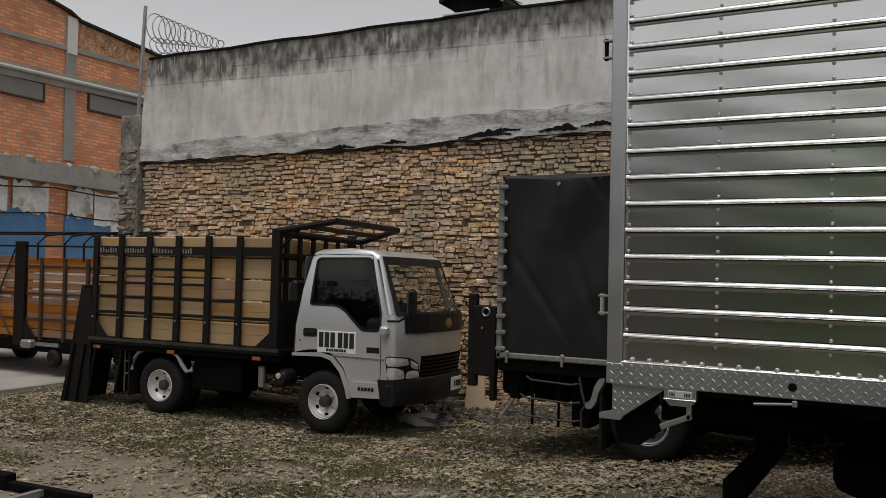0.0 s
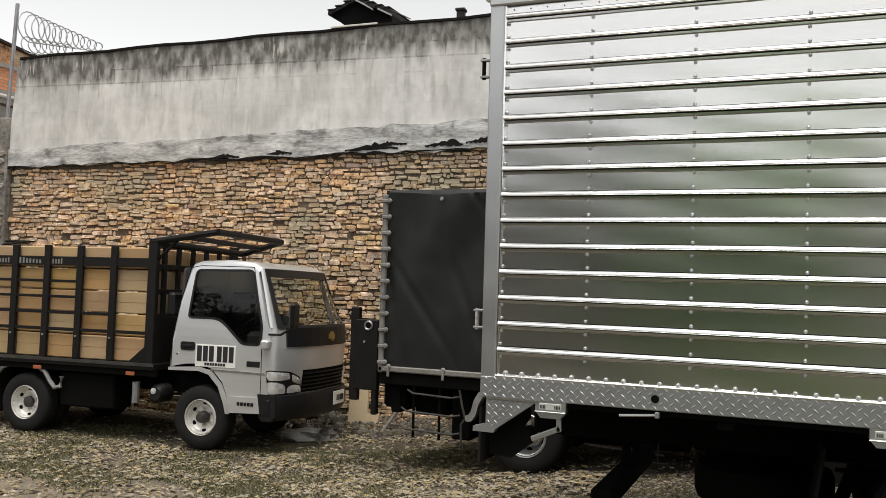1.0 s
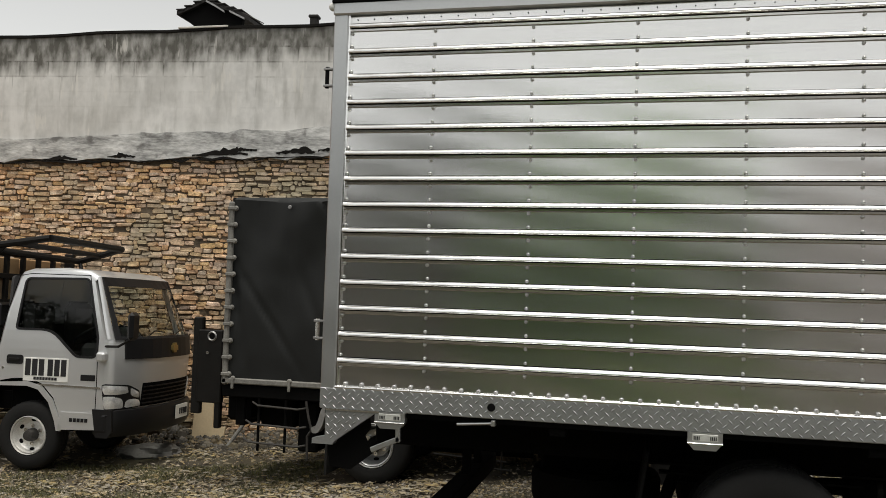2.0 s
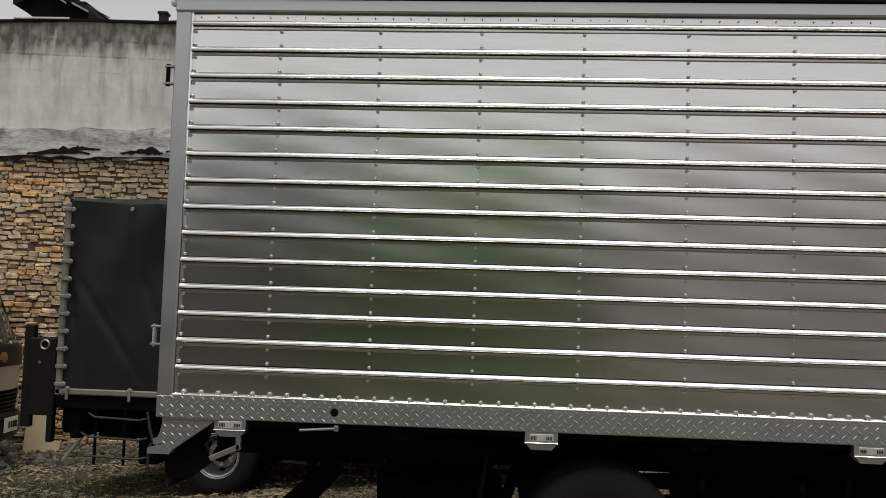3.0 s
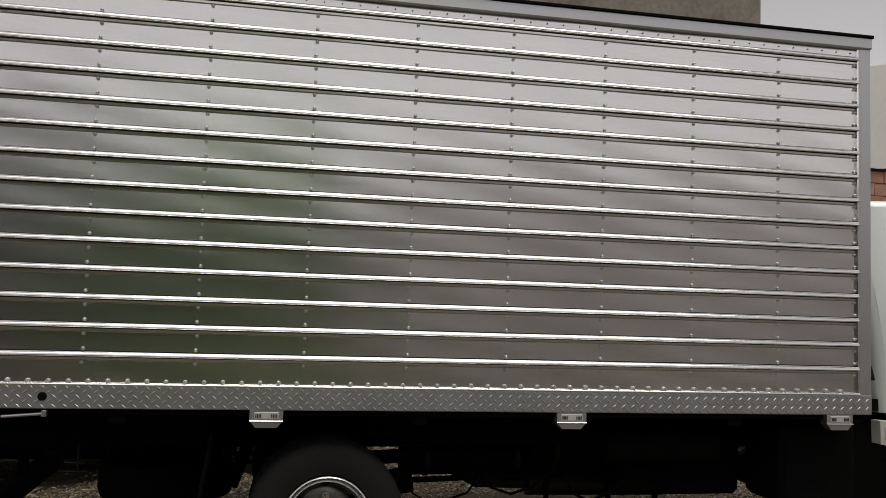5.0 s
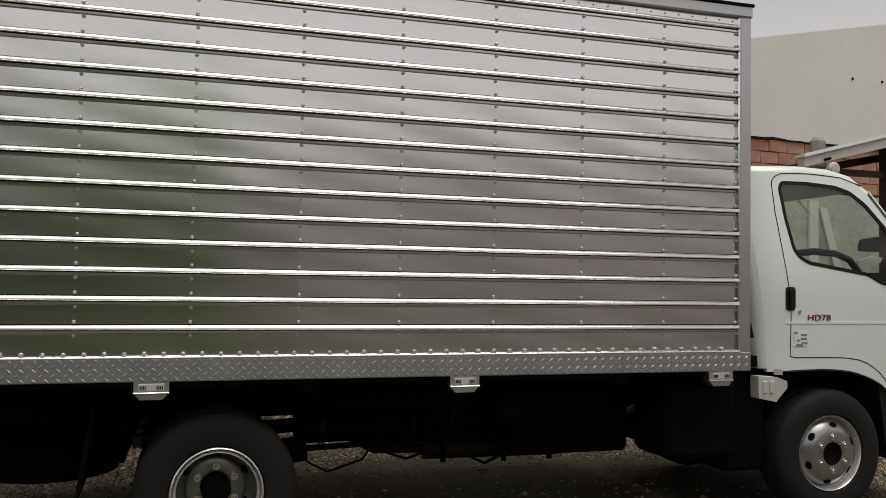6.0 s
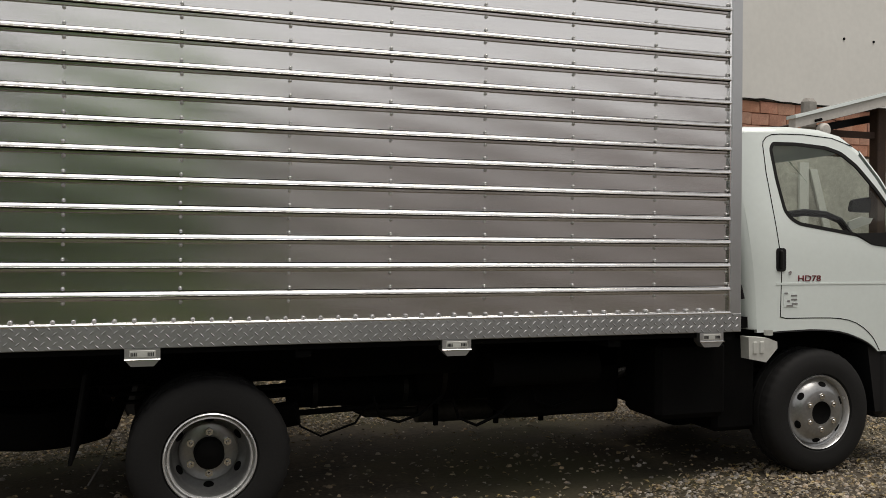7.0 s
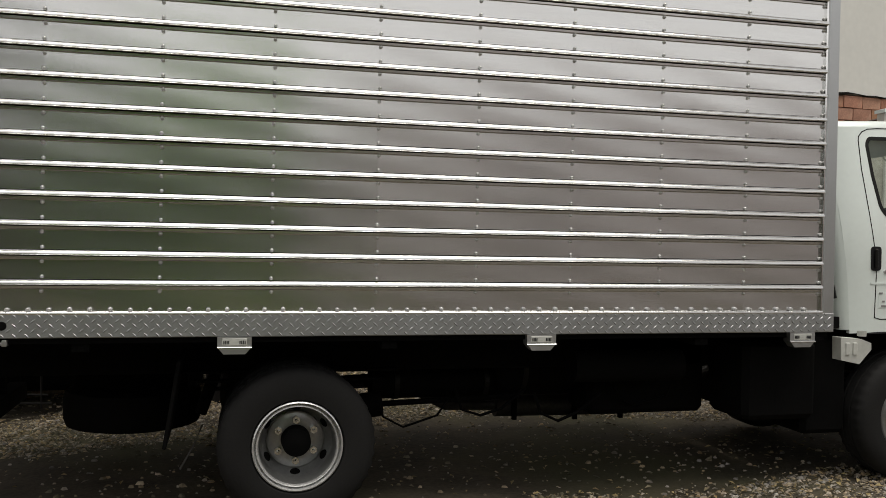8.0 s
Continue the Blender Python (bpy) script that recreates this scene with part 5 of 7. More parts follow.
def build_white_cab(t):
    ya, yb, r = 0.19, 2.06, 0.045

    def bend(c):
        s = 1 if c.y < (ya + yb) / 2 else -1
        lean = 0.10 * max(0.0, (c.z - 1.35) / 0.85) ** 1.6
        u = (c.y - (ya + yb) / 2) / ((yb - ya) / 2)
        bulge = 0.10 * (1 - u * u) * min(1, max(0, (c.x - 4.45) / 0.4))
        rear = 0.07 * min(1.0, max(0.0, (3.96 - c.x) / 0.22)) ** 2
        return Vector((c.x + bulge, c.y + s * (lean + rear), c.z))

    def sliced(bm):
        for x in (3.76, 3.80, 3.84, 3.88, 3.92, 3.96):
            bmesh.ops.bisect_plane(bm, geom=bm.verts[:] + bm.edges[:] + bm.faces[:], plane_co=(x, 0, 0), plane_no=(1, 0, 0))
        return bm
    over = [(3.80, 0.92), (3.785, 1.19), (3.782, 1.215), (3.762, 1.42), (3.732, 1.72), (3.702, 2.09), (3.73, 2.19), (3.81, 2.228), (4.17, 2.24), (4.40, 2.232), (4.57, 2.195), (4.71, 2.10), (4.85, 1.93), (5.04, 1.65), (5.17, 1.42), (5.21, 1.1), (5.22, 0.90), (5.22, 0.775)]
    arch = [(4.79, 0.757), (4.765, 0.778), (4.735, 0.802), (4.70, 0.822), (4.655, 0.843), (4.60, 0.864), (4.54, 0.883), (4.47, 0.899), (4.39, 0.909), (4.30, 0.914), (4.235, 0.916), (4.034, 0.911), (3.90, 0.904)]
    outline = over + arch
    win = rounded([(4.0, 2.122), (3.976, 2.08), (4.0, 1.88), (4.046, 1.681), (4.09, 1.628), (4.157, 1.592), (4.43, 1.552), (4.617, 1.525), (4.664, 1.506), (4.736, 1.469), (4.94, 1.450), (4.985, 1.57), (4.90, 1.72), (4.804, 1.842), (4.66, 1.996), (4.542, 2.078), (4.425, 2.110), (4.197, 2.125)][::-1], 0.03, 4)
    cuts = [1.35 + 0.1 * k for k in range(9)]
    inner = [Vector((3.845, 0.900))] + inset(outline, r)[1:len(over) - 1] + [Vector((5.175, 0.757))] + [Vector(p) for p in arch]
    body = part("cab_side", bent(sliced(sheet([inner, win], ya, ya + 0.03, cuts)), bend), "white", t, "white painted cab flank", smooth=True)
    part("cab_side", bent(sliced(sheet([inner, win], yb - 0.03, yb, cuts)), bend), "white", t, "white painted cab flank", smooth=True)
    roof_top, glass_from = over[:12], over[11:15]
    skin = strip(roof_top, ya, yb, r, bend)
    part("cab_roof", skin, "white", t, smooth=True)
    part("cab_front", strip(over[14:], ya, yb, r, bend), "white", t, smooth=True)
    pane = part("windscreen", strip(glass_from, ya + 0.08, yb - 0.08, 0.02, bend), "pane", t, smooth=True)
    pane.visible_shadow = False
    for y0, y1 in ((ya, ya + 0.085), (yb - 0.085, yb)):
        part("pillar", strip(over[11:15], y0, y1, 0.02, bend, 3), "white", t, smooth=True)
    part("arch_edge", strip(arch[::-1], ya + 0.0, ya + 0.5, 0.01, bend, 3), "black_plastic", t)
    # side glass with its black seal
    for y in (ya + 0.012, yb - 0.018):
        g = part("side_window", bent(sheet([inset(win, -0.004)], y, y, cuts), bend), "pane", t)
        g.visible_shadow = False
        s = part("window_seal", bent(sheet([inset(win, -0.006), inset(win, 0.017)], y - 0.014 if y < 1 else y, y if y < 1 else y + 0.014, cuts), bend), "rubber", g)
    q = part("mirror_corner", bent(sheet([[(4.60, 1.54), (4.66, 1.508), (4.736, 1.468), (4.985, 1.443), (5.0, 1.58), (4.95, 1.64), (4.87, 1.55)]], ya - 0.006, ya + 0.02, cuts), bend), "rubber", t)
    # door line, handle and badges
    door = [(3.925, 2.10), (3.93, 1.92), (3.955, 1.72), (3.985, 1.52), (4.005, 1.38), (4.012, 1.26), (4.008, 1.12), (4.005, 1.0), (4.045, 0.99), (4.275, 0.989), (4.40, 0.986), (4.48, 0.980), (4.55, 0.968), (4.61, 0.948), (4.665, 0.918), (4.71, 0.885), (4.75, 0.845), (4.78, 0.80), (4.80, 0.765)]
    top = [(4.64, 2.125), (4.48, 2.172), (4.25, 2.186), (4.07, 2.182), (4.0, 2.175), (3.955, 2.155), (3.93, 2.125)]
    line = top + door
    for a, c in zip(line, line[1:]):
        d = (Vector(c) - Vector(a)).normalized() * 0.0028
        n = Vector((-d.y, d.x))
        loop = [Vector(a) - d + n, Vector(c) + d + n, Vector(c) + d - n, Vector(a) - d - n]
        part("door_gap", bent(sheet([loop], ya - 0.0015, ya + 0.004, cuts), bend), "hole", body)
    part("crease", sheet([[(3.97, 1.205), (5.14, 1.205), (5.14, 1.218), (3.97, 1.218)]], ya - 0.003, ya + 0.004), "white", body)
    h = part("door_handle", sheet([rounded([(3.970, 1.440), (3.970, 1.290), (4.042, 1.290), (4.042, 1.440)], 0.024)], ya - 0.006, ya + 0.01), "black_plastic", t, "black recessed door handle")
    part("grip", boxed(3.990, 4.012, ya - 0.022, ya - 0.006, 1.305, 1.425, 0.006), "black_steel", h)
    part("lock", lathe([(-0.006, 0.0), (-0.006, 0.011), (0.0, 0.013)], 14, centre=(4.075, ya, 1.283)), "chrome", t, "chrome lock barrel")
    cu = bpy.data.curves.new("badge", "FONT")
    cu.body, cu.size, cu.extrude, cu.shear = "HD78", 0.054, 0.003, 0.0
    tmp = new("badge_text", cu)
    me = bpy.data.meshes.new_from_object(tmp.evaluated_get(bpy.context.evaluated_depsgraph_get()))
    bpy.data.objects.remove(tmp)
    me.materials.clear()
    me.materials.append(M["red_ink"])
    badge = new("badge", me)
    badge.parent = t
    badge.matrix_local = pose(4.134, ya - 0.002, 1.228, 90, 0, 0) @ Matrix.Diagonal((1.38, 1, 1, 1))
    st = part("sticker", boxed(4.03, 4.135, ya - 0.003, ya + 0.002, 1.062, 1.152), "white", t, "white sticker with grey print")
    for x, z, w in ((4.033, 1.145, 0.025), (4.085, 1.13, 0.045), (4.085, 1.105, 0.045), (4.055, 1.095, 0.02), (4.09, 1.078, 0.045), (4.05, 1.066, 0.05)):
        part("print", boxed(x, x + w, ya - 0.005, ya - 0.003, z, z + 0.011), "galv", st)
    part("side_lamp", boxed(4.915, 4.985, ya - 0.012, ya + 0.01, 0.85, 0.915, 0.008), "amber", t, "amber side repeater")
    # back of the cab: black block added for the dark gap, hoses, washer tank
    part("rear_wall", boxed(3.815, 3.835, ya + 0.16, yb - 0.16, 0.92, 2.12), "white", t)
    part("snorkel", boxed(3.60, 3.70, ya + 0.02, ya + 0.2, 0.92, 1.22, 0.02), "tank", t, "pale air intake duct")
    part("rear_seal", boxed(3.625, 3.70, ya + 0.09, ya + 0.25, 1.18, 1.75, 0.01), "black_plastic", t, "black block added for the dark gap behind the cab")
    part("hose", pipe([(3.62, ya + 0.03, 1.2), (3.66, ya + 0.01, 1.24), (3.70, ya + 0.0, 1.2), (3.72, ya, 1.12)], 0.012), "black_plastic", t)
    tank = sheet([[(3.66, 0.895), (3.80, 0.885), (3.87, 0.86), (3.872, 0.82), (3.79, 0.735), (3.665, 0.76)]], 0.05, 0.13)
    w = part("washer_tank", tank, "tank", t, "pale translucent washer tank")
    part("cap", lathe([(0, 0.0), (0, 0.026), (0.03, 0.028)], 14), "tank", w).matrix_local = pose(3.835, 0.09, 0.898, 90, 0, 0)
    for x in (3.69, 3.74):
        part("moulding", boxed(x, x + 0.03, 0.042, 0.055, 0.79, 0.865, 0.004), "tank", w)
    # black block added to fill the shade behind the wheel
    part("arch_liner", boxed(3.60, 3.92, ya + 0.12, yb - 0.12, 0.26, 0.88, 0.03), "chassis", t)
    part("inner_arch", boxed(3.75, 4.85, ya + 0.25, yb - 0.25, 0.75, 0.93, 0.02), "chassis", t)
    part("front_bumper", boxed(4.80, 5.30, ya + 0.01, yb - 0.01, 0.30, 0.77, 0.05), "black_plastic", t)
    part("arch_liner", bent(sheet([[(4.79, 0.35), (4.83, 0.35), (4.83, 0.76), (4.72, 0.80)]], ya + 0.02, ya + 0.4), lambda c: c), "black_plastic", t)
    # inside the cab
    part("cab_floor", boxed(3.74, 5.1, ya + 0.06, yb - 0.06, 0.93, 1.0), "chassis", t)
    for y in (0.42, 1.22):
        s = part("cab_seat", boxed(3.85, 4.35, y, y + 0.5, 1.0, 1.3, 0.05), "seat", t)
        part("backrest", boxed(3.85, 3.98, y, y + 0.5, 1.25, 1.62, 0.05), "seat", s)
    part("dashboard", boxed(4.72, 5.02, ya + 0.1, yb - 0.1, 1.2, 1.47, 0.05), "interior", t)
    sw = lathe([(0.02 * math.cos(a), 0.2 + 0.016 * math.sin(a)) for a in (2 * math.pi * k / 8 for k in range(8))], 28, closed=True)
    rod(sw, (-0.2, 0, 0), (0.2, 0, 0), 0.014, 6)
    part("steering_wheel", sw, "black_plastic", t, smooth=True).matrix_local = pose(4.55, 1.55, 1.52, 0, 0, 90) @ pose(0, 0, 0, 55, 0, 0)
    part("column", rods([((4.55, 1.55, 1.52), (4.85, 1.55, 1.25))], 0.03), "black_plastic", t)
    part("grab_rail", pipe([(4.27, 0.49, 1.665), (4.44, 0.49, 1.685), (4.62, 0.49, 1.675), (4.74, 0.49, 1.635), (4.82, 0.49, 1.55), (4.85, 0.49, 1.42)], 0.024, 8), "black_plastic", t, "black grab rail on the dashboard", smooth=True)
    part("dash_mirror", sheet([rounded([(4.87, 1.70), (5.05, 1.695), (5.05, 1.81), (4.89, 1.785)], 0.03)], 0.53, 0.56), "black_plastic", t, "dark mirror on the dashboard")
    part("dash_sheet", sheet([[(4.82, 1.56), (5.02, 1.62), (5.04, 1.655), (4.94, 1.665), (4.83, 1.63)]], 0.50, 0.515), "tank", t, "pale paper on the dashboard")
    mir = part("mirror", boxed(4.93, 5.0, yb + 0.08, yb + 0.26, 1.48, 1.82, 0.03), "black_plastic", t, "black door mirror on an arm")
    part("mirror_arm", pipe([(4.9, yb - 0.02, 1.42), (4.96, yb + 0.14, 1.42), (4.96, yb + 0.17, 1.6)], 0.014), "black_steel", mir)


build_box_truck()


# ---- the silver stake truck ----
def build_silver_truck():
    t = thing("stake_truck", pose(-6.627, 8.57, -0.478, -0.9, -0.15, 4.24), "silver cab truck with a black stake bed full of cartons", "truck")
    ya, yb, r = 0.0, 1.80, 0.055

    def bend(c):
        s = 1 if c.y < (ya + yb) / 2 else -1
        lean = 0.09 * max(0.0, (c.z - 1.2) / 0.95) ** 1.5
        u = (c.y - (ya + yb) / 2) / ((yb - ya) / 2)
        amount = 0.22 + 0.10 * min(1, max(0, (c.z - 0.8) / 0.5)) - 0.22 * min(1, max(0, (c.z - 1.4) / 0.7))
        bulge = amount * (1 - abs(u) ** 3) * min(1, max(0, (c.x - 0.55) / 0.3))
        return Vector((c.x + bulge, c.y + s * lean, c.z))
    over = [(-0.44, 0.90), (-0.43, 1.25), (-0.36, 1.70), (-0.27, 2.07), (-0.22, 2.15), (-0.10, 2.185), (0.30, 2.20), (0.58, 2.175), (0.70, 2.11), (0.80, 1.78), (0.895, 1.44), (0.915, 1.24), (0.935, 0.95), (0.93, 0.66)]
    arch = [(0.93, 0.46), (0.36, 0.43), (0.335, 0.56), (0.25, 0.76), (0.12, 0.89), (0.0, 0.935), (-0.20, 0.925)]
    outline = over + arch
    win = rounded([(-0.155, 2.075), (-0.205, 1.515), (0.22, 1.515), (0.53, 1.235), (0.755, 1.235), (0.785, 1.42), (0.60, 2.085)][::-1], [0.06, 0.1, 0.04, 0.05, 0.12, 0.04, 0.06], 4)
    cuts = [1.2 + 0.1 * k for k in range(10)]
    inner = inset(outline, r)
    side = part("cab_side", bent(sheet([inner, win], ya, ya + 0.03, cuts), bend), "silver", t, "silver painted cab flank")
    part("cab_side", bent(sheet([inner, win], yb - 0.03, yb, cuts), bend), "silver", t, "silver painted cab flank")
    part("cab_roof", strip(over[:9], ya, yb, r, bend), "silver", t, smooth=True)
    part("cab_front", strip(over[10:], ya, yb, r, bend), "silver", t, smooth=True)
    for y0, y1 in ((ya, ya + 0.055), (yb - 0.055, yb)):
        part("pillar", strip(over[8:11], y0, y1, 0.02, bend, 3), "silver", t, smooth=True)
    g = part("windscreen", strip([(0.705, 2.09), (0.80, 1.78), (0.895, 1.44)], ya + 0.05, yb - 0.05, 0.01, bend), "screen", t, smooth=True)
    g.visible_shadow = False
    for y0, y1 in ((ya + 0.045, ya + 0.10), (yb - 0.10, yb - 0.045)):
        part("windscreen_seal", bent(strip([(0.703, 2.105), (0.80, 1.78), (0.90, 1.43)], y0, y1, 0.005, bend, 3), lambda c: Vector((c.x + 0.008, c.y, c.z))), "black_plastic", g)
    for zs in (((0.703, 2.105), (0.732, 2.01)), ((0.888, 1.47), (0.90, 1.43))):
        part("windscreen_seal", bent(strip(list(zs), ya + 0.05, yb - 0.05, 0.01, bend), lambda c: Vector((c.x + 0.006, c.y, c.z))), "black_plastic", g)
    for y in (ya + 0.012, yb - 0.018):
        w = part("side_window", bent(sheet([inset(win, -0.004)], y, y, cuts), bend), "dark_pane" if y < 1 else "pane", t)
        w.visible_shadow = False
        part("window_seal", bent(sheet([inset(win, -0.01), inset(win, 0.014)], y - 0.016 if y < 1 else y, y if y < 1 else y + 0.014, cuts), bend), "black_plastic", w)
    # pressed lines of the door
    line = [(-0.40, 0.93), (-0.40, 1.25), (-0.33, 1.70), (-0.235, 2.10), (-0.10, 2.125), (0.60, 2.12), (0.78, 1.45), (0.79, 0.95), (0.79, 0.50)]
    for a, c in zip(line, line[1:]):
        d = (Vector(c) - Vector(a)).normalized() * 0.004
        n = Vector((-d.y, d.x))
        part("door_gap", bent(sheet([[Vector(a) - d + n, Vector(c) + d + n, Vector(c) + d - n, Vector(a) - d - n]], ya - 0.0015, ya + 0.004, cuts), bend), "hole", side)
    part("crease", sheet([[(0.10, 0.915), (0.84, 0.905), (0.84, 0.925), (0.10, 0.935)]], ya - 0.006, ya + 0.004), "chrome", side)
    part("sill_step", sheet([[(0.40, 0.645), (0.80, 0.645), (0.80, 0.47), (0.37, 0.455)]], ya - 0.012, ya + 0.01), "silver", t)
    bars(t, 0.50, 0.72, ya - 0.013, 0.545, 0.585, 5, 0.2, "black_plastic")
    part("arch_lip", sheet([[(-0.43, 0.895), (-0.43, 0.93), (-0.02, 0.955), (0.15, 0.91), (0.29, 0.77), (0.385, 0.57), (0.40, 0.44), (0.355, 0.44), (0.325, 0.55), (0.245, 0.74), (0.115, 0.87), (-0.02, 0.905)]], ya - 0.012, ya + 0.01), "silver", t)
    part("wheel_housing", boxed(-0.40, 0.36, 0.27, yb - 0.27, 0.55, 0.93, 0.03), "chassis", t)
    h = part("door_handle", sheet([rounded([(-0.28, 1.235), (-0.28, 1.135), (-0.085, 1.135), (-0.085, 1.235)], 0.03)], ya - 0.006, ya + 0.01), "black_plastic", t, "black door handle")
    part("grip", boxed(-0.25, -0.12, ya - 0.02, ya - 0.006, 1.165, 1.2, 0.006), "black_steel", h)
    pl = part("number_panel", boxed(-0.075, 0.455, ya - 0.006, ya + 0.002, 0.958, 1.212, 0.003), "white_plate", t, "white number panel with black characters")
    bars(pl, -0.06, 0.18, ya - 0.006, 1.02, 1.198, 3, 0.22)
    bars(pl, 0.205, 0.44, ya - 0.006, 1.02, 1.198, 3, 0.22)
    bars(pl, 0.05, 0.33, ya - 0.006, 0.975, 1.005, 8, 0.2)
    part("side_badge", boxed(0.60, 0.77, ya - 0.004, ya + 0.002, 0.985, 1.05, 0.004), "black_plastic", t)
    part("lock", lathe([(-0.006, 0.0), (-0.006, 0.014), (0.0, 0.016)], 12, centre=(-0.32, ya, 1.09)), "chrome", t)

    # the front
    def face(z0, z1, y0, y1, out, material, name, parent=t, label="", n=10):
        """A panel that follows the bowed front from y0 to y1."""
        bm, rows = bmesh.new(), []
        for k in range(n + 1):
            y = y0 + (y1 - y0) * k / n
            row = []
            for z in (z0, z1):
                x = 0.935 - 0.02 * (z - 0.95) / 0.3 if z > 0.95 else 0.935
                row += [bm.verts.new(bend(Vector((x + out, y, z)))), bm.verts.new(bend(Vector((x - 0.05, y, z))))]
            rows.append(row)
        for a, c in zip(rows, rows[1:]):
            for i, j in ((0, 2), (2, 3), (3, 1), (1, 0)):
                bm.faces.new((a[i], c[i], c[j], a[j]))
        for row in (rows[0], rows[-1]):
            bm.faces.new((row[0], row[2], row[3], row[1]))
        return part(name, bm, material, parent, label)
    band = face(1.225, 1.445, 0.13, 1.67, 0.012, "black_plastic", "cowl_panel", label="black panel below the windscreen")
    em = face(1.30, 1.36, 0.80, 0.92, 0.03, "gold", "emblem", band, "plain gold emblem", 2)
    face(1.275, 1.385, 0.83, 0.89, 0.026, "gold", "emblem_bar", band, "", 2)
    for y in (0.34, 1.36):
        part("washer_jet", rods([((1.06, y, 1.36), (1.10, y, 1.37))], 0.014), "chrome", band)
    gr = face(0.70, 0.955, 0.36, 1.44, 0.006, "hole", "grille", label="black slatted grille")
    for k in range(5):
        face(0.725 + 0.045 * k, 0.74 + 0.045 * k, 0.37, 1.43, 0.02, "black_plastic", "slat", gr)

    def lens(points, out, material, name, parent, flip, label=""):
        """A lamp glass drawn by (s, z) points; s runs across the front from the cab's corner and, below 0, round it."""
        def span(s):
            zs = []
            for p, q in zip(points, points[1:] + points[:1]):
                if min(p[0], q[0]) <= s <= max(p[0], q[0]) and abs(p[0] - q[0]) > 1e-6:
                    zs.append(p[1] + (q[1] - p[1]) * (s - p[0]) / (q[0] - p[0]))
            return min(zs), max(zs)

        def at(s, z, o):
            if s < 0.06:
                turn = min(1.0, (0.06 - s) / 0.09) * math.pi / 2
                x, y = 0.88 + (0.055 + o) * math.cos(turn), 0.055 - (0.055 + o) * math.sin(turn)
                x -= max(0.0, -0.03 - s)
            else:
                x, y = 0.935 + o, s
            return bend(Vector((x, y if not flip else yb - y, z)))
        bm, n, rows = bmesh.new(), 12, []
        s0, s1 = min(p[0] for p in points) + 0.002, max(p[0] for p in points) - 0.002
        for k in range(n + 1):
            s = s0 + (s1 - s0) * k / n
            lo, hi = span(s)
            swell = 0.014 * math.sin(math.pi * k / n)
            rows.append([bm.verts.new(at(s, z, o)) for z, o in ((lo, out - 0.02), (lo, out), ((lo + hi) / 2, out + swell), (hi, out), (hi, out - 0.02))])
        for p, q in zip(rows, rows[1:]):
            for j in range(5):
                bm.faces.new((p[j], q[j], q[(j + 1) % 5], p[(j + 1) % 5]))
        bm.faces.new(rows[0])
        bm.faces.new(rows[-1])
        return part(name, bm, material, parent, label, smooth=True)
    for flip in (False, True):
        shape = [tuple(p) for p in rounded([(-0.05, 0.965), (0.18, 0.945), (0.335, 0.87), (0.36, 0.70), (-0.03, 0.675)], 0.03, 3)]
        hl_ = lens(shape, 0.010, "black_plastic", "headlamp", t, flip, "clear headlamp in a dark housing")
        for glass_shape in ([(-0.03, 0.95), (0.17, 0.928), (0.18, 0.84), (-0.025, 0.85)], [(0.20, 0.915), (0.315, 0.855), (0.325, 0.795), (0.20, 0.825)], [(-0.02, 0.83), (0.13, 0.822), (0.13, 0.70), (-0.015, 0.695)], [(0.15, 0.82), (0.33, 0.775), (0.345, 0.71), (0.15, 0.70)]):
            lens([tuple(p) for p in rounded(glass_shape, 0.02, 3)], 0.018, "lamp", "lamp_lens", hl_, flip)
    bumper = strip([(0.90, 0.69), (0.985, 0.68), (1.0, 0.62), (1.0, 0.46), (0.96, 0.40), (0.80, 0.38)], -0.02, yb + 0.02, 0.08, bend)
    bp = part("bumper", bumper, "black_plastic", t, smooth=True)
    part("bumper_end", sheet([[(0.76, 0.69), (0.985, 0.69), (1.0, 0.46), (0.95, 0.39), (0.82, 0.39), (0.80, 0.46)]], -0.015, 0.1), "black_plastic", t)
    np_ = part("number_plate", moved(boxed(-0.004, 0.004, -0.17, 0.17, -0.08, 0.08, 0.003), pose(1.228, 1.15, 0.575, 0, 0, 3)), "white_plate", t, "small pale number plate")
    bm = bmesh.new()
    for k in range(5):
        box(bm, 1.226, 1.237, 1.02 + 0.055 * k, 1.055 + 0.055 * k, 0.54, 0.61)
    part("print", bm, "ink", np_)
    # mirror, wipers, things behind the glass
    mir = part("mirror", boxed(1.20, 1.27, -0.20, -0.02, 1.44, 1.74, 0.035), "black_plastic", t, "black door mirror on an arm")
    part("mirror_arm", pipe([(0.84, 0.03, 1.36), (1.06, -0.08, 1.37), (1.23, -0.11, 1.46)], 0.014), "black_steel", mir)
    part("mirror_foot", boxed(0.80, 0.90, -0.08, 0.03, 1.20, 1.30, 0.02), "silver", t)
    for y in (0.45, 1.1):
        part("wiper", pipe([(1.10, y, 1.45), (1.07, y + 0.25, 1.52), (1.06, y + 0.5, 1.5)], 0.008), "black_steel", t)
    part("dashboard", boxed(0.50, 0.86, 0.1, 1.6, 1.05, 1.38, 0.05), "seat", t)
    part("cab_floor", boxed(-0.38, 0.85, 0.05, 1.75, 0.90, 0.95), "chassis", t)
    for y in (0.15, 0.95):
        s = part("cab_seat", boxed(-0.22, 0.30, y, y + 0.55, 0.95, 1.25, 0.05), "seat", t)
        part("backrest", boxed(-0.27, -0.12, y, y + 0.5, 1.2, 1.8, 0.06), "seat", s)
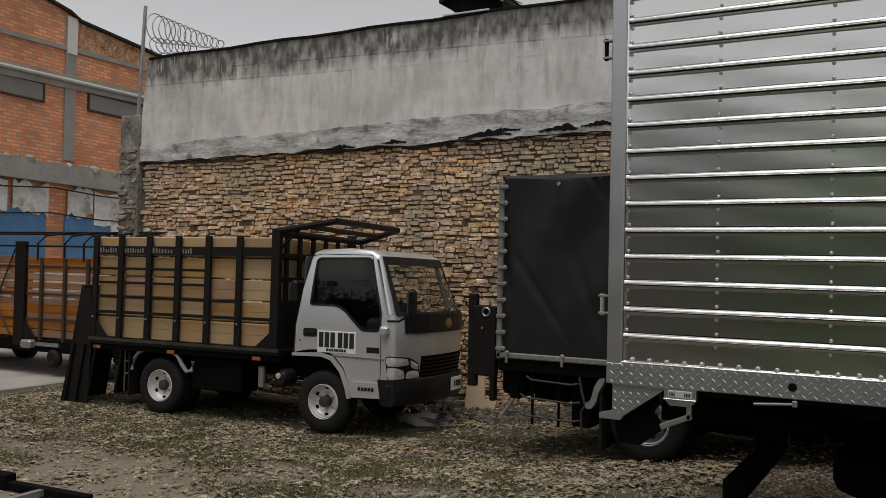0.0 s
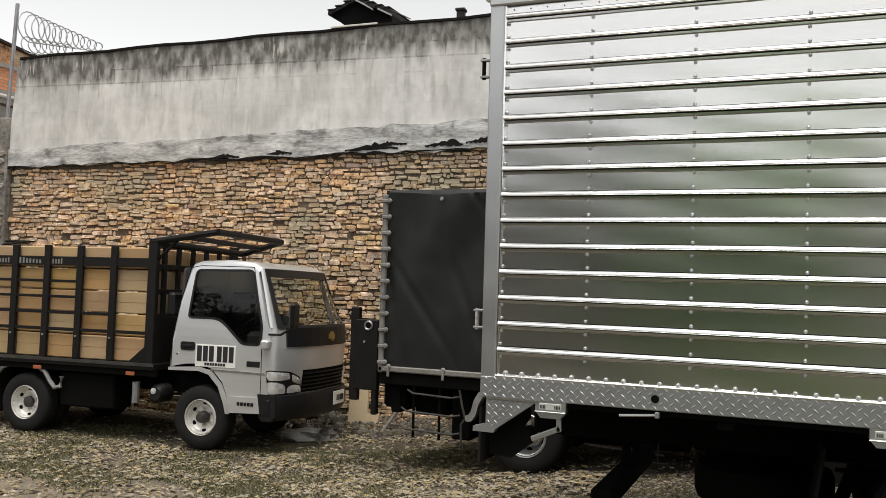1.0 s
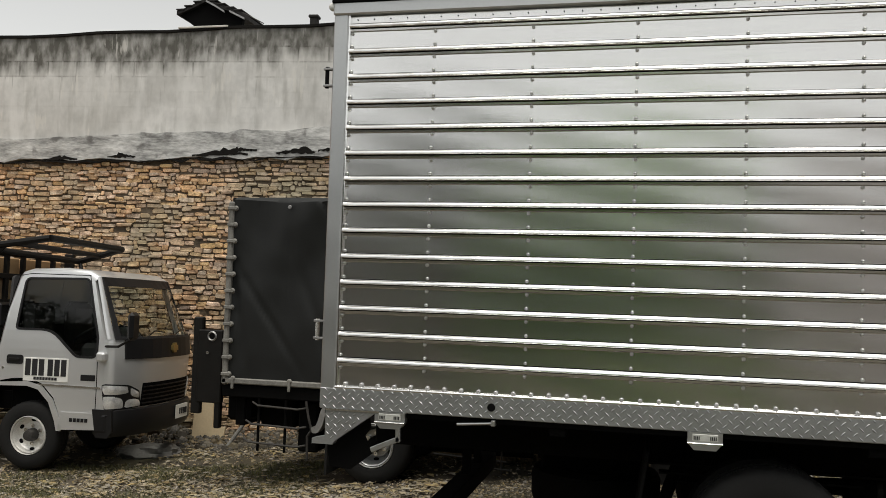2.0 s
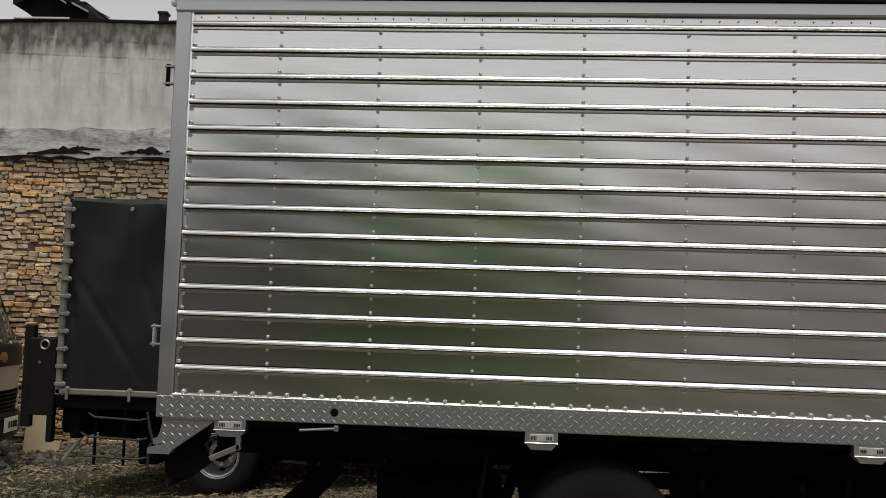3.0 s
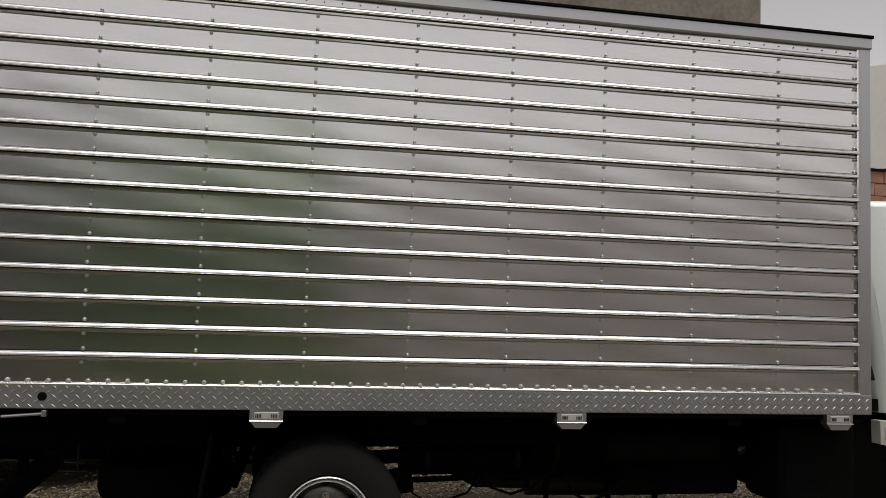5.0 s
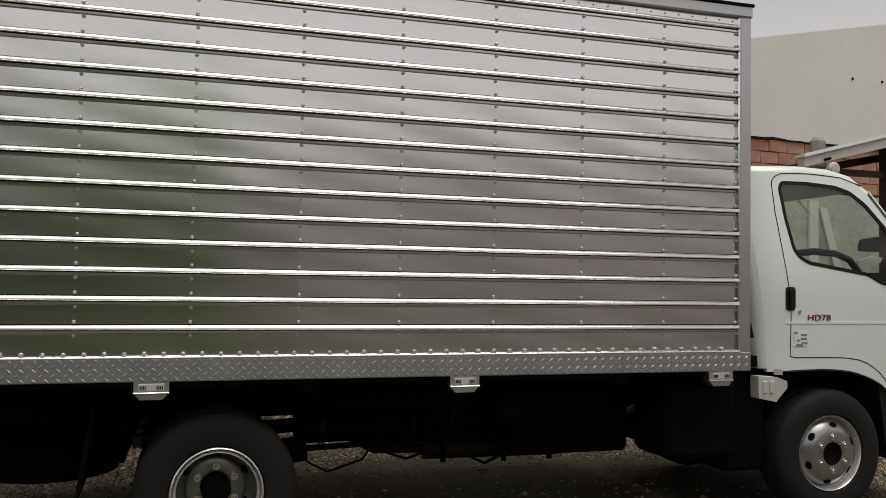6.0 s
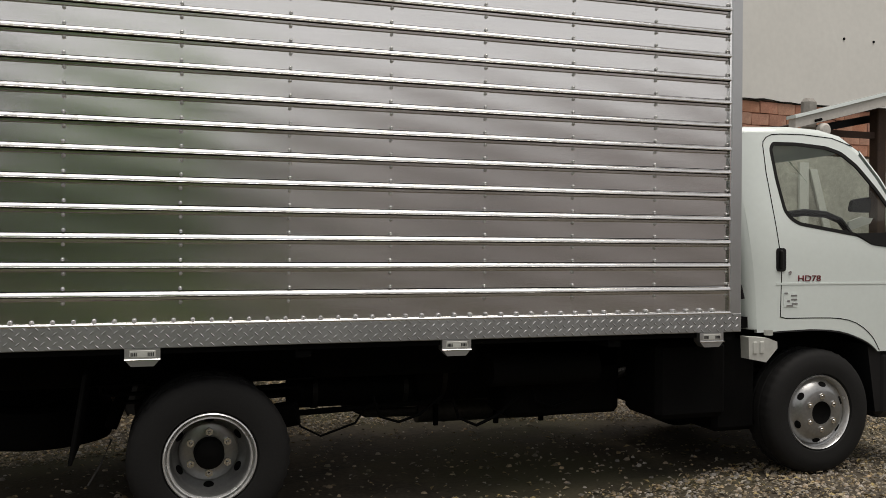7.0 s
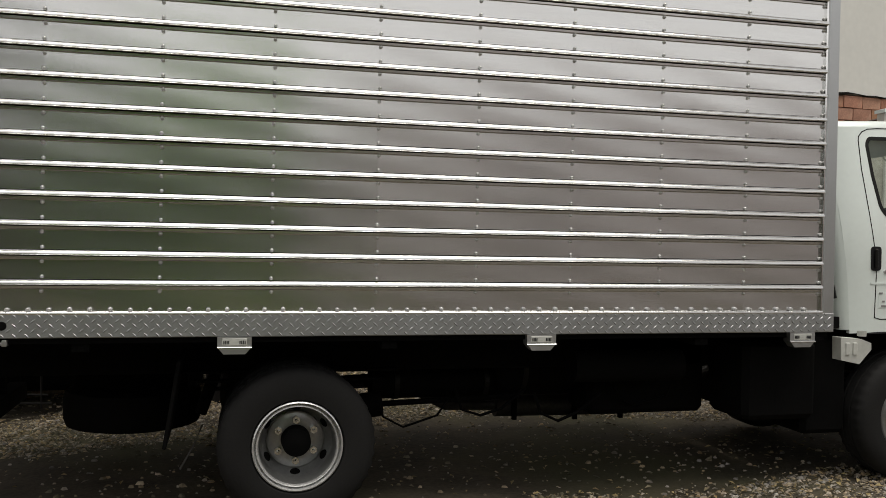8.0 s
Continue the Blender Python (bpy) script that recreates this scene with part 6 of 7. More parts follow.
    sw = lathe([(0.016 * math.cos(a), 0.19 + 0.014 * math.sin(a)) for a in (2 * math.pi * k / 8 for k in range(8))], 28, closed=True)
    part("steering_wheel", sw, "black_plastic", t, smooth=True).matrix_local = pose(0.42, 0.45, 1.46, 0, 0, 90) @ pose(0, 0, 0, 55, 0, 0)
    rw = sheet([rounded([(-0.8, 0.9), (0.8, 0.9), (0.74, 2.1), (-0.74, 2.1)], 0.06), rounded([(-0.35, 1.55), (0.35, 1.55), (0.35, 1.92), (-0.35, 1.92)], 0.05)], 0, 0.03)
    part("rear_wall", moved(rw, pose(-0.33, 0.85, 0, 0, 0, 90) @ Matrix.Shear("XZ", 4, (0.0, 0.0))), "seat", t)

    # bed
    bx0, bx1, by1 = -3.77, -0.62, 1.78
    bed = part("bed", boxed(bx0, bx1, -0.03, by1, 0.87, 0.95, 0.01), "black_steel", t, "black steel load bed")
    part("bed_edge", boxed(bx0, bx1, -0.045, -0.03, 0.915, 0.955), "exhaust", bed)
    part("bed_skirt", boxed(bx0, bx1, 0.0, 0.05, 0.80, 0.88), "chassis", bed)
    xs = [-3.70] + [-3.241 + 0.496 * k for k in range(5)]
    for x in xs:
        s = part("stake", boxed(x - 0.045, x + 0.045, -0.035, 0.01, 0.955, 2.335, 0.006), "black_steel", t)
        part("stake_pin", rods([((x, -0.05, 1.23), (x, -0.03, 1.23))], 0.012), "galv", s)
        part("stake", boxed(x - 0.045, x + 0.045, by1 - 0.03, by1 + 0.015, 0.955, 2.335, 0.006), "black_steel", t)
    part("front_post", boxed(-0.765, -0.645, -0.035, 0.04, 0.88, 2.43, 0.008), "black_steel", t)
    part("front_post", boxed(-0.765, -0.645, by1 - 0.06, by1, 0.88, 2.43, 0.008), "black_steel", t)
    for z0, z1, end in ((2.085, 2.195, -0.74), (1.875, 1.91, -1.78), (1.685, 1.72, -1.70), (1.49, 1.53, -1.22), (1.285, 1.325, -0.74)):
        thick = 0.022 if z1 - z0 > 0.05 else 0.016
        part("side_rail", boxed(-3.74, end, -0.022, -0.022 + thick, z0, z1, 0.003), "black_steel", t)
        part("side_rail", boxed(-3.74, -0.80, by1 - 0.01, by1 + 0.006, z0, z1, 0.003), "black_steel", t)
    # black sheet added in place of the cab's shade on the load
    part("headboard_panel", boxed(-0.685, -0.668, 0.05, by1 - 0.05, 0.95, 1.50, 0.004), "black_steel", t, "black sheet for the shade behind the cab")
    part("snorkel", boxed(-0.55, -0.45, 0.06, 0.28, 1.52, 1.80, 0.03), "black_plastic", t, "black air intake behind the cab")
    # worn pale lettering on the top board
    rng = random.Random(2)
    bm = bmesh.new()
    for x0, x1, n in ((-3.62, -3.30, 7), (-3.17, -2.82, 8), (-2.68, -2.32, 7), (-2.17, -2.0, 4)):
        w = (x1 - x0) / n
        for k in range(n):
            box(bm, x0 + w * k, x0 + w * (k + 0.5), -0.0255, -0.022, 2.105, 2.105 + rng.uniform(0.045, 0.07))
    tagged(part("lettering", bm, "strap", t), kind="stuff")
    for a, c in (((-3.75, 1.28), (-3.42, 0.955)), ((-0.76, 1.15), (-0.99, 0.955))):
        part("corner_gusset", sheet([[a, c, (a[0], 0.955)]], -0.025, -0.01), "black_steel", t)
    for z in (2.36, 2.1, 1.8, 1.5, 1.2):
        part("headboard_rail", boxed(-0.735, -0.685, 0.0, by1 - 0.05, z - 0.03, z + 0.03, 0.004), "black_steel", t)
    for y in (0.22, 0.5, 0.8, 1.1, 1.4):
        part("headboard_bar", boxed(-0.735, -0.69, y - 0.03, y + 0.03, 0.95, 2.36, 0.004), "black_steel", t)
    # rack over the cab
    rk = part("cab_rack", rods([((-0.72, 0.0, 2.395), (0.14, 0.02, 2.515)), ((0.14, 0.02, 2.515), (0.20, 1.43, 2.49)), ((0.20, 1.43, 2.49), (-0.52, 1.68, 2.335)), ((-0.72, 0.0, 2.395), (-0.52, 1.68, 2.335))], 0.040), "black_steel", t, "black tubular cab rack")
    part("rack_bar", rods([((-0.29, 0.0, 2.455), (-0.17, 1.55, 2.41))], 0.032), "black_steel", rk)
    part("rack_foot", rods([((-0.50, 1.66, 2.33), (-0.44, 1.62, 2.16))], 0.026), "black_steel", rk)
    part("rack_stay", rods([((-0.76, 0.02, 2.1), (-0.35, 0.02, 2.46))], 0.02), "black_steel", rk)
    # underneath
    wheel(t, 0.0, 0.05, 0.366, 0.368, 0.19, "dish", "rim_pale", jut=0.09)
    wheel(t, -2.546, 0.06, 0.366, 0.368, 0.19, "dish", "rim_pale")
    for x, y in ((0.0, 1.46), (-2.546, 1.5), (-2.546, 0.28)):
        part("inner_tyre", lathe([(0, 0.2), (0.0, 0.34), (0.03, 0.368), (0.15, 0.368), (0.18, 0.34), (0.18, 0.2)], 36, centre=(x, y, 0.366), cap=True), "rubber", t, smooth=True)
    for y in (0.5, 1.15):
        part("chassis_rail", boxed(-3.7, 0.7, y, y + 0.06, 0.58, 0.78), "chassis", t)
    for x in (0.0, -2.546):
        part("axle", rods([((x, 0.2, 0.37), (x, 1.5, 0.37))], 0.07, 12), "chassis", t)
    part("tool_box", boxed(-2.05, -1.25, 0.08, 0.45, 0.36, 0.78, 0.02), "chassis", t, "dirty black side box")
    part("filter_can", rods([((-0.93, 0.08, 0.47), (-0.93, 0.08, 0.72))], 0.045, 12), "galv", t, "grey filter canister")
    dr = part("air_drum", lathe([(-0.06, 0.0), (-0.06, 0.075), (0.0, 0.11), (0.16, 0.11)], 20, centre=(-0.62, 0.08, 0.60)), "black_plastic", t, smooth=True)
    part("drum_cap", lathe([(-0.075, 0.0), (-0.07, 0.035), (-0.05, 0.04)], 14, centre=(-0.64, 0.08, 0.63)), "lamp", dr)
    part("mud_guard", pipe([(-3.02, 0.03, 0.55), (-2.98, 0.03, 0.70), (-2.9, 0.03, 0.79), (-2.78, 0.03, 0.83)], 0.025), "galv", t)
    part("mud_guard", pipe([(-2.35, 0.03, 0.83), (-2.24, 0.03, 0.77), (-2.16, 0.03, 0.66), (-2.08, 0.03, 0.58), (-2.0, 0.03, 0.60), (-1.98, 0.03, 0.72)], 0.028), "galv", t)
    part("mud_flap", boxed(-3.1, -3.08, 0.04, 0.5, 0.2, 0.8), "rubber", t)
    for x in (-3.62, -2.32, -0.95):
        part("marker_lamp", boxed(x - 0.06, x + 0.06, -0.03, -0.005, 0.80, 0.845, 0.006), "amber", t, "amber marker lamp")
    # folded tail ramp
    rp = part("tail_ramp", bent(boxed(-3.98, -3.92, 0.0, 0.75, 0.05, 1.65, 0.01), lambda c: Vector((c.x - 0.30 * (1.65 - c.z) / 1.6, c.y, c.z))), "black_steel", t, "black folded loading ramp")
    part("ramp_leaf", bent(boxed(-3.95, -3.89, 0.9, 1.7, 0.05, 1.65, 0.01), lambda c: Vector((c.x - 0.30 * (1.65 - c.z) / 1.6, c.y, c.z))), "black_steel", rp)
    for x in (-4.2, -4.0, -3.78):
        part("ramp_rib", rods([((x, -0.015, 0.05), (x + 0.14, -0.015, 0.85))], 0.018), "black_steel", rp)
    part("ramp_side", sheet([[(-4.30, 0.03), (-3.80, 0.03), (-3.74, 0.9), (-3.80, 1.62), (-3.93, 1.62)]], 0.0, 0.02), "black_steel", rp)
    part("ladder", rods([((-3.42, 0.3, 0.2), (-3.42, 0.3, 0.8)), ((-3.2, 0.3, 0.2), (-3.2, 0.3, 0.8)), ((-3.42, 0.3, 0.45), (-3.2, 0.3, 0.45)), ((-3.42, 0.3, 0.62), (-3.2, 0.3, 0.62))], 0.012), "galv", t)
    return t


silver = build_silver_truck()


def build_cartons():
    """Cartons stacked in the bed, each with a taped seam."""
    rng = random.Random(11)
    m = silver.matrix_world
    heights = [0.30, 0.27, 0.27, 0.27, 0.265]
    proto = {}
    for dz in (0.30, 0.27, 0.265):
        for w in (0.474, 0.455):
            c = whole("carton", boxed(-w / 2, w / 2, 0, 0.82, 0, dz - 0.012, 0.012), "carton", "plain brown cardboard carton stacked on the truck bed", "carton", "cartons on the truck bed")
            part("flap_gap", boxed(-w / 2 + 0.01, w / 2 - 0.01, -0.0025, 0.002, dz * 0.5 - 0.003, dz * 0.5 + 0.001), "tape", c)
            proto[dz, w] = c
    used = set()
    for col in range(6):
        z = 0.957
        for row, dz in enumerate(heights):
            for layer in range(2):
                w = 0.474 if rng.random() < 0.7 else 0.455
                p = m @ pose(-3.47 + 0.488 * col + rng.uniform(-0.004, 0.004), 0.03 + layer * 0.86 + rng.uniform(0, 0.02), z, 0, 0, rng.uniform(-1.2, 1.2))
                if (dz, w) in used:
                    copy_thing(proto[dz, w], p)
                else:
                    proto[dz, w].matrix_world = p
                    used.add((dz, w))
            z += dz
    flaps = ((-1.20, 0.30, 1.515, 0.016), (-1.50, 0.20, 1.79, 0.012), (-1.10, 0.18, 1.785, 0.012), (-2.12, 0.16, 2.045, 0.012), (-2.62, 0.2, 2.05, 0.014), (-1.68, 0.10, 1.52, 0.014))
    for x, w, z, dz in flaps:
        bm = sheet([[(x, z), (x + w * 0.3, z - dz * 0.6), (x + w * 0.6, z + dz * 0.2), (x + w, z - dz * 0.3), (x + w * 0.95, z + dz), (x + w * 0.5, z + dz * 0.5), (x + w * 0.2, z + dz * 1.2)]], 0.005, 0.012)
        whole("torn_flap", bm, "cream", "torn pale edge of a cardboard carton", "carton flap", "torn carton edges", m=m)
    for key, c in proto.items():
        if key not in used:
            for ch in list(c.children):
                bpy.data.objects.remove(ch)
            bpy.data.objects.remove(c)


build_cartons()


# ---- the canvas-covered truck behind the box ----
def build_canvas_truck():
    t = thing("canvas_truck", pose(-4.05, 8.0, -0.215), "stake truck covered with a black laced canvas", "truck")
    L, top, low, deep = 3.9, 2.62, 0.855, 1.95
    # canvas side: hangs in soft folds
    bm, rows = bmesh.new(), []
    crng = random.Random(8)
    creases = [(crng.uniform(0.0, 1.0), crng.uniform(0.3, 1.05), crng.uniform(-0.9, 0.9), crng.uniform(0.010, 0.026), crng.uniform(0.012, 0.03)) for _ in range(22)]
    for i in range(121):
        u = i / 120
        row = []
        for j in range(57):
            v = j / 56
            crease = sum(h * math.exp(-(((u - cu) * 2.26 - s * (v - cv)) / w) ** 2 - ((v - cv) / 0.28) ** 2) for cu, cv, s, h, w in creases)
            fold = 1.3 * crease + 0.022 * noise.noise(Vector((u * 11, v * 2.5, 1))) + 0.02 * math.sin(u * 25 - v * 7) * v ** 2 + 0.012 * math.sin(9 * (u * 3.6 - v)) * v + 0.008 * noise.noise(Vector((u * 24, v * 7, 4)))
            sag = -0.02 * math.sin(u * 3.14 * 3) ** 2 * (1 if j == 56 else 0)
            row.append(bm.verts.new((0.05 + (L - 0.05) * u, fold, low + 0.06 + (top - low - 0.06) * v + sag)))
        row += [bm.verts.new((0.05 + (L - 0.05) * u, 0.06 + 0.01 * math.sin(u * 30), top + 0.03)), bm.verts.new((0.05 + (L - 0.05) * u, deep / 2, top + 0.10)), bm.verts.new((0.05 + (L - 0.05) * u, deep, top)), bm.verts.new((0.05 + (L - 0.05) * u, deep, low))]
        rows.append(row)
    for a, c in zip(rows, rows[1:]):
        for j in range(len(a) - 1):
            bm.faces.new((a[j], c[j], c[j + 1], a[j + 1]))
    cv = part("canvas", bm, "canvas", t, "black canvas cover with soft folds", smooth=True)
    part("canvas_end", sheet([[(0, low + 0.05), (deep, low + 0.05), (deep, top), (deep / 2, top + 0.1), (0, top + 0.02)]], 0, 0.01), "canvas", t).matrix_local = pose(0.04, 0, 0, 0, 0, 90)
    part("edge_binding", boxed(0.0, 0.055, -0.03, 0.02, low, top - 0.02, 0.012), "strap", t, "grey laced edge binding")
    part("sill_binding", boxed(0.0, L, -0.03, 0.0, low + 0.01, low + 0.065, 0.01), "strap", t, "grey lower binding")
    for k in range(11):
        z = low + 0.1 + k * 0.158
        e = lathe([(-0.02, 0.0), (-0.02, 0.016), (0.0, 0.027)], 10, centre=(0.075, -0.02, z))
        box(e, 0.0, 0.07, -0.045, -0.03, z - 0.016, z + 0.016, 0.005)
        part("lacing", e, "strap", t)
    for k in range(7):
        x = 0.12 + k * 0.575
        e = lathe([(-0.02, 0.0), (-0.02, 0.016), (0.0, 0.027)], 10, centre=(x, -0.025, low + 0.06))
        box(e, x - 0.014, x + 0.014, -0.045, -0.03, low - 0.035, low + 0.05, 0.005)
        part("lacing", e, "strap", t)
    part("eyelet", lathe([(-0.008, 0.0), (-0.008, 0.016), (0.0, 0.02)], 10, centre=(0.63, -0.03, top - 0.07)), "galv", t)
    part("bed", boxed(0.0, L, 0.0, deep, 0.74, 0.85, 0.01), "chassis", t)
    part("chassis_rail", boxed(0.2, 4.4, 0.5, 0.58, 0.5, 0.72), "chassis", t)
    part("chassis_rail", boxed(0.2, 4.4, 1.3, 1.38, 0.5, 0.72), "chassis", t)
    # side guard of bent rods, mudguard
    for z, xa, xb in ((0.675, 0.32, 0.86), (0.50, 0.26, 0.86), (0.33, 0.24, 0.86)):
        part("guard_rod", pipe([(xa, 0.0, z + 0.03), (xa + 0.06, -0.01, z), (xb - 0.08, -0.01, z - 0.015), (xb, 0.02, z)], 0.010), "exhaust", t)
    for x in (0.38, 0.65):
        part("guard_post", rods([((x, 0.02, 0.25), (x, 0.02, 0.74))], 0.014), "chassis", t)
    part("mud_guard", sheet([rounded([(0.925, 0.51), (0.93, 0.455), (0.985, 0.455), (1.03, 0.52), (1.055, 0.62), (1.10, 0.70), (1.12, 0.745), (1.06, 0.745), (1.01, 0.66), (0.985, 0.56), (0.96, 0.515)], 0.02)], -0.02, 0.10), "galv", t, "bent grey mudguard edge")
    part("guard_stay", pipe([(0.862, -0.01, 0.74), (0.89, -0.01, 0.60), (0.925, -0.01, 0.48), (0.885, -0.01, 0.42), (0.89, -0.01, 0.20)], 0.012), "exhaust", t)
    part("mud_flap", boxed(1.06, 1.08, 0.0, 0.45, 0.08, 0.6), "rubber", t)
    wheel(t, 1.48, 0.1, 0.36, 0.362, 0.19, "dish")
    for x, y in ((1.48, 1.6), (1.48, 0.34), (4.35, 0.12), (4.35, 1.6)):
        part("inner_tyre", lathe([(0, 0.2), (0.0, 0.34), (0.03, 0.362), (0.15, 0.362), (0.18, 0.34), (0.18, 0.2)], 36, centre=(x, y, 0.36), cap=True), "rubber", t, smooth=True)
    part("axle", rods([((1.48, 0.2, 0.36), (1.48, 1.7, 0.36))], 0.07, 12), "chassis", t)
    # guessed black bodies, added to fill the shade under the bed
    part("fuel_tank", boxed(1.95, 2.85, 0.86, 1.3, 0.20, 0.72, 0.05), "chassis", t)
    part("locker", boxed(2.9, 3.95, 0.86, 1.32, 0.24, 0.72, 0.03), "chassis", t)
    part("silencer", rods([((1.9, 0.7, 0.34), (2.9, 0.7, 0.34))], 0.1, 16), "chassis", t, smooth=True)
    part("tool_box", boxed(0.72, 0.92, 0.16, 0.5, 0.24, 0.72, 0.02), "chassis", t)
    part("cross_member", boxed(0.1, 0.2, 0.1, 1.8, 0.46, 0.74, 0.01), "chassis", t)
    part("lift_housing", boxed(0.0, 0.24, 0.12, 1.7, 0.50, 0.76, 0.03), "chassis", t)
    # black beam added to darken the space below the bed
    part("lift_frame", boxed(0.25, 0.60, 0.35, 1.5, 0.42, 0.74, 0.02), "chassis", t)
    rack = part("spare_rack", rods([((2.05, 0.05, 0.52), (2.75, 0.05, 0.5)), ((2.08, 0.05, 0.34), (2.75, 0.05, 0.31)), ((2.4, 0.05, 0.25), (2.78, 0.05, 0.24)), ((2.7, 0.05, 0.2), (2.7, 0.05, 0.7))], 0.009), "black_steel", t, "thin steel rack below the bed")
    part("reflector_tip", rods([((1.92, 0.0, 0.49), (2.02, 0.0, 0.49))], 0.04, 8), "galv", t)
    # raised black tail lift
    tl = part("tail_lift", boxed(-0.30, -0.04, 0.05, 0.12, 0.66, 1.36, 0.01), "black_steel", t, "black raised tail lift")
    part("lift_arm", boxed(-0.11, -0.05, 0.06, 0.13, 0.42, 0.68, 0.01), "black_steel", tl)
    part("lift_post", boxed(-0.36, -0.26, 0.06, 0.12, 0.55, 1.48, 0.01), "black_steel", tl)
    lm = part("lamp_ring", lathe([(0.0, 0.028), (-0.012, 0.04), (0.0, 0.05)], 18, centre=(-0.15, 0.045, 1.30)), "galv", tl, "round grey lamp ring")
    part("lamp_lens", lathe([(-0.006, 0.0), (-0.004, 0.03)], 14, centre=(-0.15, 0.046, 1.30)), "hole", lm)
    part("bolt", lathe([(-0.008, 0.0), (-0.008, 0.014), (0.0, 0.016)], 8, centre=(-0.19, 0.046, 1.14)), "zinc", tl)
    # nose of this truck, out of sight behind the box
    part("cab_body", boxed(4.0, 5.4, 0.1, 1.85, 0.5, 2.05, 0.12), "silver", t, "plain cab body")


build_canvas_truck()


def build_odds():
    # board and sack against the wall
    z = ground_z(-5)
    bm = sheet([[(0.0, 0.0), (0.42, 0.0), (0.46, 0.22), (0.28, 0.22), (0.27, 0.58), (0.20, 0.72), (0.02, 0.72)]], 0, 0.04)
    whole("fibreboard_panel", bm, "cream", "cream L-shaped board leaning by the wall", "board", m=pose(-5.86, 10.75, -0.47, -5, 0, 3))
    bm = bmesh.new()
    bmesh.ops.create_icosphere(bm, subdivisions=4, radius=0.5)
    for v in bm.verts:
        n = noise.noise(v.co * 3.1) * 0.4 + noise.noise(v.co * 9) * 0.16
        v.co = Vector((v.co.x * 0.8 * (1 + n), v.co.y * 0.4 * (1 + n), max(-0.06, v.co.z * 0.26 * (1 + 1.4 * n))))
    whole("plastic_sack", bm, "sack", "crumpled grey plastic sack on the gravel", "sack", smooth=True, m=pose(-5.85, 9.85, -0.47, 0, 0, 16))
    f = thing("wooden_stick", pose(-5.2, 10.4, -0.46), "thin weathered stick leaning by the wall", "stick")
    part("shaft", rods([((0, 0, 0), (0.22, 0.2, 0.4))], 0.025), "strap", f)
    # steel frame lying in the near corner
    zz = ground_z(-6.5)
    fr = thing("steel_frame", pose(-7.5, 5.05, zz, 0, 0, 4), "dark steel frame lying on the gravel", "frame")
    part("rail", boxed(-0.9, 1.15, -0.04, 0.04, 0.0, 0.07, 0.008), "chassis", fr)
    part("rail", boxed(-0.9, 1.15, -0.56, -0.48, 0.0, 0.07, 0.008), "chassis", fr)
    part("end_block", boxed(0.0, 0.2, -0.06, 0.06, 0.0, 0.13, 0.01), "chassis", fr)
    part("tie", boxed(0.6, 0.66, -0.5, -0.02, 0.01, 0.06), "galv", fr)


build_odds()


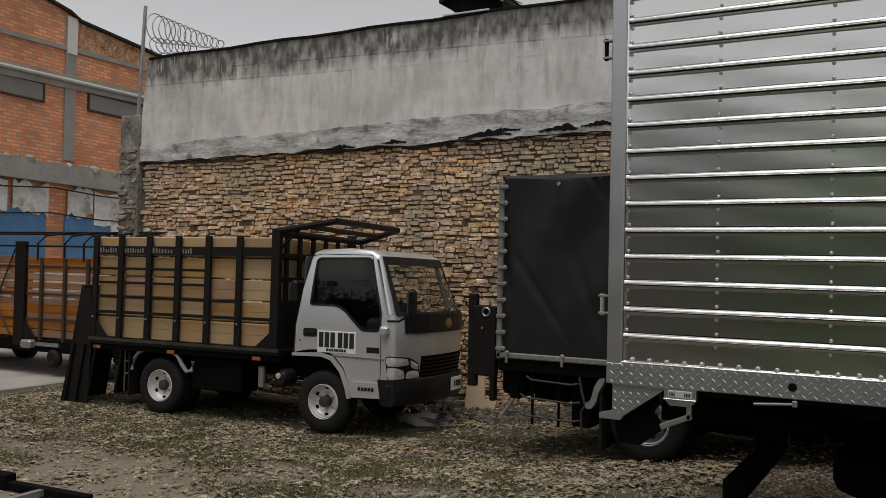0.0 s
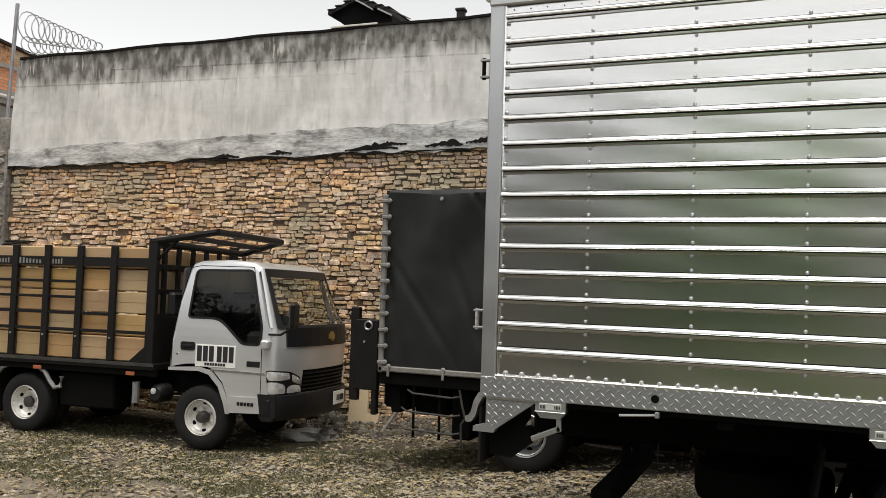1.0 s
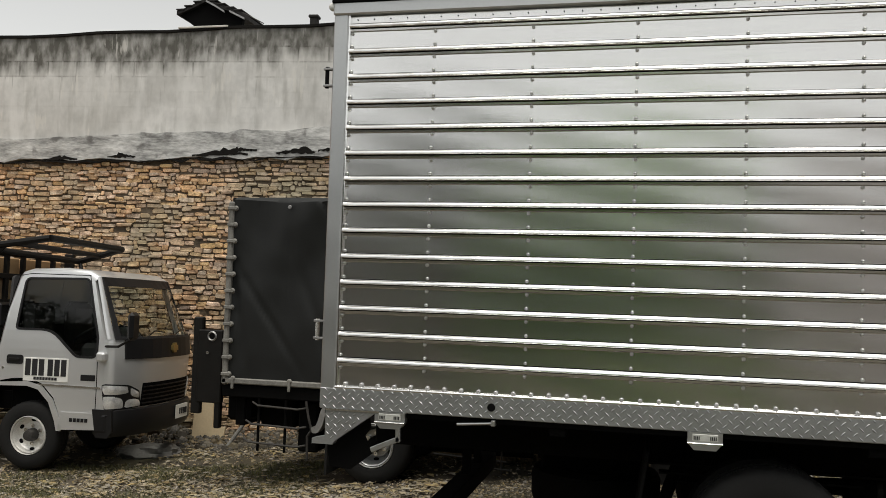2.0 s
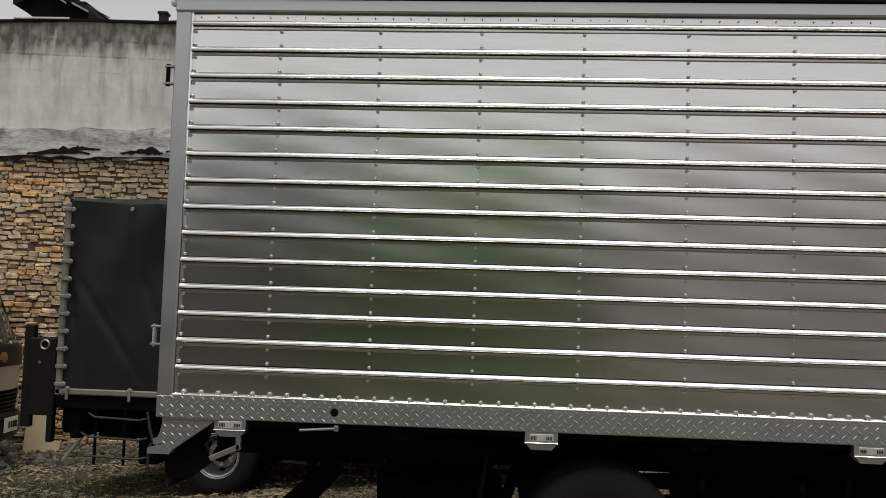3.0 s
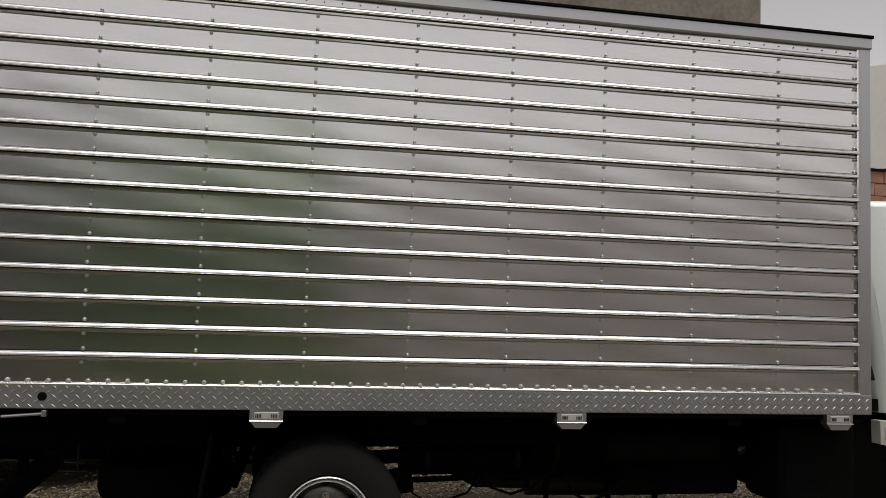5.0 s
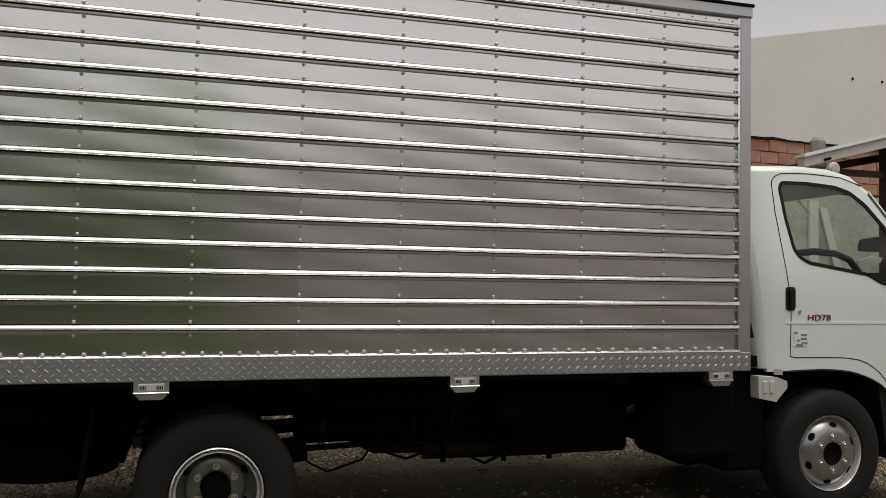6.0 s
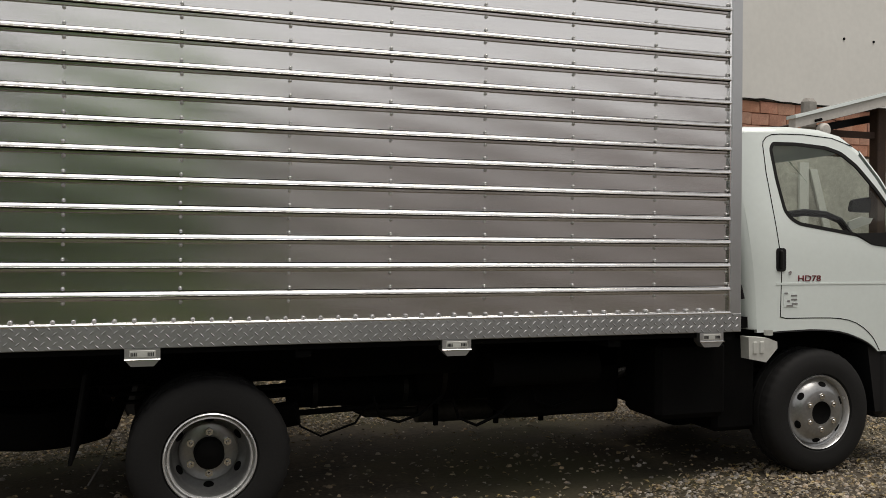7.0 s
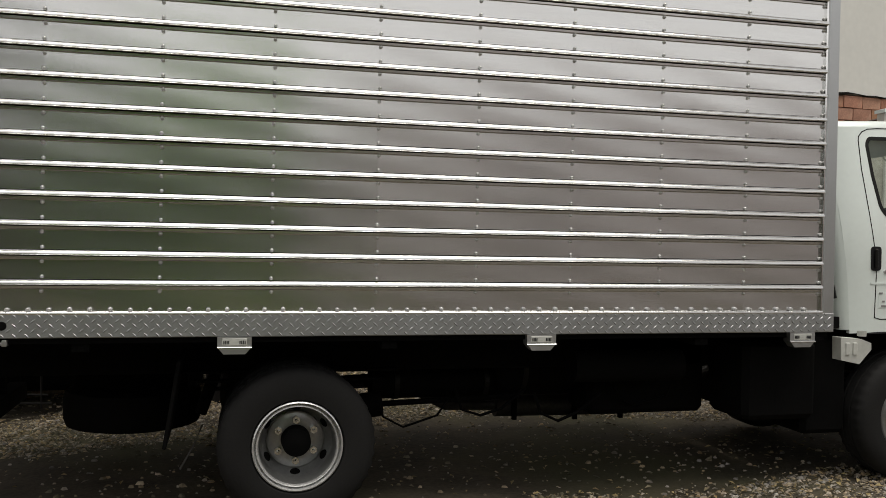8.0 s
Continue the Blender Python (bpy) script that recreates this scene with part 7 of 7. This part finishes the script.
# ---- the wooden stake truck at the far end ----
def build_wooden_truck():
    t = thing("wooden_stake_truck", pose(-13.7, 9.75, -0.48, 0, 0, 3), "stake truck bed of orange varnished planks with hoops", "truck")
    for x0, x1 in ((-3.3, -0.42), (-0.12, 2.3)):
        for k in range(10):
            zz = 0.66 + 0.138 * k
            if x0 > -1 and k > 8:
                continue
            gap = 0.034 if 4 <= k <= 7 else 0.012
            part("plank", boxed(x0, x1, 0.0, 0.03, zz, zz + 0.138 - gap, 0.004), "plank", t)
            # pale strips paint the brightness that comes through the slits
            if 4 <= k <= 7:
                part("pale_slit", boxed(x0 + 0.1, x1 - 0.15 * (k % 3), 0.012, 0.02, zz + 0.138 - gap, zz + 0.138), "poster", t, "pale strip for the bright background between the planks")
        part("lining", boxed(x0, x1, 1.72, 1.75, 0.66, 2.0), "plank", t)
    for x in (-2.4, -1.6, -0.9, 0.24, 0.80, 1.34, 1.9):
        part("stake", boxed(x - 0.03, x + 0.03, -0.05, 0.0, 0.5, 2.0, 0.006), "rust", t)
    post = boxed(-0.40, -0.15, -0.06, 0.02, 0.5, 2.28, 0.008)
    part("corner_post", post, "black_steel", t, "broad black corner post")
    part("corner_gusset", sheet([[(-0.15, 0.95), (0.16, 0.63), (-0.15, 0.63)]], -0.05, -0.03), "black_steel", t)
    part("brace", rods([((-1.1, -0.04, 0.8), (-0.42, -0.04, 2.15)), ((-1.1, -0.04, 1.5), (-0.5, -0.04, 0.68))], 0.015), "rust", t)
    for z in (0.95, 1.38, 1.84):
        part("band", boxed(-3.3, 2.3, -0.015, -0.002, z, z + 0.03), "rust", t)
    part("bed", boxed(-3.4, 2.4, -0.05, 1.8, 0.42, 0.62, 0.01), "chassis", t)
    part("bed_rail", boxed(-0.1, 0.75, -0.08, -0.05, 0.52, 0.58), "galv", t)
    part("coupling", boxed(-0.05, 0.2, -0.2, -0.05, 0.48, 0.62, 0.03), "galv", t)
    for x in (0.1, 0.75, 1.2, 1.7, 2.2):
        part("hoop", pipe([(x, 0.0, 1.95), (x, 0.0, 2.25), (x + 0.04, 0.12, 2.38), (x + 0.15, 0.5, 2.45), (x + 0.15, 1.3, 2.45), (x + 0.05, 1.65, 2.38), (x, 1.75, 1.95)], 0.018), "black_steel", t)
    part("top_rail", rods([((-3.3, 0.0, 2.2), (2.3, 0.0, 2.2)), ((-3.3, 0.5, 2.45), (2.4, 0.5, 2.45)), ((-3.3, 1.3, 2.45), (2.4, 1.3, 2.45))], 0.016), "black_steel", t)
    for x in (-2.2, 1.2):
        for y in (0.1, 1.5):
            part("wheel", lathe([(0, 0.0), (0, 0.18), (-0.01, 0.2), (0.0, 0.31), (0.03, 0.34), (0.17, 0.34), (0.2, 0.31), (0.2, 0.0)], 32, centre=(x, y, 0.34)), "rubber", t, smooth=True)
    part("spare_wheel", lathe([(0, 0.0), (0, 0.08), (-0.01, 0.1), (0.03, 0.15), (0.1, 0.15), (0.12, 0.1), (0.12, 0.0)], 24, centre=(0.62, -0.1, 0.33)), "rubber", t, smooth=True)
    part("hanger", rods([((0.62, -0.04, 0.33), (0.62, -0.04, 0.5))], 0.02), "chassis", t)
    part("tail_plate", boxed(-0.06, 0.34, 0.03, 0.05, 0.62, 0.8), "black_steel", t)


build_wooden_truck()


# ---- canopy and posts beyond the white cab ----
def build_canopy():
    c = thing("roof_canopy", pose(7.73, 9.0, 0), "open steel canopy with a pale sloping edge beam", "canopy")
    part("edge_beam", sheet([[(-0.23, 2.885), (-0.23, 3.00), (0.757, 3.255), (3.4, 3.94), (3.4, 3.80), (0.757, 3.131)]], 0.0, 0.12), "beam", c, "pale sloping edge beam")
    part("beam_lip", sheet([[(-0.25, 3.00), (-0.25, 3.04), (3.4, 3.985), (3.4, 3.94)]], -0.03, 0.14), "white", c)
    part("roof_sheet", bent(boxed(0.3, 3.4, 0.13, 1.1, 2.98, 3.02), lambda v: Vector((v.x, v.y, v.z + 0.255 * (v.x - 0.2)))), "rust", c, "dark underside of the roof")
    part("rafter", bent(boxed(0.5, 3.4, 0.5, 0.56, 2.90, 3.0), lambda v: Vector((v.x, v.y, v.z + 0.2 * (v.x - 0.4)))), "black_steel", c)
    part("purlin", boxed(0.5, 3.4, 0.3, 0.36, 2.86, 2.94), "rust", c)
    part("post", boxed(1.26, 1.40, 0.25, 0.4, 0.0, 3.25, 0.01), "rust", c, "brown steel post")
    part("post", boxed(3.0, 3.14, 0.25, 0.4, 0.0, 3.6, 0.01), "rust", c, "brown steel post")
    part("post_elbow", pipe([(1.33, 0.32, 2.85), (1.38, 0.32, 3.02), (1.52, 0.32, 3.15), (1.85, 0.32, 3.26)], 0.065, 10), "rust", c)
    part("stub", bent(boxed(0.14, 0.34, 0.25, 0.4, 2.9, 3.32, 0.05), lambda v: v), "concrete", c, "rounded grey stub post")
    part("beam_hole", rods([((0.05, -0.005, 2.985), (0.15, -0.005, 3.01))], 0.016), "hole", c)
    tip = lathe([(-0.03, 0.0), (-0.025, 0.06), (0.0, 0.085), (0.05, 0.09)], 20, centre=(0.19, -0.02, 2.88))
    part("lamp_dome", tip, "beam", c, "round pale lamp cover", smooth=True)
    cr = thing("stacked_boards", pose(10.5, 10.4, 0, 0, 0, -6), "stack of pale boards under the canopy", "boards")
    for k in range(6):
        part("board", boxed(0, 1.5, 0, 0.5, 1.3 + 0.26 * k, 1.53 + 0.26 * k, 0.01), "concrete" if k % 2 else "smooth", cr)
    part("trestle", boxed(0.1, 1.4, 0.05, 0.45, 0.0, 1.29, 0.02), "rust", cr)
    for x in (6.35, 6.75):
        p = thing("pale_post", pose(x, 10.6, 0, 0, 0, 0), "tall pale timber post leaning by the wall", "post", "pale posts by the wall")
        part("shaft", bent(boxed(-0.09, 0.09, -0.05, 0.05, 0.0, 2.75, 0.01), lambda v, s=(0.0 if x < 6.5 else -0.12): Vector((v.x + s * v.z, v.y, v.z))), "beam", p)


build_canopy()


# ---- loose gravel and leaves ----
def scatter(name, count, material, label, category, make, seed, area):
    rng, verts, faces = random.Random(seed), [], []
    for _ in range(count):
        x, y = area(rng)
        z = ground_z(x) + 0.035 * noise.noise(Vector((x * 0.7, y * 0.7, 0))) - 0.01
        make(rng, Vector((x, y, z)), verts, faces)
    me = bpy.data.meshes.new(name)
    me.from_pydata(verts, [], faces)
    me.materials.append(M[material])
    return tagged(new(name, me), label, category, kind="stuff")


def pebble(rng, c, verts, faces):
    s = rng.choice((0.007, 0.009, 0.011, 0.014, 0.021)) * rng.uniform(0.8, 1.3)
    n, a = len(verts), rng.uniform(0, 6.3)
    for k in range(5):
        b = a + 2 * math.pi * k / 5
        q = s * rng.uniform(0.7, 1.3)
        verts.append(c + Vector((q * math.cos(b), q * math.sin(b) * 0.8, -0.004)))
    for k in range(5):
        b = a + 2 * math.pi * k / 5
        q = s * rng.uniform(0.4, 0.75)
        verts.append(c + Vector((q * math.cos(b), q * math.sin(b) * 0.8, s * rng.uniform(0.3, 0.6))))
    faces.append(tuple(range(n + 5, n + 10)))
    for k in range(5):
        faces.append((n + k, n + (k + 1) % 5, n + 5 + (k + 1) % 5, n + 5 + k))


def leaf(rng, c, verts, faces):
    n, a, s = len(verts), rng.uniform(0, 6.3), rng.uniform(0.010, 0.026)
    u, v = Vector((math.cos(a), math.sin(a), rng.uniform(-0.3, 0.3))) * s, Vector((-math.sin(a), math.cos(a), rng.uniform(-0.4, 0.4))) * s * 0.5
    c = c + Vector((0, 0, 0.016))
    verts.extend([c - u, c - v * 0.9 + Vector((0, 0, 0.006)), c + u, c + v + Vector((0, 0, 0.008))])
    faces.append((n, n + 1, n + 2, n + 3))


def thinned_out(rng, x, y):
    """Whether a stone or leaf is left out here: on trodden earth, and under trucks to darken the shaded ground."""
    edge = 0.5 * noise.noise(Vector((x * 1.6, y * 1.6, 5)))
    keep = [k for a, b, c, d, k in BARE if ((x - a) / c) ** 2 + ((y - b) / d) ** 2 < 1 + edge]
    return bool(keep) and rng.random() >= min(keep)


BARE = ((-8.0, 9.55, 2.7, 0.95, 0.10), (-2.2, 9.0, 1.9, 0.9, 0.15), (-0.7, 5.55, 2.8, 1.2, 0.07), (2.6, 6.15, 2.4, 1.1, 0.09), (-5.4, 9.3, 1.6, 0.5, 0.15), (-6.3, 4.7, 4.8, 2.6, 0.30))      # stones thinned to deepen the shade under trucks; the last is trodden earth


def yard(rng):
    while True:
        x, y = rng.uniform(-12.4, 7.5), 0.4 + 10.8 * rng.random() ** 0.9
        if y < 3.4 and rng.random() > ((y - 0.4) / 3.0) ** 2 + 0.35 * noise.noise(Vector((x * 0.9, y * 0.9, 9))):
            continue
        if x < -1.4 and y > 4.6 and noise.noise(Vector((x * 2.3, y * 2.9, 2))) < rng.uniform(-0.75, 0.12):
            continue
        if not thinned_out(rng, x, y):
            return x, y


def rubble(rng, c, verts, faces):
    """Broken stone heaped against the wall's foot."""
    n0 = len(verts)
    pebble(rng, c, verts, faces)
    k = rng.uniform(1.2, 3.2)
    for i in range(n0, len(verts)):
        verts[i] = c + (verts[i] - c) * k


def wall_foot(rng):
    return rng.uniform(-7.5, -1.6), 10.0 + 1.0 * rng.random()


heap = scatter("rubble", 1500, "rubble", "broken stone heaped along the wall's foot", "rubble", rubble, 25, wall_foot)
for v in heap.data.vertices:
    reach = 11.0 + (v.co.x + 6) * 0.114 - v.co.y
    v.co.z += max(0, 0.30 * (1 - reach / 0.9)) * (0.6 + 0.4 * noise.noise(Vector((v.co.x * 1.3, 0, 0))))
scatter("loose_gravel", 5500, "stone", "thinly strewn gravel on bare earth", "gravel", pebble, 26, lambda rng: (rng.uniform(-10, 10), rng.uniform(-8, 3.0)))
scatter("gravel", 90000, "stone", "loose pale gravel strewn over the yard", "gravel", pebble, 21, yard)
scatter("leaf_litter", 64000, "leaf", "dry brown leaves among the gravel", "leaves", leaf, 22, yard)


def big_leaf(rng, c, verts, faces):
    n0 = len(verts)
    leaf(rng, c, verts, faces)
    k = rng.uniform(1.5, 2.9)
    for i in range(n0, len(verts)):
        d = verts[i] - c
        verts[i] = c + Vector((d.x * k, d.y * k, d.z * 1.2))


def far_yard(rng):
    while True:
        x, y = rng.uniform(-12.0, -1.6), rng.uniform(4.6, 10.6)
        if noise.noise(Vector((x * 2.3, y * 2.9, 2))) + 0.4 > rng.random() and not thinned_out(rng, x, y):
            return x, y


scatter("fallen_leaves", 11000, "leaf", "large dry leaves and chips strewn over the far yard", "leaves", big_leaf, 28, far_yard)


def weed(rng, c, verts, faces):
    """A low tuft of three blades."""
    for _ in range(3):
        n, a, h = len(verts), rng.uniform(0, 6.3), rng.uniform(0.012, 0.045)
        d = Vector((math.cos(a), math.sin(a), 0)) * 0.006
        verts.extend([c - d, c + d, c + Vector((rng.gauss(0, 0.022), rng.gauss(0, 0.022), h))])
        faces.append((n, n + 1, n + 2))


def weedy(rng):
    """Weeds grow in patches, thickest round the stake truck's wheels."""
    while True:
        x, y = rng.uniform(-11.5, -3.2), rng.uniform(5.6, 9.4)
        if noise.noise(Vector((x * 0.9, y * 1.4, 3))) + 0.35 - 0.22 * abs(y - 7.7) > rng.random() * 0.8:
            return x, y


scatter("weeds", 24000, "moss", "low green weeds among the gravel", "weeds", weed, 27, weedy)


# ---- bricks of the back wall and clay blocks, last ----
def rough_brick(rng, x, z, w, h, verts, faces, y=0.05, broken=1.0):
    """A worn brick: broken corners, uneven edges and a slightly swollen face."""
    j = lambda s: rng.uniform(-s, s)
    proud, turn = rng.choice((0.012, 0.020, 0.028, 0.038)), j(0.10 * broken)
    h *= 1 + broken * rng.uniform(-0.32, 0.22)
    z += j(0.012) * broken
    a, b = w / 2, h / 2
    loop = []
    for sx, sz in ((-1, -1), (1, -1), (1, 1), (-1, 1)):
        cut_x, cut_z = broken * min(a * 0.7, h * rng.uniform(0.12, 0.6)) + 0.002, broken * h * rng.uniform(0.10, 0.40) + 0.002
        pair = [(sx * a, sz * (b - cut_z)), (sx * (a - cut_x), sz * b)]
        loop += pair if sx * sz > 0 else pair[::-1]
    cx, cz = x + a, z + b
    loop = [(cx + px + j(0.007), cz + pz + j(0.005) + turn * px) for px, pz in loop]
    n, k = len(verts), len(loop)
    shrink = 1 - (1 - rng.uniform(0.76, 0.90)) * broken - 0.02
    verts += [Vector((px, y + 0.02, pz)) for px, pz in loop]
    verts += [Vector((px, y - proud * rng.uniform(0.45, 0.75), pz)) for px, pz in loop]
    verts += [Vector((cx + (px - cx) * (1 - (1 - shrink) * 0.5), y - proud * rng.uniform(0.85, 1.2), cz + (pz - cz) * shrink)) for px, pz in loop]
    for i in range(k):
        m = (i + 1) % k
        faces += [(n + i, n + m, n + k + m, n + k + i), (n + k + i, n + k + m, n + 2 * k + m, n + 2 * k + i)]
    faces.append(tuple(range(n + 2 * k, n + 3 * k)))


def lay_bricks():
    rng = random.Random(31)
    wall = bpy.data.objects["wall_back"]
    bulk_v, bulk_f, pier_v, pier_f, singles = [], [], [], [], 0
    z, row = -0.6, 0
    while z < 3.34:
        h = rng.uniform(0.046, 0.074)
        x = -5.86 + rng.uniform(0, 0.1)
        while x < 5.2:
            w = rng.choice((0.06, 0.10, 0.14, 0.19, 0.23, 0.15)) * rng.uniform(0.85, 1.15)
            limit = 3.12 + (x + 5.9) * 0.031
            if z + h < limit and rng.random() > 0.012:
                g = rng.uniform(0.006, 0.017)
                dz = 0.02 * math.sin(x * 1.3 + row * 0.4) + 0.03 * noise.noise(Vector((x * 1.9, row * 0.21, 2))) + rng.uniform(-0.014, 0.014)
                if -1.0 < x < 1.9 and 2.0 < z < 3.35 and singles < 300:
                    v, f = [], []
                    rough_brick(rng, x, z + dz, w - g, h - 0.008, v, f, broken=0.7)
                    me = bpy.data.meshes.new("brick")
                    me.from_pydata(v, [], f)
                    me.materials.append(M["brick_ob"])
                    ob = new("brick", me)
                    ob.parent = wall
                    singles += 1
                else:
                    rough_brick(rng, x, z + dz, w - g, h - 0.008, bulk_v, bulk_f, broken=0.7)
            x += w
        z += h
        row += 1
    # rubble of the pier at the wall's end
    z = -0.5
    while z < 3.3:
        h, x = rng.uniform(0.06, 0.13), -6.26
        while x < -5.92:
            w = rng.uniform(0.08, 0.22)
            if rng.random() > 0.25:
                rough_brick(rng, x, z, min(w, -5.87 - x) - 0.012, h - 0.012, pier_v, pier_f, -0.055)
            x += w
        z += h
    me = bpy.data.meshes.new("pier_rubble")
    me.from_pydata(pier_v, [], pier_f)
    me.materials.append(M["pier_stone"])
    ob = new("pier_rubble", me)
    ob.parent = bpy.data.objects["wall_pier"]
    tagged(ob, "crumbling grey and brown rubble", kind="stuff")
    me = bpy.data.meshes.new("brickwork")
    me.from_pydata(bulk_v, [], bulk_f)
    me.materials.append(M["brick"])
    ob = new("brickwork", me)
    ob.parent = wall
    tagged(ob, "worn tan and orange bricks", kind="stuff")
    # red clay blocks beyond the cab
    wall = bpy.data.objects["wall_blocks"]
    shapes = []
    for k in range(4):
        v, f = [], []
        rough_brick(rng, 0, 0, 0.392, 0.200, v, f, 0.03, 0.12)
        me = bpy.data.meshes.new("clay_block")
        me.from_pydata(v, [], f)
        me.materials.append(M["clay"])
        shapes.append(me)
    for r in range(4):
        for k in range(17):
            ob = new("clay_block", rng.choice(shapes))
            ob.parent = wall
            ob.matrix_local = pose(13.66 + 0.4 * k + (0.2 if r % 2 else 0), 0, 3.74 - 0.208 * r)


lay_bricks()
